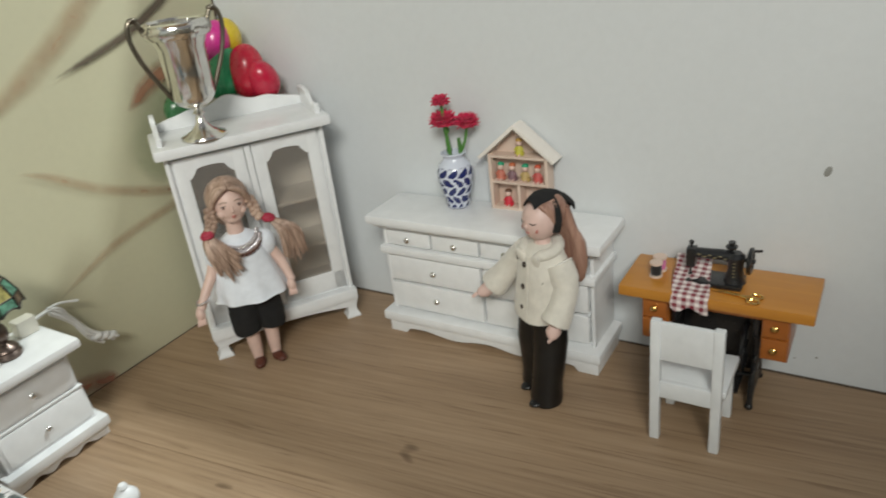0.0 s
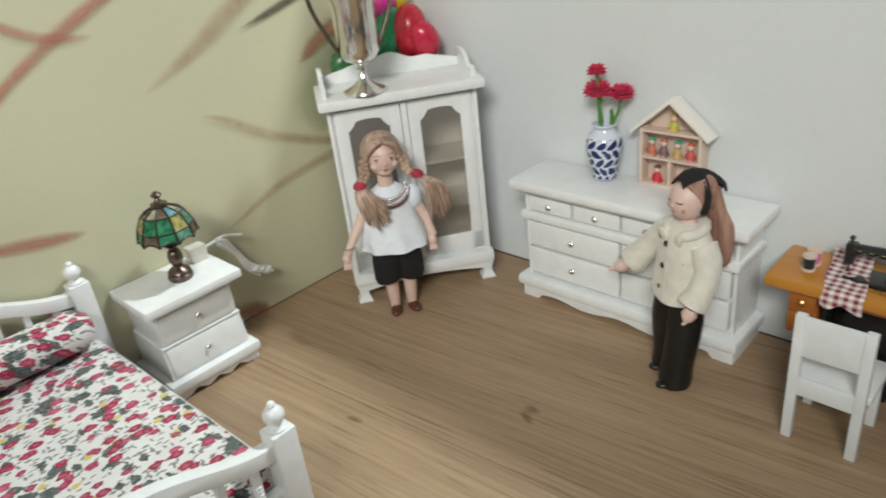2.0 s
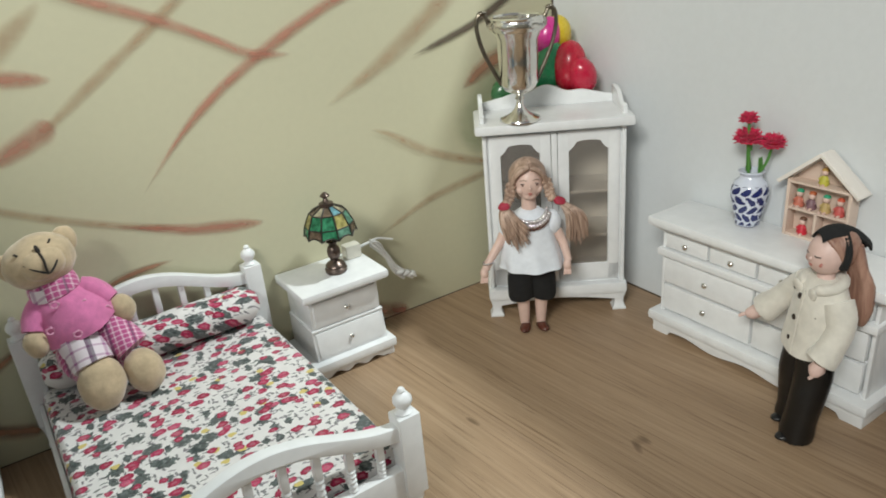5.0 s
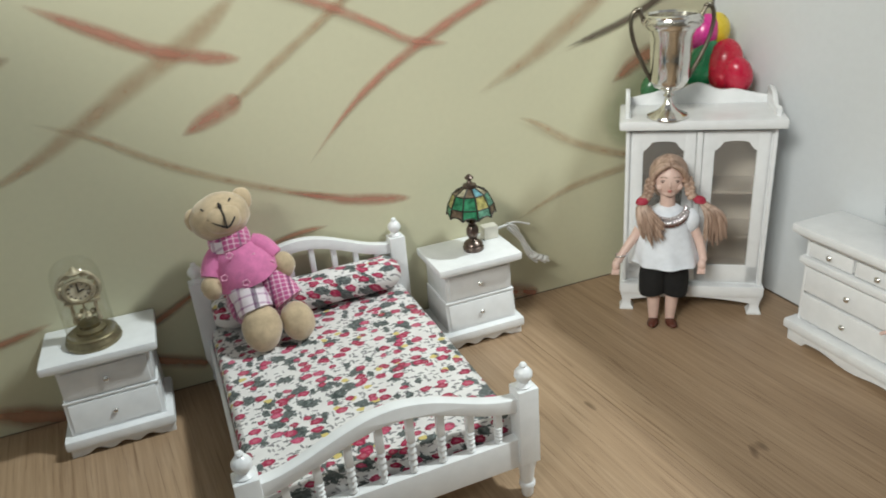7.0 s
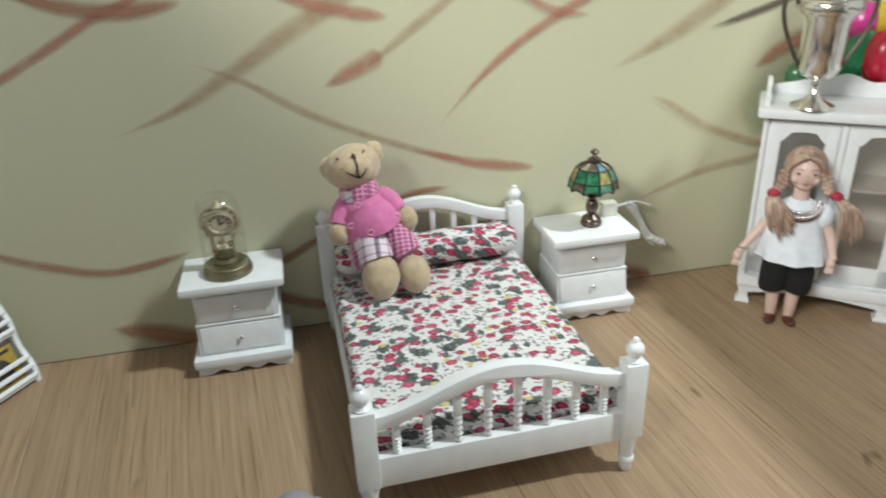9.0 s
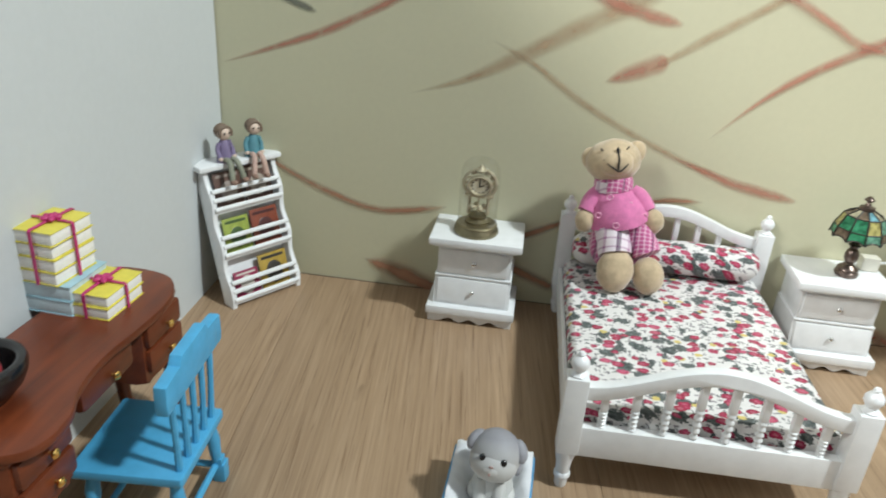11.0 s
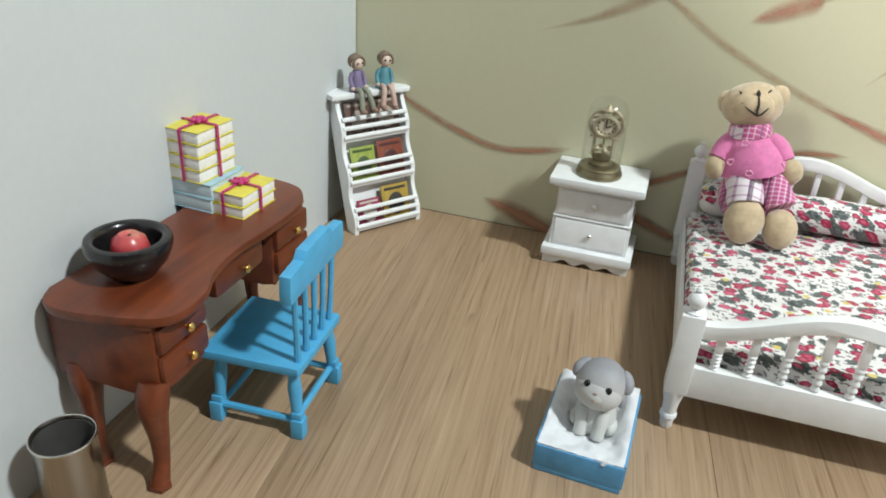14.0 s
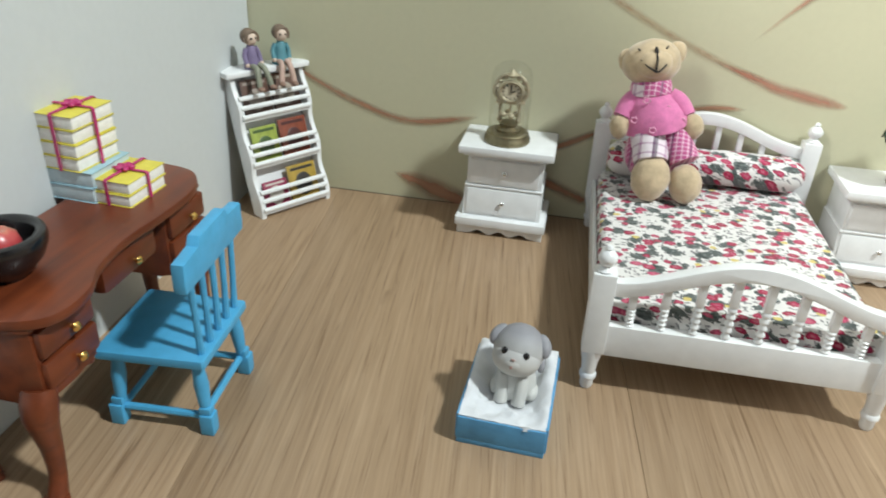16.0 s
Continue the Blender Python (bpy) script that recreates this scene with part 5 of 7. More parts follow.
    f.ball((0, 0.36, 11.0), 1.28, auburn, (0.96, 0.92, 1.0), 24, 14)
    for k in range(15):
        a = (k - 7) * 0.15
        f.tube(curve_points([(a * 0.8, 0.9, 11.3), (a * 1.0, 1.35, 9.8), (a * 1.15, 1.6, 8.0), (a * 1.0, 1.75, 6.3 + 0.3 * abs(a))], 4), [0.34] * 10 + [0.28, 0.22, 0.08], 8, auburn)
    for s in (-1, 1):
        for k in range(5):
            q = k / 4
            f.tube(curve_points([(s * 0.12, -0.72 + 0.3 * q, 11.92 + 0.08 * q), (s * 0.62, -0.62 + 0.35 * q, 11.68), (s * 0.98, -0.3 + 0.3 * q, 11.15), (s * 1.06, 0.1 + 0.2 * q, 10.4)], 3), [0.05, 0.12, 0.15, 0.16, 0.16, 0.16, 0.16, 0.16, 0.15, 0.12], 7, auburn)
    # soft peaked hat: a narrow crown sweeping back into a pointed flap
    brim = []
    for i in range(15):
        y = -1.05 + 3.45 * i / 14
        half = 0.62 * math.sqrt(max(0.05, 1 - ((i - 6) / 8.2) ** 2))
        z = 12.35 - 0.21 * (y + 0.2) ** 2 - (0.2 * (y + 0.2) ** 2 if y < -0.2 else 0)
        brim.append([(half * (j / 4 - 1), y, z - 0.42 * (j / 4 - 1) ** 2) for j in range(9)])
    f.sheet(brim, hat, 0.14)
    for y, r in ((0.02, 0.15), (0.2, 0.2)):
        f.tube([(1.16 * math.cos(a), y + 0.12 * math.sin(a), 10.65 + 1.48 * math.sin(a)) for a in [math.pi * (k / 16 * 1.24 - 0.12) for k in range(17)]], r, 8, hat)
    shape_head(f, 9.3, 0.85, 0.075)
    thing("coat_doll", "porcelain doll in cream wool coat, black trousers and black beret", "doll", m, mesh=f.done("coat_doll", [SKIN_PALE, AUBURN, CREAM_WOOL, BLACK_LEATHER, BLACK_COTTON, DARK_BUTTON, BLUSH], 60))


build_coat_doll(at(63.5, -25.35, 0, -114) @ Matrix.Scale(0.965, 4))


# ---- teddy bear on the bed ----
def furred(f, amount=0.05, scale=1.6):
    """Ruffles a soft form slightly, so that its outline is not perfectly smooth."""
    for v in f.bm.verts:
        p = v.co / CM
        v.co += Vector(noise.noise_vector(p * scale)) * amount * CM + Vector(noise.noise_vector(p * 5.5)) * amount * 0.35 * CM
    return f


def build_bear(m):
    """Seated bear; lengths from the spot on the mattress under its seat, facing -y."""
    b = thing("teddy_bear", "tan plush teddy bear in pink jumper, propped against the bed head", "teddy bear", m)
    rows = []
    for i, (r, z, cx, cy, tilt) in enumerate(((1.95, 3.95, 0.3, -0.1, 0.30), (1.98, 4.2, 0.26, -0.05, 0.28), (1.85, 4.8, 0.1, 0.1, 0.22), (1.6, 5.4, -0.15, 0.35, 0.16), (1.28, 5.85, -0.35, 0.5, 0.12), (1.0, 6.15, -0.4, 0.6, 0.1))):
        row = []
        for k in range(41):
            a = 2 * math.pi * k / 40
            w = r * (1 + (0.05 - 0.008 * i) * math.sin(4 * a + 0.6) + 0.02 * math.sin(9 * a + i))
            row.append((cx + w * math.cos(a), cy + 0.78 * w * math.sin(a), z + tilt * w * math.cos(a)))
        rows.append(row)
    jumper = part("jumper", furred(Form().sheet(rows, 0, -0.12), 0.04), PINK_FLEECE, b, "pink fleece jumper with pale flowers", 70)
    for x, z in ((-0.75, 5.75), (0.62, 5.35), (-0.15, 4.2), (-1.3, 4.5), (1.6, 4.75)):
        i = max(0, min(4, int((z - 3.95) / 0.45)))
        r, zc, cx, cy, tilt = ((1.98, 4.2, 0.26, -0.05, 0.28), (1.9, 4.6, 0.15, 0.05, 0.24), (1.78, 5.0, 0.0, 0.2, 0.2), (1.6, 5.4, -0.15, 0.35, 0.16), (1.4, 5.7, -0.28, 0.45, 0.13))[i]
        y = cy - 0.78 * math.sqrt(max(0.15, r * r - (x - cx) ** 2)) - 0.07
        g = Form().tube([(x + 0.2 * math.cos(a), y + 0.02 * abs(math.cos(a)), z + 0.17 * math.sin(a)) for a in [2 * math.pi * k / 12 for k in range(12)]], 0.035, 5, close=True)
        for k in range(5):
            a = 2 * math.pi * k / 5
            g.ball((x + 0.2 * math.cos(a), y + 0.02, z + 0.18 * math.sin(a)), 0.07, 0, (1, 0.4, 1), 8, 5)
        for v in g.bm.verts:
            v.co.y += 0.05 * CM
        part("flower_print", g, PINK_PALE, jumper)
    g = Form().lathe([(1.12, 0), (1.3, 0.1), (1.3, 0.45), (1.24, 0.75), (1.0, 0.95)], 30, 0, put(-0.42, 0.62, 5.75, -6, -9, 0) @ Matrix.Diagonal((1.0, 0.9, 1, 1)))
    part("collar", furred(g, 0.04), PLAID, b, "pink plaid collar")
    part("collar_panel", Form().sheet([[(-0.42 + 1.34 * math.cos(a), 0.6 + 1.22 * math.sin(a), 5.88 + 0.16 * math.cos(a) + h) for h in (0.0, 0.35, 0.7)] for a in [radians(202 + 6 * k) for k in range(8)]], 0, 0.03), PLAID_PALE, b, "pale plaid end of the collar")
    part("seat_of_trousers", Form().ball((0.35, 0.3, 2.2), 1.75, 0, (1.05, 0.9, 1.1), 24, 14), PLAID, b)
    for pts, rad in (([(-1.2, 0.5, 5.55), (-1.75, 0.2, 5.05), (-2.05, -0.2, 4.4)], [0.56, 0.6, 0.62, 0.63, 0.64, 0.63, 0.62, 0.6, 0.58]), ([(0.7, 0.55, 5.75), (1.4, 0.3, 5.35), (1.95, -0.1, 4.75)], [0.58, 0.62, 0.66, 0.68, 0.68, 0.67, 0.65, 0.63, 0.6])):
        part("sleeve", furred(Form().tube(curve_points(pts, 4), rad, 18), 0.05), PINK_FLEECE, b, "", 70)
    for c, r, q in (((-2.1, -0.45, 3.85), 0.66, (0.95, 0.95, 1.15)), ((2.35, -0.35, 4.25), 0.68, (1.05, 0.95, 1.2))):
        part("paw", furred(Form().ball(c, r, 0, q, 20, 14), 0.06), PLUSH, b)
    for pts, rad, mt, lab in (([(-0.35, -0.1, 3.7), (-0.05, -0.85, 3.0), (0.12, -1.5, 2.2)], [1.12] * 4 + [1.1] * 5, PLAID_PALE, "pale plaid trouser leg"), ([(1.15, 0.1, 3.9), (1.75, -0.6, 3.1), (2.2, -1.2, 2.3)], [1.0] * 4 + [0.95] * 5, PLAID, "pink plaid trouser leg")):
        part("trouser_leg", furred(Form().tube(curve_points(pts, 4), rad, 22), 0.05), mt, b, lab, 70)
    part("trouser_panel", furred(Form().sheet([[Vector((-0.2, -0.5, 3.35)).lerp(Vector((0.12, -1.5, 2.2)), t) + Vector((1.15 * math.cos(a), 0.75 * math.sin(a), 0.85 * math.sin(a))) for t in (0.1, 0.5, 0.95)] for a in [radians(235 + 9 * k) for k in range(9)]], 0, 0.03), 0.03), PLAID, b, "pink plaid front of the trouser leg")
    for c, q, turn in (((0.2, -2.1, 1.42), (1.2, 1.02, 1.42), 10), ((2.42, -1.95, 1.22), (1.02, 0.98, 1.2), -14)):
        part("foot", furred(Form().ball(c, 1.0, 0, q, 28, 18, rot=put(0, 0, 0, -22, turn, 0)), 0.07), PLUSH, b)
    h = put(-0.72, 0.85, 7.6, -24, -9, 4)
    f = Form().ball((0, 0, 0), 1.5, 0, (1.2, 1.0, 0.92), 36, 24, h)
    f.ball((0.05, -0.75, -0.22), 1.05, 0, (1.15, 0.92, 0.86), 28, 16, h)
    head = part("head", furred(f, 0.05), PLUSH, b, "tan plush head with stitched face", 70)
    for s in (-1, 1):
        part("ear", furred(Form().ball((s * 1.52 + 0.1, 0.35, 0.42 + 0.1 * s), 0.7, 0, (0.9, 0.5, 1.0), 20, 14, h), 0.05), PLUSH, head)
        part("eye", Form().tube([(s * 0.78 - 0.05, -1.28, 0.52), (s * 0.9 - 0.02, -1.18, 0.66)], 0.055, 6, 0, h), THREAD, head)
    g = Form().ball((0.12, -1.52, 0.38), 0.13, 0, (0.95, 0.6, 2.1), 12, 8, h)
    g.tube(curve_points([(0.12, -1.62, 0.2), (0.14, -1.74, -0.2), (0.06, -1.74, -0.6), (0.04, -1.62, -0.88)], 4), 0.065, 6, 0, h)
    g.tube(curve_points([(-0.78, -1.38, -0.05), (-0.5, -1.56, -0.4), (-0.05, -1.66, -0.78), (0.2, -1.64, -0.84), (0.52, -1.56, -0.62), (0.7, -1.46, -0.42)], 4), 0.055, 6, 0, h)
    part("stitching", g, THREAD, head, "black stitched nose and mouth")


build_bear(at(33.45, -3.65, 4.68) @ Matrix.Diagonal((0.95, 1, 1, 1)))


# ---- dog figure in its basket ----
BASKET_BLUE = plain("blue_card", (0.095, 0.31, 0.55), 0.6, 0.15, 120, 0.2)
FLUFF = cloth("white_wadding", (0.64, 0.66, 0.69), 0.05, 0.4, 0.6, 260)


def make_vinyl():
    n = Nodes("grey_and_white_flocked_vinyl")
    sep = n.t.nodes.new("ShaderNodeSeparateXYZ")
    n.link(n.where((100, 100, 100)), sep.inputs[0])
    f = n.math("ADD", n.math("MULTIPLY", sep.outputs[2], 0.24), n.math("MULTIPLY", sep.outputs[1], 0.14))
    n.colour(n.ramp(n.math("ADD", f, n.math("MULTIPLY", n.noise(n.where(), 90, 3), 0.12)), (0.42, (0.53, 0.53, 0.51)), (0.68, (0.42, 0.42, 0.42)), (0.95, (0.25, 0.25, 0.275))))
    n.rough(0.6).bump(n.noise(n.where(), 900, 3), 0.15, 0.0003)
    return n.mat


VINYL = make_vinyl()


def build_basket(m):
    b = thing("pet_basket", "small blue box bed padded with white wadding, on the floor", "pet bed", m)
    w, d = 2.0, 2.7
    part("bottom", Form().box(-w, w, -d, d, 0, 0.3, 0.04), BASKET_BLUE, b)
    part("front_side", Form().box(-w, w, -d, -d + 0.16, 0.2, 1.45, 0.05), BASKET_BLUE, b)
    part("back_side", Form().box(-w, w, d - 0.16, d, 0.2, 1.6, 0.05), BASKET_BLUE, b)
    for s in (-1, 1):
        part("long_side", Form().box(s * w - 0.08, s * w + 0.08, -d + 0.1, d - 0.1, 0.2, 1.55, 0.05), BASKET_BLUE, b)
    rows = []
    for i in range(33):
        row = []
        for j in range(27):
            u, v = j / 26, i / 32
            x, y = -1.96 + 3.92 * u, -2.63 + 5.2 * v
            dip = min(1, 3.2 * min(u, 1 - u), 2.0 * v, 2.6 * (1 - v))
            dip = dip * dip * (3 - 2 * dip)
            side = abs(2 * u - 1) ** 3 * (0.12 + 0.88 * min(1, v * 1.6)) * 0.75 + max(0, v - 0.62) * 2.3
            puff = 0.38 * noise.noise(Vector((x * 1.2, y * 1.2, 2))) + 0.2 * noise.noise(Vector((x * 3.6, y * 3.6, 7)))
            rim = min(1, 7 * min(u, 1 - u, v + 0.03, 1 - v))
            z = 1.5 - 0.72 * dip + 0.06 * noise.noise(Vector((x * 2.5, y * 2.5, 4))) + rim * (0.02 + puff) * (1 - 0.6 * dip) + min(side, 0.95) * (0.35 + 0.65 * rim) * 1.15
            row.append((x + 0.05 * puff, y, z))
        rows.append(row)
    part("padding", Form().sheet(rows, 0, -0.2), FLUFF, b, "puffed white wadding", 60)
    return b


BASKET = at(27.46, -21.58, 0, -2) @ Matrix.Diagonal((0.97, 1.02, 1, 1))
build_basket(BASKET)


def build_dog(m):
    f = Form()
    fur, black, pink, grey = range(4)
    f.lathe([(0.02, 0.0), (0.95, 0.04), (1.12, 0.35), (1.1, 0.9), (0.96, 1.5), (0.82, 2.0)], 32, fur, put(0, 0.1, 0) @ Matrix.Diagonal((1, 0.95, 1, 1)))
    for s in (-1, 1):
        f.tube(curve_points([(s * 0.48, -0.55, 1.5), (s * 0.5, -0.85, 0.8), (s * 0.46, -1.0, 0.15)], 4), [0.3, 0.32, 0.34, 0.34, 0.33, 0.33, 0.34, 0.36, 0.34], 14, fur)
        f.ball((s * 0.95, -0.05, 0.4), 0.5, fur, (0.7, 1.2, 0.85), 16, 10)
    h = put(0, -0.1, 2.75, -22, 4, 0)
    f.ball((0, 0.05, 0.05), 1.28, fur, (1.04, 0.98, 1.0), 36, 24, h)
    f.ball((0, -0.3, -0.36), 1.08, fur, (1.16, 0.96, 0.84), 32, 20, h)
    f.ball((0, -1.05, -0.5), 0.5, fur, (1.1, 0.62, 0.72), 20, 12, h)
    for s in (-1, 1):
        f.tube(curve_points([(s * 0.8, 0.1, 0.86), (s * 1.1, 0.05, 0.7), (s * 1.3, -0.08, 0.34), (s * 1.32, -0.18, -0.05)], 4), [0.16, 0.24, 0.28, 0.3, 0.32, 0.33, 0.34, 0.34, 0.33, 0.3, 0.26, 0.2, 0.1], 16, grey, h)
        f.ball((s * 0.56, -1.17, 0.02), 0.165, black, (1, 0.55, 1.1), 16, 10, h)
    f.ball((0, -1.36, -0.3), 0.09, pink, (1.3, 0.6, 0.7), 12, 8, h)
    f.ball((-0.02, -1.31, -0.66), 0.1, pink, (0.8, 0.4, 1.1), 12, 8, h)
    f.ball((1.15, 0.75, 1.6), 0.42, grey, (0.5, 0.9, 1), 14, 9)
    thing("dog_figure", "small grey and white vinyl puppy figure sitting in the box bed", "figurine", m, mesh=f.done("dog_figure", [VINYL, BLACK_GLAZE, plain("pinkish_nose", (0.36, 0.24, 0.22), 0.5), VINYL_GREY], 60))


VINYL_GREY = plain("grey_flocked_ears", (0.27, 0.27, 0.295), 0.65, 0.12, 200, 0.15)
build_dog(BASKET @ Matrix.Translation((0.13 * CM, 0.2 * CM, 0.8 * CM)) @ pose(0, 0, 0, -4, 0, -5) @ Matrix.Scale(0.91, 4))

# ---- trophy and balloons on and behind the wardrobe ----
def build_trophy(m):
    c = thing("trophy_cup", "tall polished silver trophy cup on the wardrobe", "trophy", m)
    prof = [(1.28, 0), (1.33, 0.08), (1.27, 0.2), (1.0, 0.3), (0.6, 0.5), (0.3, 0.85), (0.19, 1.3), (0.32, 1.42), (0.2, 1.56), (0.42, 1.75), (0.95, 2.0), (1.2, 2.45), (1.24, 3.8), (1.28, 5.1), (1.5, 5.65)]
    inside = [(1.45, 5.65), (1.2, 5.0), (1.08, 2.7), (0.3, 2.05)]
    part("bowl", Form().lathe(prof + [(1.5, 5.7), (1.46, 5.75)] + inside, 40), SILVER, c)
    f = Form().lathe([(1.5, 5.6), (1.7, 5.66), (1.8, 5.85), (1.82, 6.1), (1.74, 6.3), (1.8, 6.42), (1.66, 6.5), (1.5, 6.38), (1.46, 5.65)], 40)
    rnd = random.Random(3)
    for k in range(70):
        a = 2 * math.pi * k / 70
        f.ball((1.79 * math.cos(a), 1.79 * math.sin(a), 6.02 + rnd.uniform(-0.1, 0.1)), 0.085, 0, (1, 0.7, 1.2), 6, 4)
    part("rim_band", f, SILVER, c, "rope-moulded silver rim")
    for s in (-1, 1):
        pts = curve_points([(s * 1.12, 0, 2.4), (s * 1.6, 0, 3.3), (s * 2.2, 0, 4.6), (s * 2.5, 0, 5.8), (s * 2.42, 0, 6.6), (s * 2.08, 0, 6.8), (s * 1.88, 0, 6.5), (s * 1.74, 0, 6.1)], 6)
        part("handle", Form().tube(pts, 0.13, 8), DARK_SILVER, c, "dark curved handle")
        part("handle_scroll", Form().ball((s * 2.12, 0, 6.82), 0.2, 0, (1.5, 0.9, 0.8), 10, 7), DARK_SILVER, c)
    return c


build_trophy(at(61.35, -6.1, 14.07, -25))


def build_balloon(name, c, x, y, z, r, squash, turn, label):
    f = Form().ball((0, 0, 0), r, 0, squash, 28, 18)
    f.lathe([(0.05, -r * squash[2] - 0.28), (0.22, -r * squash[2] - 0.25), (0.1, -r * squash[2] + 0.02)], 10)
    return thing(name, label, "balloon", at(x, y, z) @ pose(0, 0, 0, *turn), "toy balloons behind the wardrobe", f.done(name, plain(name + "_rubber", c, 0.28, 0.06, 80, 0.02, coat=0.3), 70))


build_balloon("red_balloon", (0.55, 0.012, 0.04), 67.45, -4.15, 16.35, 1.32, (0.9, 0.9, 1.3), (0, 8, 0), "glossy red toy balloon behind the white wardrobe")
build_balloon("red_balloon", (0.50, 0.010, 0.045), 67.75, -5.0, 15.7, 1.25, (0.8, 0.95, 1.15), (15, -25, 0), "small glossy red toy balloon beside the larger one")
build_balloon("green_balloon", (0.03, 0.32, 0.13), 66.6, -3.0, 16.3, 1.3, (0.8, 0.8, 1.4), (0, 18, 0), "glossy green toy balloon behind the white wardrobe")
# added dark body that gives the green shading low behind the wardrobe
build_balloon("green_balloon", (0.03, 0.13, 0.045), 63.5, -2.1, 15.1, 1.2, (1.1, 0.7, 0.9), (0, -20, 0), "dark green balloon shape standing for the green shading behind the wardrobe")
build_balloon("pink_balloon", (0.62, 0.04, 0.28), 66.9, -2.6, 18.3, 1.05, (0.9, 0.8, 1.3), (0, 15, 0), "glossy pink toy balloon behind the trophy")
build_balloon("yellow_balloon", (0.66, 0.50, 0.04), 67.95, -2.6, 18.45, 1.0, (0.85, 0.9, 1.2), (0, -8, 0), "glossy yellow toy balloon behind the trophy")


# ---- lamp and its cable ----
LEAD = plain("dark_lead", (0.035, 0.032, 0.028), 0.45, 0.3, 250, 0.15, metal=0.6)
def build_lamp(m):
    lamp = thing("table_lamp", "small bronze table lamp with stained-glass shade on the nightstand", "lamp", m)
    base = [(0.66, 0), (0.72, 0.1), (0.72, 0.26), (0.62, 0.38), (0.66, 0.46), (0.58, 0.6), (0.36, 0.74), (0.26, 0.86), (0.34, 1.0), (0.42, 1.2), (0.42, 1.5), (0.34, 1.75), (0.22, 1.86), (0.28, 1.98), (0.4, 2.12), (0.26, 2.2), (0.16, 2.4), (0.16, 4.6)]
    part("base", Form().lathe(base, 20), BRONZE, lamp, "turned bronze base")
    part("finial", Form().lathe([(0.44, 4.48), (0.47, 4.54), (0.45, 4.72), (0.2, 4.78), (0.16, 4.92), (0.12, 5.0), (0.3, 5.14), (0.3, 5.2), (0.12, 5.38), (0.02, 5.42)], 14), BRONZE, lamp)
    shade = thing("shade", "", "")
    shade.parent = lamp
    tagged(shade, "green and amber leaded glass shade")
    levels = [(1.66, 2.68), (1.52, 3.34), (1.14, 4.14), (0.42, 4.52)]
    glass = {}
    for name, c in (("green", (0.05, 0.25, 0.13)), ("teal", (0.16, 0.36, 0.26)), ("amber", (0.42, 0.38, 0.14)), ("brown", (0.16, 0.12, 0.085)), ("blue", (0.14, 0.32, 0.37)), ("pale", (0.36, 0.33, 0.23))):
        n = Nodes("stained_glass_" + name)
        n.colour(n.ramp(n.noise(n.where(), 260, 3), (0.32, tuple(k * 0.5 for k in c)), (0.68, tuple(min(1, k * 1.5) for k in c))))
        n.rough(0.15).set(Transmission_Weight=0.35, IOR=1.3)
        glass[name] = n.mat
    scheme = (("teal", "green", "green", "teal", "green", "brown", "green", "teal", "brown", "teal"), ("amber", "green", "teal", "green", "amber", "green", "green", "amber", "teal", "green"), ("brown", "blue", "pale", "brown", "brown", "pale", "brown", "blue", "pale", "brown"))

    def corner(i, k):
        a = 2 * math.pi * (k + 0.3) / 10
        r, z = levels[i]
        return Vector((r * math.cos(a), r * math.sin(a), z))

    def hem(k):
        """The scalloped lower rim between two ribs."""
        a, b = corner(0, k), corner(0, k + 1)
        return [a.lerp(b, j / 6) + Vector((0, 0, 0.2 * math.sin(math.pi * j / 6) ** 0.7)) for j in range(7)]

    for i in range(3):
        for k in range(10):
            low = hem(k) if i == 0 else [corner(i, k).lerp(corner(i, k + 1), j / 6) for j in range(7)]
            high = [corner(i + 1, k).lerp(corner(i + 1, k + 1), j / 6) for j in range(7)]
            part("pane", Form().sheet([low, high], 0, -0.06), glass[scheme[i][k]], shade, "", 0)
    for k in range(10):
        lead = Form()
        lead.tube([corner(i, k) for i in range(4)], 0.055, 6)
        lead.tube(hem(k), 0.05, 6)
        for i in (1, 2):
            lead.tube([corner(i, k), corner(i, k + 1)], 0.042, 6)
        part("lead_came", lead, LEAD, shade)
    return lamp


build_lamp(at(48.6, -2.5, 6.23))
PLASTIC = plain("white_plastic", (0.74, 0.71, 0.62), 0.45, 0.06)
CABLE = plain("white_cable", (0.70, 0.70, 0.68), 0.5, 0.06)


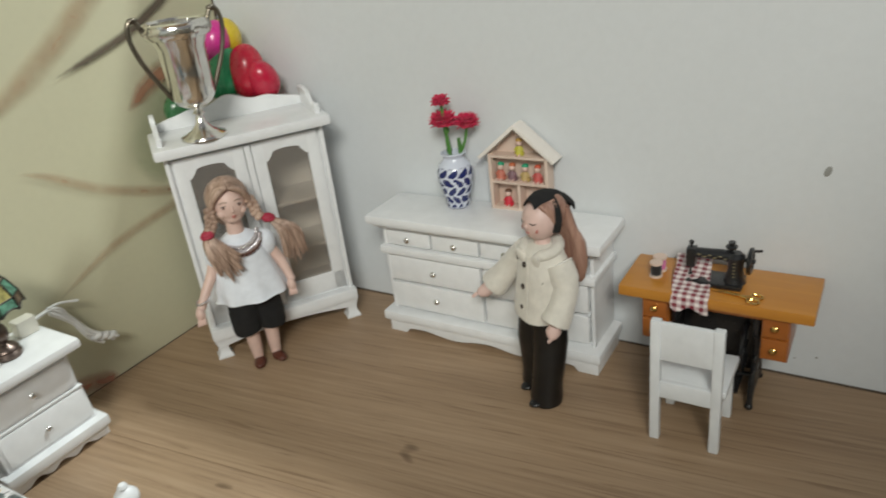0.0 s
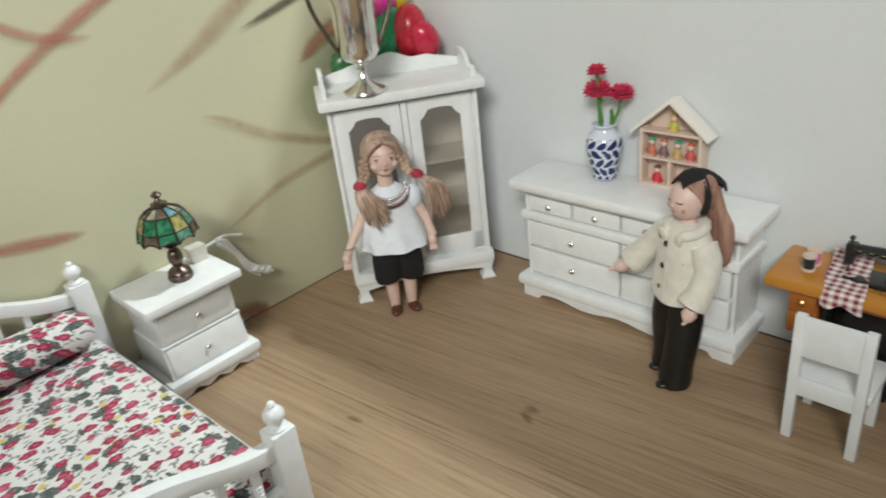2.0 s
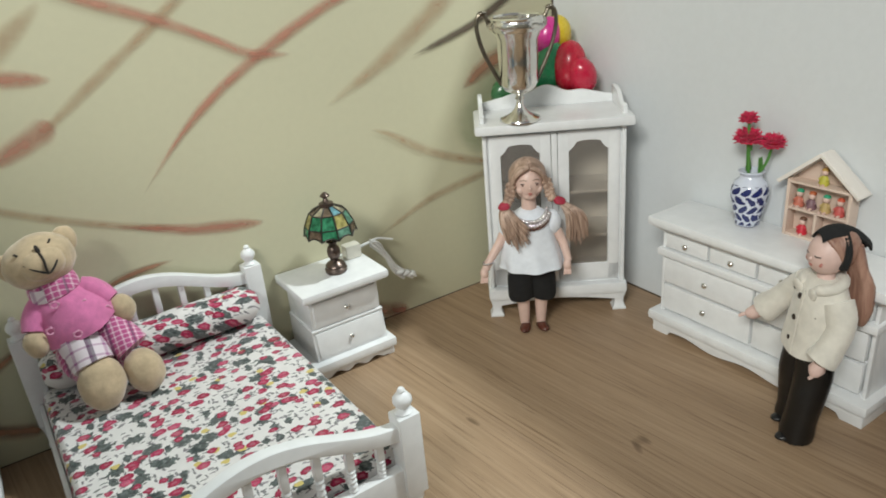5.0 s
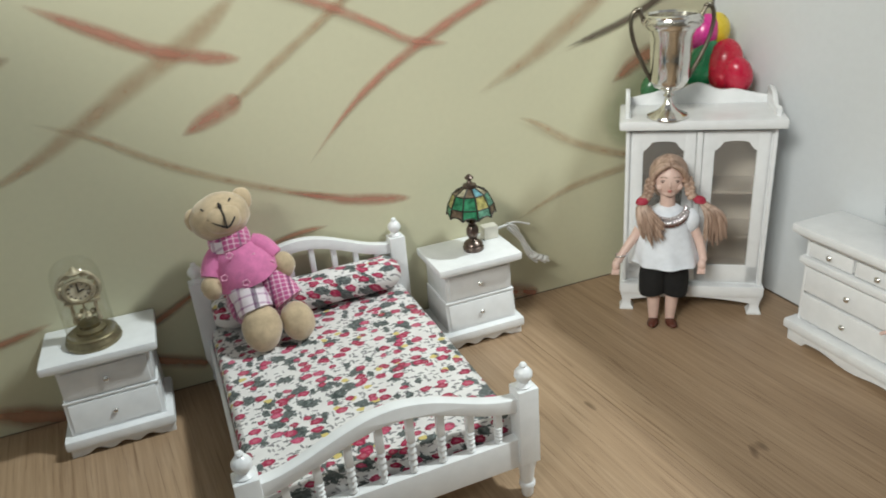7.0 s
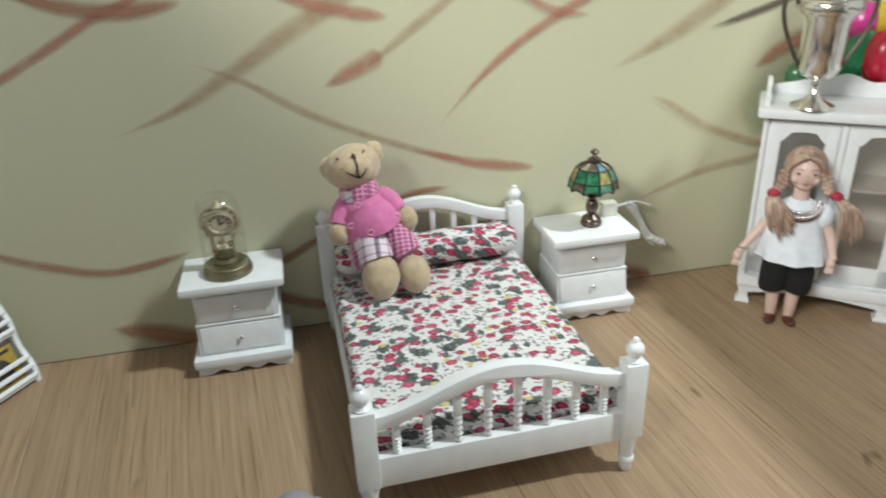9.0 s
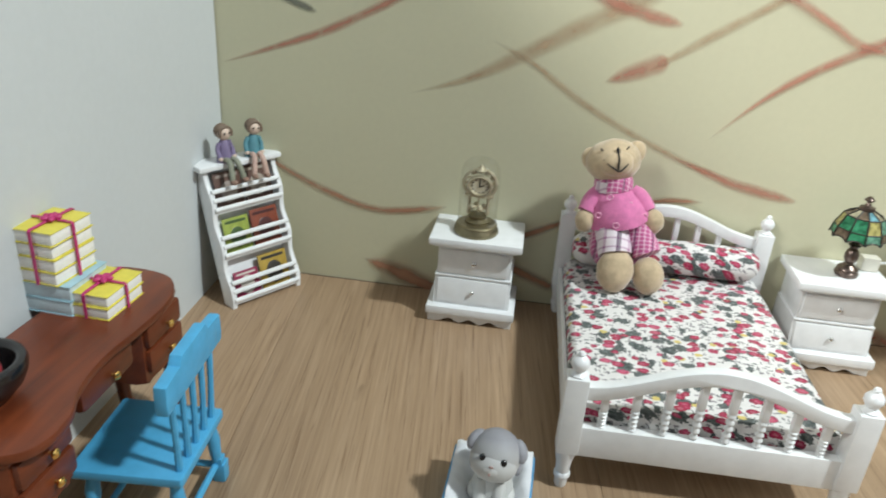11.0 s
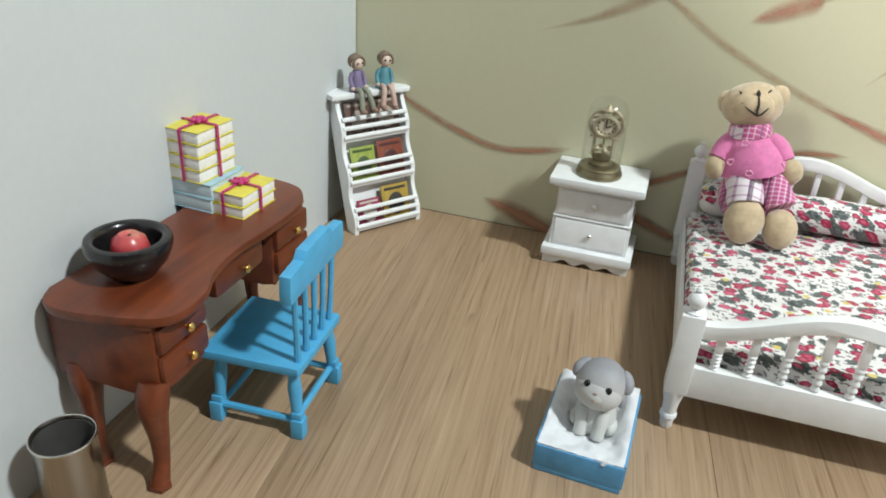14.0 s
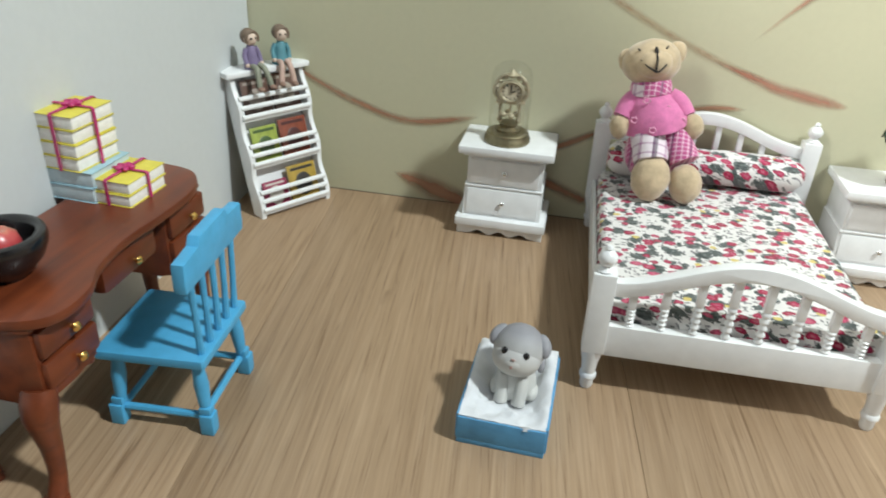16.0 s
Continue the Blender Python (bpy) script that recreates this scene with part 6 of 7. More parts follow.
def build_plug():
    p = thing("lamp_plug", "off-white plug box with white cable at the back of the nightstand", "plug", at(50.4, -1.2, 6.23))
    part("plug_box", Form().box(-0.55, 0.55, -0.4, 0.4, 0, 0.95, 0.1), PLASTIC, p)
    line = curve_points([(0.5, 0, 0.5), (1.5, -0.05, 0.62), (2.2, 0.1, 0.2), (2.6, 0.2, -0.9), (3.1, 0.2, -2.2), (3.8, 0.1, -2.95)], 6)
    part("cable", Form().tube(line, 0.11, 6), CABLE, p)
    for k in range(6):
        o = Vector((0.08 * math.sin(k * 2.2), 0.12 * math.cos(k * 1.7), 0.1 * k - 0.25))
        f = Form().tube([q + o for q in curve_points([(1.5, 0.0, 0.55), (2.5, 0.1, -0.6), (3.3, 0.1, -2.0), (4.5 + 0.2 * math.sin(k), 0.0, -2.9)], 5)], 0.09, 6)
        part("cable_strand", f, CABLE, p)
    part("cable_loop", Form().tube(curve_points([(1.2, 0, 0.62), (2.1, 0.1, 0.66), (3.2, 0.0, 0.3)], 5), 0.085, 6), CABLE, p)
    for k in range(3):
        part("cable_tie", Form().ball((3.55 + 0.4 * k, 0.05, -2.35 - 0.2 * k), 0.34, 0, (1.2, 0.8, 0.7), 10, 6), CABLE, p)


build_plug()


# ---- anniversary clock under its dome ----
def build_clock(m):
    c = thing("dome_clock", "brass anniversary clock under a glass dome on the nightstand", "clock", m)
    part("base", Form().lathe([(1.32, 0), (1.36, 0.08), (1.34, 0.3), (1.25, 0.42), (1.24, 0.6), (1.18, 0.66), (1.0, 0.7)], 36), OLD_BRASS, c)
    part("inner_base", Form().lathe([(0.72, 0.68), (0.72, 0.85), (0.5, 0.98), (0.52, 1.14), (0.6, 1.24), (0.3, 1.3)], 24), OLD_BRASS, c)
    f = Form()
    for s in (-1, 1):
        f.lathe([(0.11, 1.2), (0.14, 1.35), (0.08, 1.5), (0.08, 2.2), (0.13, 2.35), (0.09, 2.5)], 10, 0, put(s * 0.5, 0, 0))
        f.tube(curve_points([(s * 0.5, 0, 2.4), (s * 0.82, 0, 2.9), (s * 0.78, 0, 3.5), (s * 0.45, 0, 3.95), (0, 0, 4.1)], 5), 0.1, 8)
    part("frame", f, PALE_BRASS, c)
    part("bezel", Form().tube([(0.58 * math.cos(a), -0.12, 3.05 + 0.58 * math.sin(a)) for a in [2 * math.pi * k / 28 for k in range(28)]], 0.12, 8, close=True), PALE_BRASS, c)
    dial = part("dial", Form().lathe([(0.5, 0), (0.5, 0.12)], 28, 0, put(0, -0.02, 3.05, 90, 0, 0)), plain("cream_dial", (0.66, 0.60, 0.46), 0.5), c, "cream dial with black hands")
    hands_form = Form().tube([(0, -0.18, 3.0), (0.0, -0.18, 3.42)], 0.035, 6).tube([(0, -0.18, 3.05), (0.24, -0.18, 3.13)], 0.04, 6)
    for k in range(12):
        a = 2 * math.pi * k / 12
        hands_form.box(-0.025, 0.025, -0.165, -0.145, 0.36, 0.46, 0, 0, put(0, 0, 3.05, 0, 0, 0) @ Matrix.Rotation(a, 4, "Y"))
    part("pointer", hands_form, THREAD, dial)
    f = Form()
    for k in range(4):
        a = math.pi / 2 * k + 0.4
        f.ball((0.33 * math.cos(a), 0.33 * math.sin(a), 1.65), 0.17, 0, (1, 1, 1), 12, 8)
        f.tube([(0, 0, 1.7), (0.33 * math.cos(a), 0.33 * math.sin(a), 1.65)], 0.05, 6)
    f.tube([(0, 0, 1.65), (0, 0, 2.6)], 0.05, 6)
    part("pendulum", f, PALE_BRASS, c)
    f = Form()
    for k in range(11):
        a = math.pi * (k / 10 * 1.5 - 0.25)
        f.ball((0.8 * math.cos(a), 0.02, 3.1 + 0.84 * math.sin(a)), 0.15, 0, (1.2, 0.7, 0.9), 8, 6)
    f.lathe([(0.24, 3.95), (0.34, 4.05), (0.14, 4.2), (0.08, 4.36)], 12).box(-0.75, 0.75, -0.14, 0.14, 2.3, 2.46, 0.04)
    part("scrollwork", f, PALE_BRASS, c, "pale brass scroll ornament round the dial")
    dome = [(1.17, 0.62), (1.17, 3.9), (1.13, 4.3), (0.98, 4.7), (0.7, 4.97), (0.35, 5.1), (0.01, 5.14)]
    for piece in c.children:
        if piece.name.split(".")[0] in ("frame", "bezel", "dial", "scrollwork", "pendulum"):
            piece.scale = (1.12, 1.12, 1.06)
    d = part("dome", Form().lathe(dome, 32), GLASS, c, "clear glass dome")
    d.visible_shadow = False


build_clock(at(24.5, -2.7, 6.32) @ Matrix.Diagonal((1.12, 1.12, 1.02, 1)))


# ---- vase and figure house on the dresser ----
def make_delft():
    n = Nodes("blue_white_porcelain")
    sep = n.t.nodes.new("ShaderNodeSeparateXYZ")
    n.link(n.where((100, 100, 100)), sep.inputs[0])
    z = sep.outputs[2]
    wob = n.noise(n.where(), 260, 2)
    u = n.math("MULTIPLY", n.math("ARCTAN2", sep.outputs[1], sep.outputs[0]), 10 / (2 * math.pi))
    v = n.math("ADD", n.math("MULTIPLY", z, 1.85), n.math("MULTIPLY", wob, 0.5))
    row = n.math("FLOOR", v)
    slant = n.math("SUBTRACT", n.math("MULTIPLY", n.math("FRACT", n.math("MULTIPLY", row, 0.5)), 2.4), 0.6)
    cv = n.math("SUBTRACT", n.math("FRACT", v), 0.5)
    cu = n.math("ADD", u, n.math("ADD", n.math("MULTIPLY", row, 0.37), n.math("ADD", n.math("MULTIPLY", cv, slant), n.math("MULTIPLY", wob, 0.7))))
    cu = n.math("SUBTRACT", n.math("FRACT", n.math("ADD", cu, 20.0)), 0.5)
    wide = n.math("DIVIDE", cu, n.math("SUBTRACT", 0.36, n.math("MULTIPLY", cv, 0.36)))
    tall = n.math("DIVIDE", cv, 0.48)
    leaf = n.math("LESS_THAN", n.math("ADD", n.math("MULTIPLY", wide, wide), n.math("MULTIPLY", tall, tall)), 1.0)
    zone = n.math("MULTIPLY", n.math("GREATER_THAN", z, 0.12), n.math("LESS_THAN", z, 2.6))
    line = n.math("MULTIPLY", n.math("GREATER_THAN", z, 0.0), n.math("LESS_THAN", z, 0.06))
    fac = n.math("MAXIMUM", n.math("MULTIPLY", leaf, zone), line)
    n.colour(n.mix(fac, (0.62, 0.66, 0.76), (0.014, 0.022, 0.12)))
    n.rough(0.15).set(Coat_Weight=0.4)
    return n.mat


PETAL = cloth("red_petal", (0.57, 0.016, 0.075), 0.25, 0.1, 0.3, 300)
STEM = plain("green_stem", (0.09, 0.26, 0.05), 0.55, 0.25, 200)


def build_vase(m):
    v = thing("flower_vase", "blue and white porcelain vase on the chest of drawers", "vase", m)
    prof = [(0.62, 0), (0.68, 0.06), (0.75, 0.5), (0.92, 1.2), (1.05, 1.8), (1.05, 2.3), (0.9, 2.68), (0.64, 2.9), (0.58, 3.08), (0.66, 3.24), (0.74, 3.3), (0.72, 3.36), (0.6, 3.36), (0.5, 2.9), (0.8, 2.4), (0.3, 0.3)]
    part("vessel", Form().lathe(prof, 36), make_delft(), v)
    return v


VASE = at(68.5, -18.22, 8.2)
build_vase(VASE)


def build_carnation(x, y, top, size, lean):
    fl = thing("carnation", "red artificial carnation on a green stem in the vase", "flower", VASE, "carnations in the vase")
    tip = (x, y, top)
    part("stem", Form().tube(curve_points([(0.05 * lean, 0, 0.9), (x * 0.35, y * 0.35, 2.9), (x * 0.8, y * 0.8, top - 1.0), tip], 5), 0.085, 7), STEM, fl)
    f = Form().ball((x, y, top + 0.05), 0.3 * size, 0, (1, 1, 1.2), 10, 7)
    rnd = random.Random(int(top * 100))
    for tilt, count, reach in ((12, 6, 0.62), (38, 9, 0.68), (64, 11, 0.66), (88, 11, 0.6)):
        for k in range(count):
            a = 360 * (k + rnd.random() * 0.7) / count
            t = put(x, y, top - 0.05, 0, 0, a) @ put(0, 0, 0, 0, tilt + rnd.uniform(-9, 9), 0)
            w = 0.23 * size
            rows = []
            for i in range(4):
                s = i / 3
                rows.append([(0.07 * math.sin(j * 2.4 + i + k) * s, (j - 2) * w * (0.3 + 0.7 * s), reach * size * s + 0.07 * size * math.cos(j * 3.1) * s) for j in range(5)])
            f.sheet(rows, 0, 0.03, t)
    part("blossom", f, PETAL, fl)
    f = Form()
    for s in (-1, 1):
        f.sheet([[(x * 0.5 + s * w * 1.0, y * 0.5 + 0.05 * k, top - 1.9 + 0.5 * k + 0.4 * abs(w)) for w in (0.0, 0.13, 0.24 - 0.05 * k)] for k in range(3)], 0, 0.03)
    part("leaf", f, STEM, fl)


build_carnation(-0.25, 0.3, 6.35, 0.7, 1)
build_carnation(-0.1, 0.35, 5.15, 1.05, 0)
build_carnation(0.25, -0.98, 5.05, 0.93, -1)


def build_house(m):
    """Open-fronted display house; back at y = 0, facing -y."""
    h = thing("display_house", "pale wooden toy house shelf with white roof on the dresser", "toy house", m)
    hw, eave, peak, d = 2.0, 3.7, 5.4, 1.0
    part("back_board", Form().slab([(-hw, 0), (hw, 0), (hw, eave), (0, peak), (-hw, eave)], 0.0, 0.12, 0, put(0, 0, 0, 90, 0, 0), 0.02), PALE_WOOD, h)
    for x in (-hw + 0.08, hw - 0.08):
        part("side_board", Form().box(x - 0.1, x + 0.1, -d, -0.1, 0, eave, 0.03), PALE_WOOD, h)
    for z in (0.08, 1.85, 3.55):
        part("shelf_board", Form().box(-hw + 0.15, hw - 0.15, -d, -0.1, z - 0.08, z + 0.08, 0.03), PALE_WOOD, h)
    part("divider", Form().box(-0.08, 0.08, -d, -0.1, 0.15, 1.78, 0.02), PALE_WOOD, h)
    for s in (-1, 1):
        a = math.degrees(math.atan2(peak - eave, hw))
        part("roof_board", Form().box(-0.12, 3.25, -d - 0.25, 0.0, 0.0, 0.24, 0.05, 0, put(0, 0, peak + 0.05, 0, a if s > 0 else 180 - a, 0) if s > 0 else Matrix.Diagonal((-1, 1, 1, 1)) @ put(0, 0, peak + 0.05, 0, a, 0)), CREAM_WOOD, h, "whitewashed roof board")
    return h


HOUSE = at(69.55, -22.2, 8.2, -90) @ Matrix.Scale(0.9, 4)
build_house(HOUSE)


def build_mini(x, z, dress, cap, label, scale=1.0):
    f = Form()
    f.lathe([(0.36, 0), (0.38, 0.15), (0.26, 0.5), (0.14, 0.72)], 14)
    f.ball((0, 0, 0.95), 0.25, 1, (1, 1, 1.05), 14, 9)
    f.ball((0, 0.05, 1.12), 0.25, 2, (1.05, 1, 0.75), 14, 9)
    for s in (-1, 1):
        f.tube([(s * 0.18, 0, 0.62), (s * 0.36, -0.12, 0.38)], 0.08, 6, 0)
        f.tube([(s * 0.14, -0.3, 0.08), (s * 0.16, -0.52, 0.06)], 0.1, 6, 1)
    mats = [plain("mini_dress", dress, 0.5), SKIN, plain("mini_hair", cap, 0.5)]
    thing("mini_figure", label, "figurine", HOUSE @ Matrix.Translation((x * CM, -0.6 * CM, z * CM)) @ Matrix.Scale(scale * 0.86, 4), "tiny figures in the toy house", f.done("mini_figure", mats, 60))


GREEN_CAP, BROWN_HAIR = (0.03, 0.33, 0.18), (0.13, 0.06, 0.035)
build_mini(-1.35, 1.95, (0.50, 0.15, 0.10), GREEN_CAP, "tiny figure in orange-red with green hat")
build_mini(-0.55, 1.95, (0.20, 0.11, 0.13), (0.48, 0.13, 0.05), "tiny figure in dark purple with red hair")
build_mini(0.35, 1.95, (0.46, 0.33, 0.13), GREEN_CAP, "tiny figure in yellow with green hat")
build_mini(1.2, 1.95, (0.50, 0.09, 0.08), (0.55, 0.10, 0.05), "tiny figure in bright red")
build_mini(-0.95, 0.17, (0.55, 0.02, 0.04), BROWN_HAIR, "tiny brown-haired figure in red dress")
build_mini(0.95, 0.17, (0.55, 0.08, 0.08), BROWN_HAIR, "tiny figure in red dress on the lower shelf")
build_mini(0.05, 3.64, (0.50, 0.46, 0.06), (0.50, 0.30, 0.08), "tiny figure in yellow-green under the roof", 0.95)


# ---- on the sewing table (local x along the table, facing -y) ----
def build_machine(m):
    s = thing("sewing_machine", "black enamelled hand sewing machine on the orange table", "sewing machine", m)
    part("bed_plate", Form().box(-1.5, 1.5, -0.75, 0.75, 0, 0.28, 0.08), BLACK_IRON, s)
    f = Form().lathe([(0.62, 0.2), (0.5, 0.5), (0.42, 1.0), (0.46, 1.5), (0.5, 1.75), (0.3, 1.95)], 16, 0, put(1.0, 0, 0))
    f.tube(curve_points([(1.0, 0, 1.6), (0.4, 0, 1.72), (-0.5, 0, 1.68), (-1.3, 0, 1.66)], 4), [0.36] * 4 + [0.3] * 4 + [0.3] * 5, 14)
    f.box(-1.62, -1.1, -0.3, 0.3, 0.85, 1.98, 0.1)
    part("arm", f, BLACK_IRON, s, "curved black arm with faint gold transfer")
    part("needle_bar", Form().tube([(-1.38, -0.05, 0.32), (-1.38, -0.05, 2.25)], 0.06, 8).ball((-1.38, -0.05, 2.28), 0.14, 0).box(-1.5, -1.26, -0.15, 0.05, 0.3, 0.4, 0.02), BLACK_IRON, s)
    part("spool_pin", Form().tube([(0.75, 0, 1.9), (0.75, 0, 2.45)], 0.09, 8).lathe([(0.3, 2.2), (0.32, 2.3), (0.16, 2.35), (0.2, 2.55)], 12, 0, put(0.75, 0, 0)), BLACK_IRON, s)
    w = Form().tube([(1.75, 0.62 * math.cos(a), 1.55 + 0.62 * math.sin(a)) for a in [2 * math.pi * k / 24 for k in range(24)]], 0.13, 8, close=True)
    for k in range(4):
        a = math.pi / 2 * k + 0.5
        w.tube([(1.75, 0, 1.55), (1.75, 0.58 * math.cos(a), 1.55 + 0.58 * math.sin(a))], 0.07, 6)
    w.tube([(1.3, 0, 1.55), (2.0, 0, 1.55)], 0.12, 8).tube([(1.85, 0.5, 1.9), (2.25, 0.5, 1.95)], 0.08, 8)
    part("hand_wheel", w, BLACK_IRON, s)
    g = Form()
    for k in range(7):
        g.ball((-0.9 + 0.28 * k, -0.33, 1.68 + 0.06 * (-1) ** k), 0.06, 0, (2.0, 0.3, 0.8), 8, 5)
    for k in range(5):
        g.ball((1.0, -0.47, 0.7 + 0.2 * k), 0.06, 0, (1.5, 0.3, 0.8), 8, 5)
    part("transfer", g, OLD_BRASS, s, "worn gold ornament")


build_machine(SEW @ Matrix.Translation((-0.08 * CM, -2.0 * CM, 6.12 * CM)) @ Matrix.Diagonal((0.88, 0.95, 0.9, 1)))


def build_cloth():
    f = Form()
    rows = []
    path = [(-0.7, 0.62), (-1.2, 0.46), (-1.7, 0.3), (-2.3, 0.24), (-2.9, 0.1), (-3.45, 0.04), (-3.76, 0.05), (-3.9, -0.12), (-3.96, -0.4), (-3.98, -0.72)]
    for i, (y, z) in enumerate(path):
        row = []
        for j in range(9):
            x = -2.3 + 0.09 * min(i, 6) + 1.75 * j / 8 + 0.04 * math.sin(i * 1.3 + j)
            drop = 0.18 * math.sin(j * 1.1) * max(0, i - 7) / 2
            row.append((x, y - 0.05 * math.sin(j * 1.7) * max(0, i - 6) / 2, z + 0.05 * math.sin(j * 1.4 + i * 0.7) * (i < 6) - drop + 0.03))
        rows.append(row)
    f.sheet(rows, 0, 0.04)
    thing("gingham_cloth", "red and white gingham cloth under the sewing machine needle", "cloth", SEW @ Matrix.Translation((0, 0, 6.12 * CM)), mesh=f.done("gingham_cloth", GINGHAM, 70))


build_cloth()


def build_spool(x, y, z, c, r, label):
    s = thing("thread_spool", label, "spool", SEW @ Matrix.Translation((x * CM, y * CM, (6.12 + z) * CM)), "thread spools on the sewing table")
    part("reel", Form().lathe([(r, 0), (r, 0.1), (r * 0.4, 0.12), (r * 0.4, 0.68), (r, 0.7), (r, 0.8)], 16), PALE_WOOD, s)
    part("thread", Form().lathe([(r * 0.8, 0.12), (r * 0.88, 0.4), (r * 0.8, 0.68)], 16), cloth("thread_wound", c, 0.2), s, "wound thread")


build_spool(-2.95, -2.3, 0, (0.012, 0.012, 0.014), 0.33, "black thread spool on the sewing table")
build_spool(-2.95, -1.6, 0, (0.62, 0.16, 0.36), 0.36, "pink thread spool on the sewing table")


def build_scissors(m):
    s = thing("scissors", "small gilt scissors lying on the sewing table", "scissors", m)
    f = Form()
    for k in (-1, 1):
        f.tube([(0.0, 0, 0.06), (-1.3, k * 0.12, 0.05)], [0.08, 0.02], 6)
        f.tube([(0, 0, 0.06), (0.45, -k * 0.14, 0.06)], 0.06, 6)
        f.tube([(0.72 + 0.28 * math.cos(a), -k * 0.26 + 0.2 * math.sin(a), 0.07) for a in [2 * math.pi * i / 14 for i in range(14)]], 0.06, 6, close=True)
    part("blades", f, BRASS, s)


build_scissors(SEW @ Matrix.Translation((1.25 * CM, -3.15 * CM, 6.13 * CM)) @ pose(0, 0, 0, 0, 0, -10))


# ---- on and beside the writing desk ----
def build_bowl(m):
    prof = [(1.05, 0), (1.1, 0.12), (1.3, 0.3), (1.8, 0.85), (2.05, 1.4), (2.1, 1.75), (2.02, 1.98), (1.85, 2.04), (1.62, 1.98), (1.52, 1.8), (1.45, 1.3), (1.2, 0.75), (0.6, 0.45), (0.02, 0.4)]
    thing("fruit_bowl", "glossy black round bowl holding an apple on the desk", "bowl", m, mesh=Form().lathe(prof, 40).done("fruit_bowl", BLACK_GLAZE, 50))


build_bowl(DESK @ at(7.25, -26.9, 9.09) @ Matrix.Diagonal((0.87, 0.87, 0.92, 1)))


def build_apple(m):
    n = Nodes("red_yellow_apple")
    sep = n.t.nodes.new("ShaderNodeSeparateXYZ")
    n.link(n.where((100, 100, 100)), sep.inputs[0])
    blush = n.math("ADD", n.math("ADD", n.math("MULTIPLY", sep.outputs[2], 0.30), n.math("MULTIPLY", sep.outputs[1], 0.14)), n.math("MULTIPLY", n.noise(n.where((1, 1, 0.4)), 120, 4), 0.5))
    n.colour(n.ramp(blush, (0.42, (0.40, 0.03, 0.045)), (0.62, (0.50, 0.09, 0.085)), (0.78, (0.66, 0.44, 0.27))))
    n.rough(0.3)
    a = thing("apple", "small red and yellow apple in the black bowl", "apple", m)
    prof = [(0.02, 0.12), (0.2, 0.0), (0.45, 0.08), (0.66, 0.4), (0.7, 0.75), (0.6, 1.1), (0.35, 1.3), (0.16, 1.28), (0.02, 1.16)]
    part("flesh", Form().lathe(prof, 26), n.mat, a)
    part("stalk", Form().tube([(0, 0, 1.12), (0.03, 0.02, 1.27)], 0.05, 6), SHOE_BROWN, a)


build_apple(DESK @ at(7.35, -26.95, 9.6) @ Matrix.Scale(1.15, 4))


def build_can(m):
    prof = [(1.1, 0.08), (1.14, 0.12), (1.15, 3.95), (1.18, 4.02), (1.15, 4.06), (1.1, 3.98), (1.06, 0.25), (0.02, 0.2)]
    c = thing("steel_bin", "plain brushed steel bin beside the writing desk", "bin", m)
    part("bucket", Form().lathe(prof, 40), STEEL, c, "", 50)
    # dark lining that carries the shade of the hollow in its colour
    part("inside", Form().lathe([(0.02, 0.28), (1.03, 0.3), (1.07, 3.88), (1.085, 3.88), (1.05, 0.26), (0.02, 0.24)], 40), SHADED_STEEL, c, "steel inside, coloured dark for the shade in the bin", 50)
    part("rim", Form().tube([(1.16 * math.cos(a), 1.16 * math.sin(a), 4.04) for a in [2 * math.pi * k / 40 for k in range(40)]], 0.045, 8, close=True), KNOB, c, "bright rolled rim")
    part("foot_ring", Form().lathe([(1.12, 0), (1.2, 0.02), (1.2, 0.12), (1.12, 0.14)], 40), BLACK_IRON, c, "black plastic foot ring")


build_can(at(8.95, -33.5))
YELLOW_COVER = plain("yellow_cover", (0.68, 0.59, 0.08), 0.5, 0.1)
PAGES = plain("white_page_block", (0.84, 0.82, 0.77), 0.7, 0.08, 300, 0.4)
PALE_BLUE = plain("pale_blue_cover", (0.34, 0.52, 0.60), 0.5, 0.08)
BLUE_PAGES = plain("pale_blue_page_block", (0.50, 0.60, 0.64), 0.7, 0.08, 300, 0.4)
PINK_RIBBON = plain("pink_ribbon", (0.46, 0.03, 0.15), 0.45, 0.1)


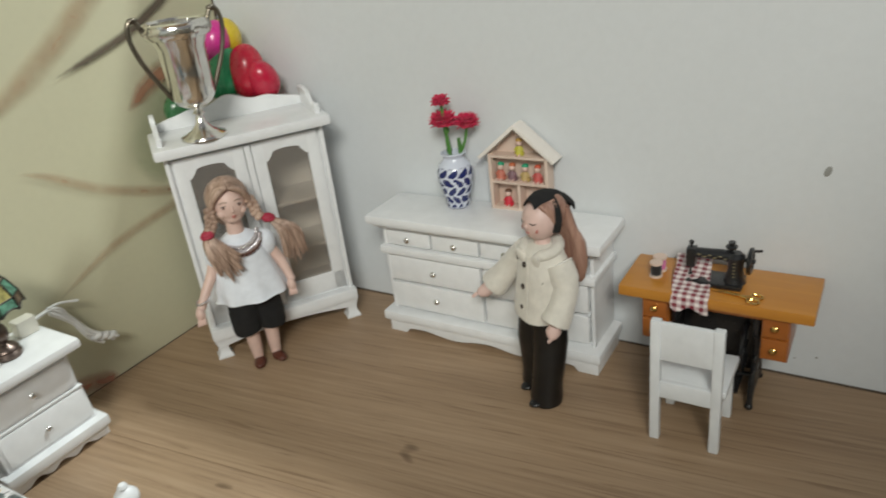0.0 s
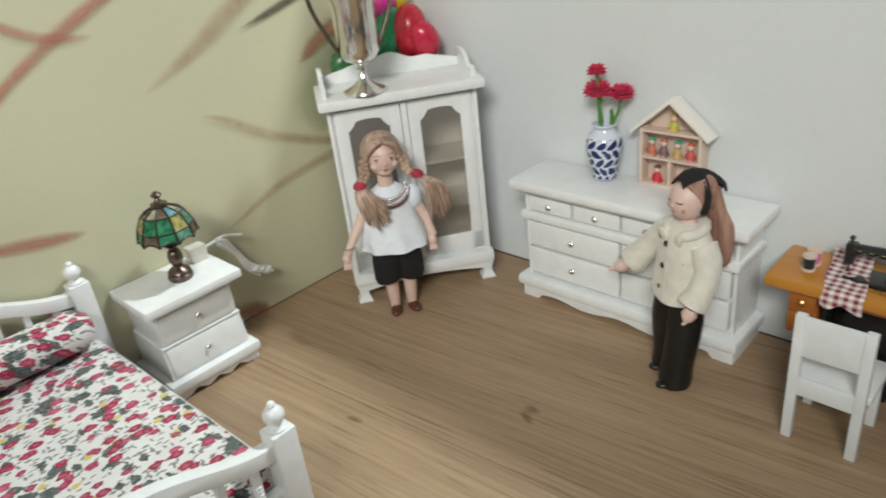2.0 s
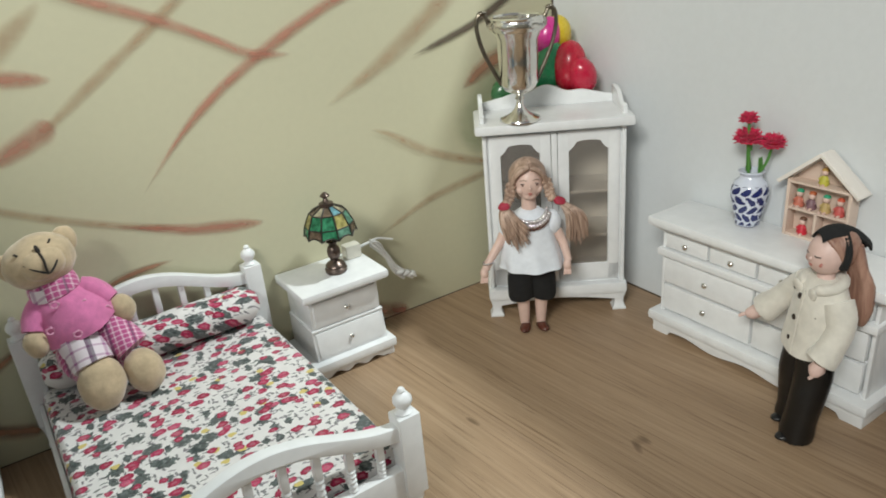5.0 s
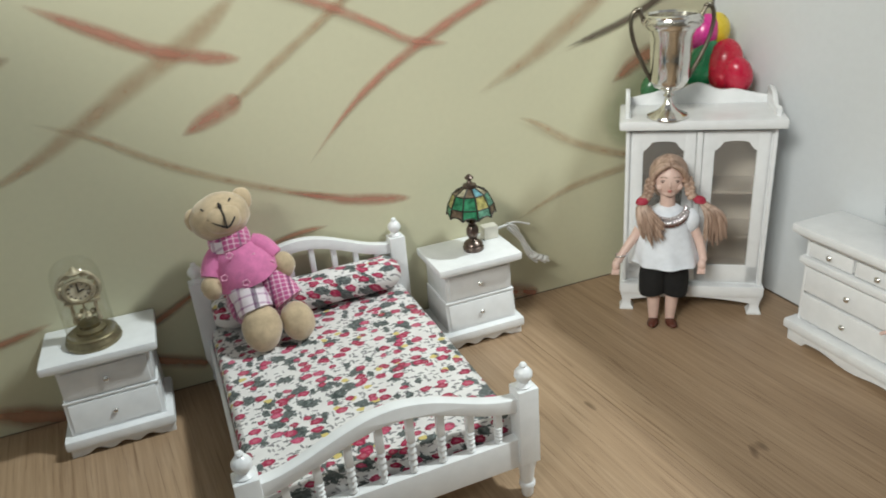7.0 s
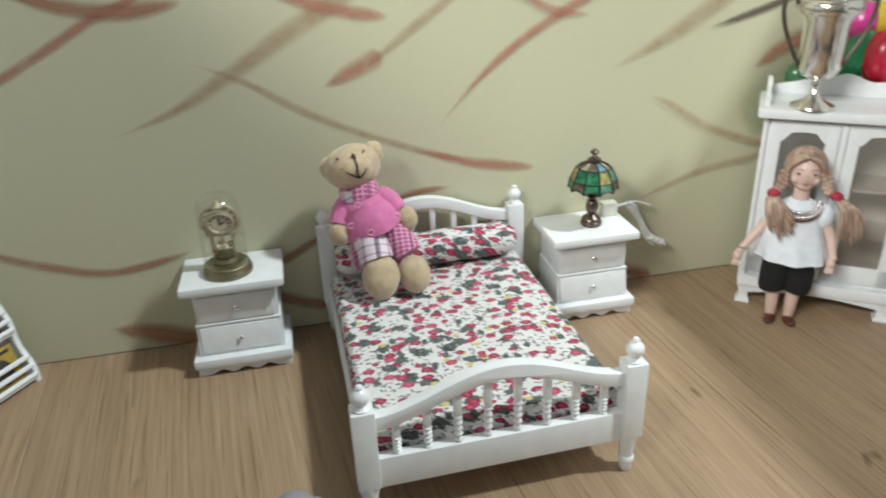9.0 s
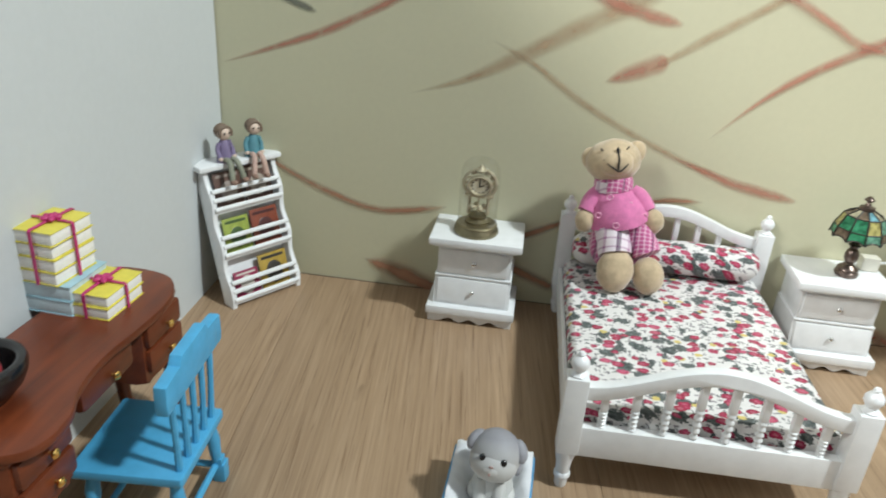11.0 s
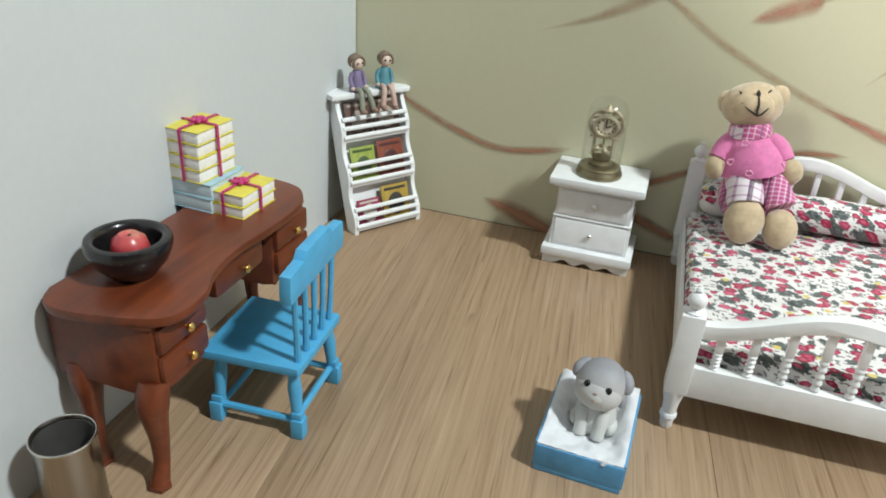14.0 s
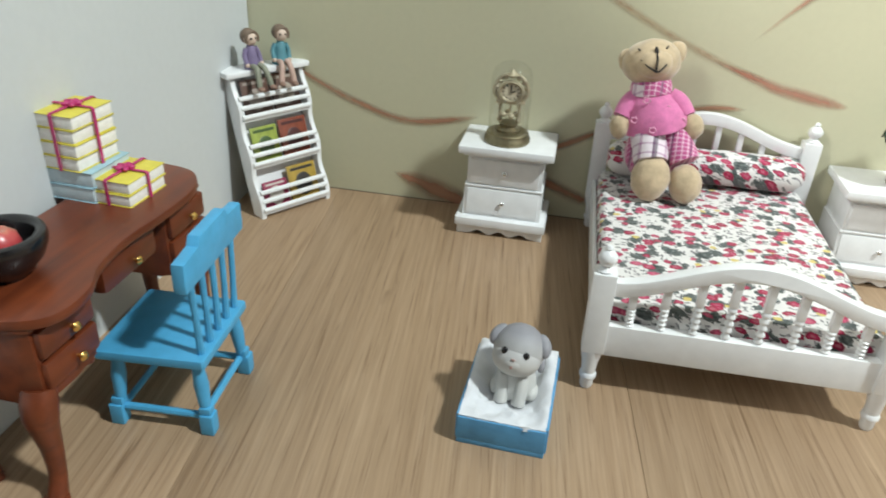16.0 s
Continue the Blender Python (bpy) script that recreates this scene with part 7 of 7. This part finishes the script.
def build_books(name, label, m, w, d, each, count, cover, ribbon, group="", pages=PAGES):
    b = thing(name, label, "books", m, group)
    rnd = random.Random(count * 7 + int(w * 10))
    for k in range(count):
        t = put(rnd.uniform(-0.04, 0.04), rnd.uniform(-0.05, 0.05), k * each, 0, 0, rnd.uniform(-1.5, 1.5))
        bk = part("book", Form().box(-w / 2 + 0.04, w / 2 - 0.05, -d / 2 + 0.03, d / 2 - 0.03, 0.03, each - 0.04, 0.1, 0, t), pages, b, "pale page block")
        f = Form().box(-w / 2, w / 2, -d / 2, d / 2, 0.0, 0.035, 0.015, 0, t).box(-w / 2, w / 2, -d / 2, d / 2, each - 0.045, each - 0.01, 0.015, 0, t).box(-w / 2 - 0.02, -w / 2 + 0.06, -d / 2, d / 2, 0.02, each - 0.03, 0.03, 0, t)
        part("cover", f, cover, bk)
    if ribbon:
        h = each * count
        for across in (0, 1):
            e = (d if across == 0 else w) / 2 + 0.07
            line = [(-e, 0.0), (-e, h * 0.5), (-e, h), (-e + 0.06, h + 0.05), (0, h + 0.06), (e - 0.06, h + 0.05), (e, h), (e, h * 0.5), (e, 0.0)]
            rows = [[(sx * 0.085, q, z) if across == 0 else (q, -sx * 0.085, z) for sx in (-1, 1)] for q, z in line]
            part("ribbon_band", Form().sheet(rows, 0, 0.04), PINK_RIBBON, b, "flat pink ribbon")
        f = Form()
        for k in range(5):
            a = 2 * math.pi * k / 5 + 0.4
            f.ball((0.24 * math.cos(a), 0.24 * math.sin(a), h + 0.16), 0.22, 0, (1.2, 0.75, 0.6), 12, 8, rot=put(0, 0, 0, 0, 0, math.degrees(a)))
        f.ball((0, 0, h + 0.24), 0.14, 0, (1, 1, 0.8), 10, 7)
        part("bow", f, PINK_RIBBON, b, "pink ribbon bow")


build_books("blue_book_stack", "two pale blue books stacked flat on the desk", DESK @ at(5.6, -18.75, 9.09, -2), 2.55, 3.0, 0.78, 2, PALE_BLUE, False, "", BLUE_PAGES)
build_books("yellow_book_bundle", "four yellow books tied with pink ribbon, on blue books", DESK @ at(5.4, -18.85, 10.65, -4), 2.1, 2.85, 0.68, 4, YELLOW_COVER, True, "ribboned book bundles")
build_books("yellow_book_bundle", "two yellow books tied with pink ribbon on the desk", DESK @ at(7.5, -18.7, 9.09, -3), 2.3, 2.95, 0.62, 2, YELLOW_COVER, True, "ribboned book bundles")


# ---- magazines and figures on the rack ----
def build_magazine(x, z, w, h, c, spot, label, tilt=0):
    mag = thing("magazine", label, "magazine", RACK @ Matrix.Translation((x * CM, (0.30 * z + 0.45) * CM, z * CM)) @ pose(0, 0, 0, -17, tilt, 0), "magazines in the rack")
    part("cover", Form().box(-w / 2, w / 2, -0.07, 0.07, 0, h, 0.02), plain("magazine_cover", c, 0.35, 0.25, 220), mag)
    f = Form().ball((0.0, -0.08, h * 0.42), w * 0.3, 0, (1, 0.06, 1.2), 16, 8)
    f.box(-w * 0.4, w * 0.4, -0.085, -0.06, h * 0.84, h * 0.92, 0)
    part("cover_print", f, plain("cover_ink", spot, 0.4), mag, "printed motif and title bar")


build_magazine(-1.15, 3.48, 1.95, 2.35, (0.30, 0.36, 0.07), (0.06, 0.10, 0.03), "lime green magazine in the white rack")
build_magazine(1.1, 3.48, 2.15, 2.5, (0.22, 0.055, 0.03), (0.07, 0.02, 0.02), "rust red magazine in the white rack")
build_magazine(-1.2, 0.48, 1.85, 1.75, (0.28, 0.03, 0.08), (0.55, 0.5, 0.45), "crimson magazine in the white rack")
build_magazine(1.05, 0.48, 2.25, 2.4, (0.40, 0.27, 0.05), (0.04, 0.035, 0.03), "golden magazine with dark disc in the white rack")
build_magazine(-1.1, 6.48, 2.0, 2.35, (0.11, 0.06, 0.045), (0.3, 0.25, 0.22), "dark brown magazine at the top of the rack")
build_magazine(1.15, 6.48, 2.1, 2.45, (0.12, 0.065, 0.05), (0.35, 0.3, 0.25), "brown magazine at the top of the rack")


def build_sitter(x, c, leg, label, turn):
    f = Form()
    f.lathe([(0.62, 0), (0.6, 0.3), (0.42, 1.0), (0.34, 1.55), (0.2, 1.75)], 20, 0)
    f.ball((0, -0.05, 2.2), 0.52, 1, (0.98, 0.95, 1.02), 22, 14)
    f.ball((0, 0.2, 2.32), 0.57, 2, (1.04, 0.92, 1.0), 20, 12)
    f.tube([(0.5 * math.cos(a), -0.32, 2.2 + 0.52 * math.sin(a)) for a in [math.pi * (k / 12 * 1.3 - 0.15) for k in range(13)]], 0.12, 8, 2)
    for s in (-1, 1):
        f.ball((s * 0.2, -0.52, 2.26), 0.085, 4, (1, 0.5, 1.1), 10, 6)
        f.tube(curve_points([(s * 0.4, 0, 1.5), (s * 0.62, -0.05, 1.0), (s * 0.6, -0.3, 0.45)], 3), 0.17, 10, 0)
        f.ball((s * 0.6, -0.35, 0.36), 0.17, 1)
        f.tube(curve_points([(s * 0.25, -0.3, 0.25), (s * 0.3, -1.0, 0.2), (s * 0.42, -1.35, -0.5), (s * 0.5, -1.5, -1.05)], 3), 0.21, 10, 3)
        f.ball((s * 0.5, -1.65, -1.15), 0.27, 5, (0.9, 1.4, 0.7), 12, 8)
    mats = [plain("clay_dress", c, 0.55), plain("clay_skin", (0.64, 0.50, 0.41), 0.55), plain("clay_hair", (0.17, 0.12, 0.085), 0.6), plain("clay_legs", leg, 0.55), THREAD, plain("clay_shoes", (0.26, 0.16, 0.12), 0.55)]
    thing("clay_figure", label, "figurine", RACK @ Matrix.Translation((x * CM, 3.05 * CM, 9.42 * CM)) @ pose(0, 0, 0, 0, -turn * 0.35, turn) @ Matrix.Scale(0.88, 4), "clay figures on the rack", f.done("clay_figure", mats, 60))


build_sitter(-1.0, (0.20, 0.16, 0.28), (0.24, 0.25, 0.19), "clay doll in purple dress seated on the white rack", 4)
build_sitter(1.1, (0.09, 0.25, 0.30), (0.52, 0.36, 0.30), "clay doll in teal dress seated on the white rack", -10)

# ---- floor planks, last ----
def build_planks():
    width, length = 19.2, 128.0
    turn = 5.6
    m0 = Matrix.Translation((51.5 * CM, -10 * CM, 0)) @ pose(0, 0, 0, 0, 0, turn)
    sides = (((LEFT - 3) * CM, 0, 1, 0), ((RIGHT + 3) * CM, 0, -1, 0), (0, (FRONT - 2) * CM, 0, 1), (0, 2 * CM, 0, -1))
    for i in range(-5, 3):
        place = m0 @ Matrix.Translation((i * width * CM, ((i * 3.7) % 20 + 20 - length) * CM, 0))
        back = place.inverted()
        f = Form().box(0, width - 0.02, 0, length - 0.02, -0.4, 0.0, 0.018)
        for x, y, nx, ny in sides:
            bmesh.ops.bisect_plane(f.bm, geom=f.bm.verts[:] + f.bm.edges[:] + f.bm.faces[:], plane_co=back @ Vector((x, y, 0)), plane_no=back.to_3x3() @ Vector((nx, ny, 0)), clear_inner=True)
        if len(f.bm.faces) < 3:
            f.bm.free()
            continue
        ob = new("plank", f.done("plank", FLOOR, 30))
        ob.parent = floor_under
        ob.matrix_world = place


build_planks()
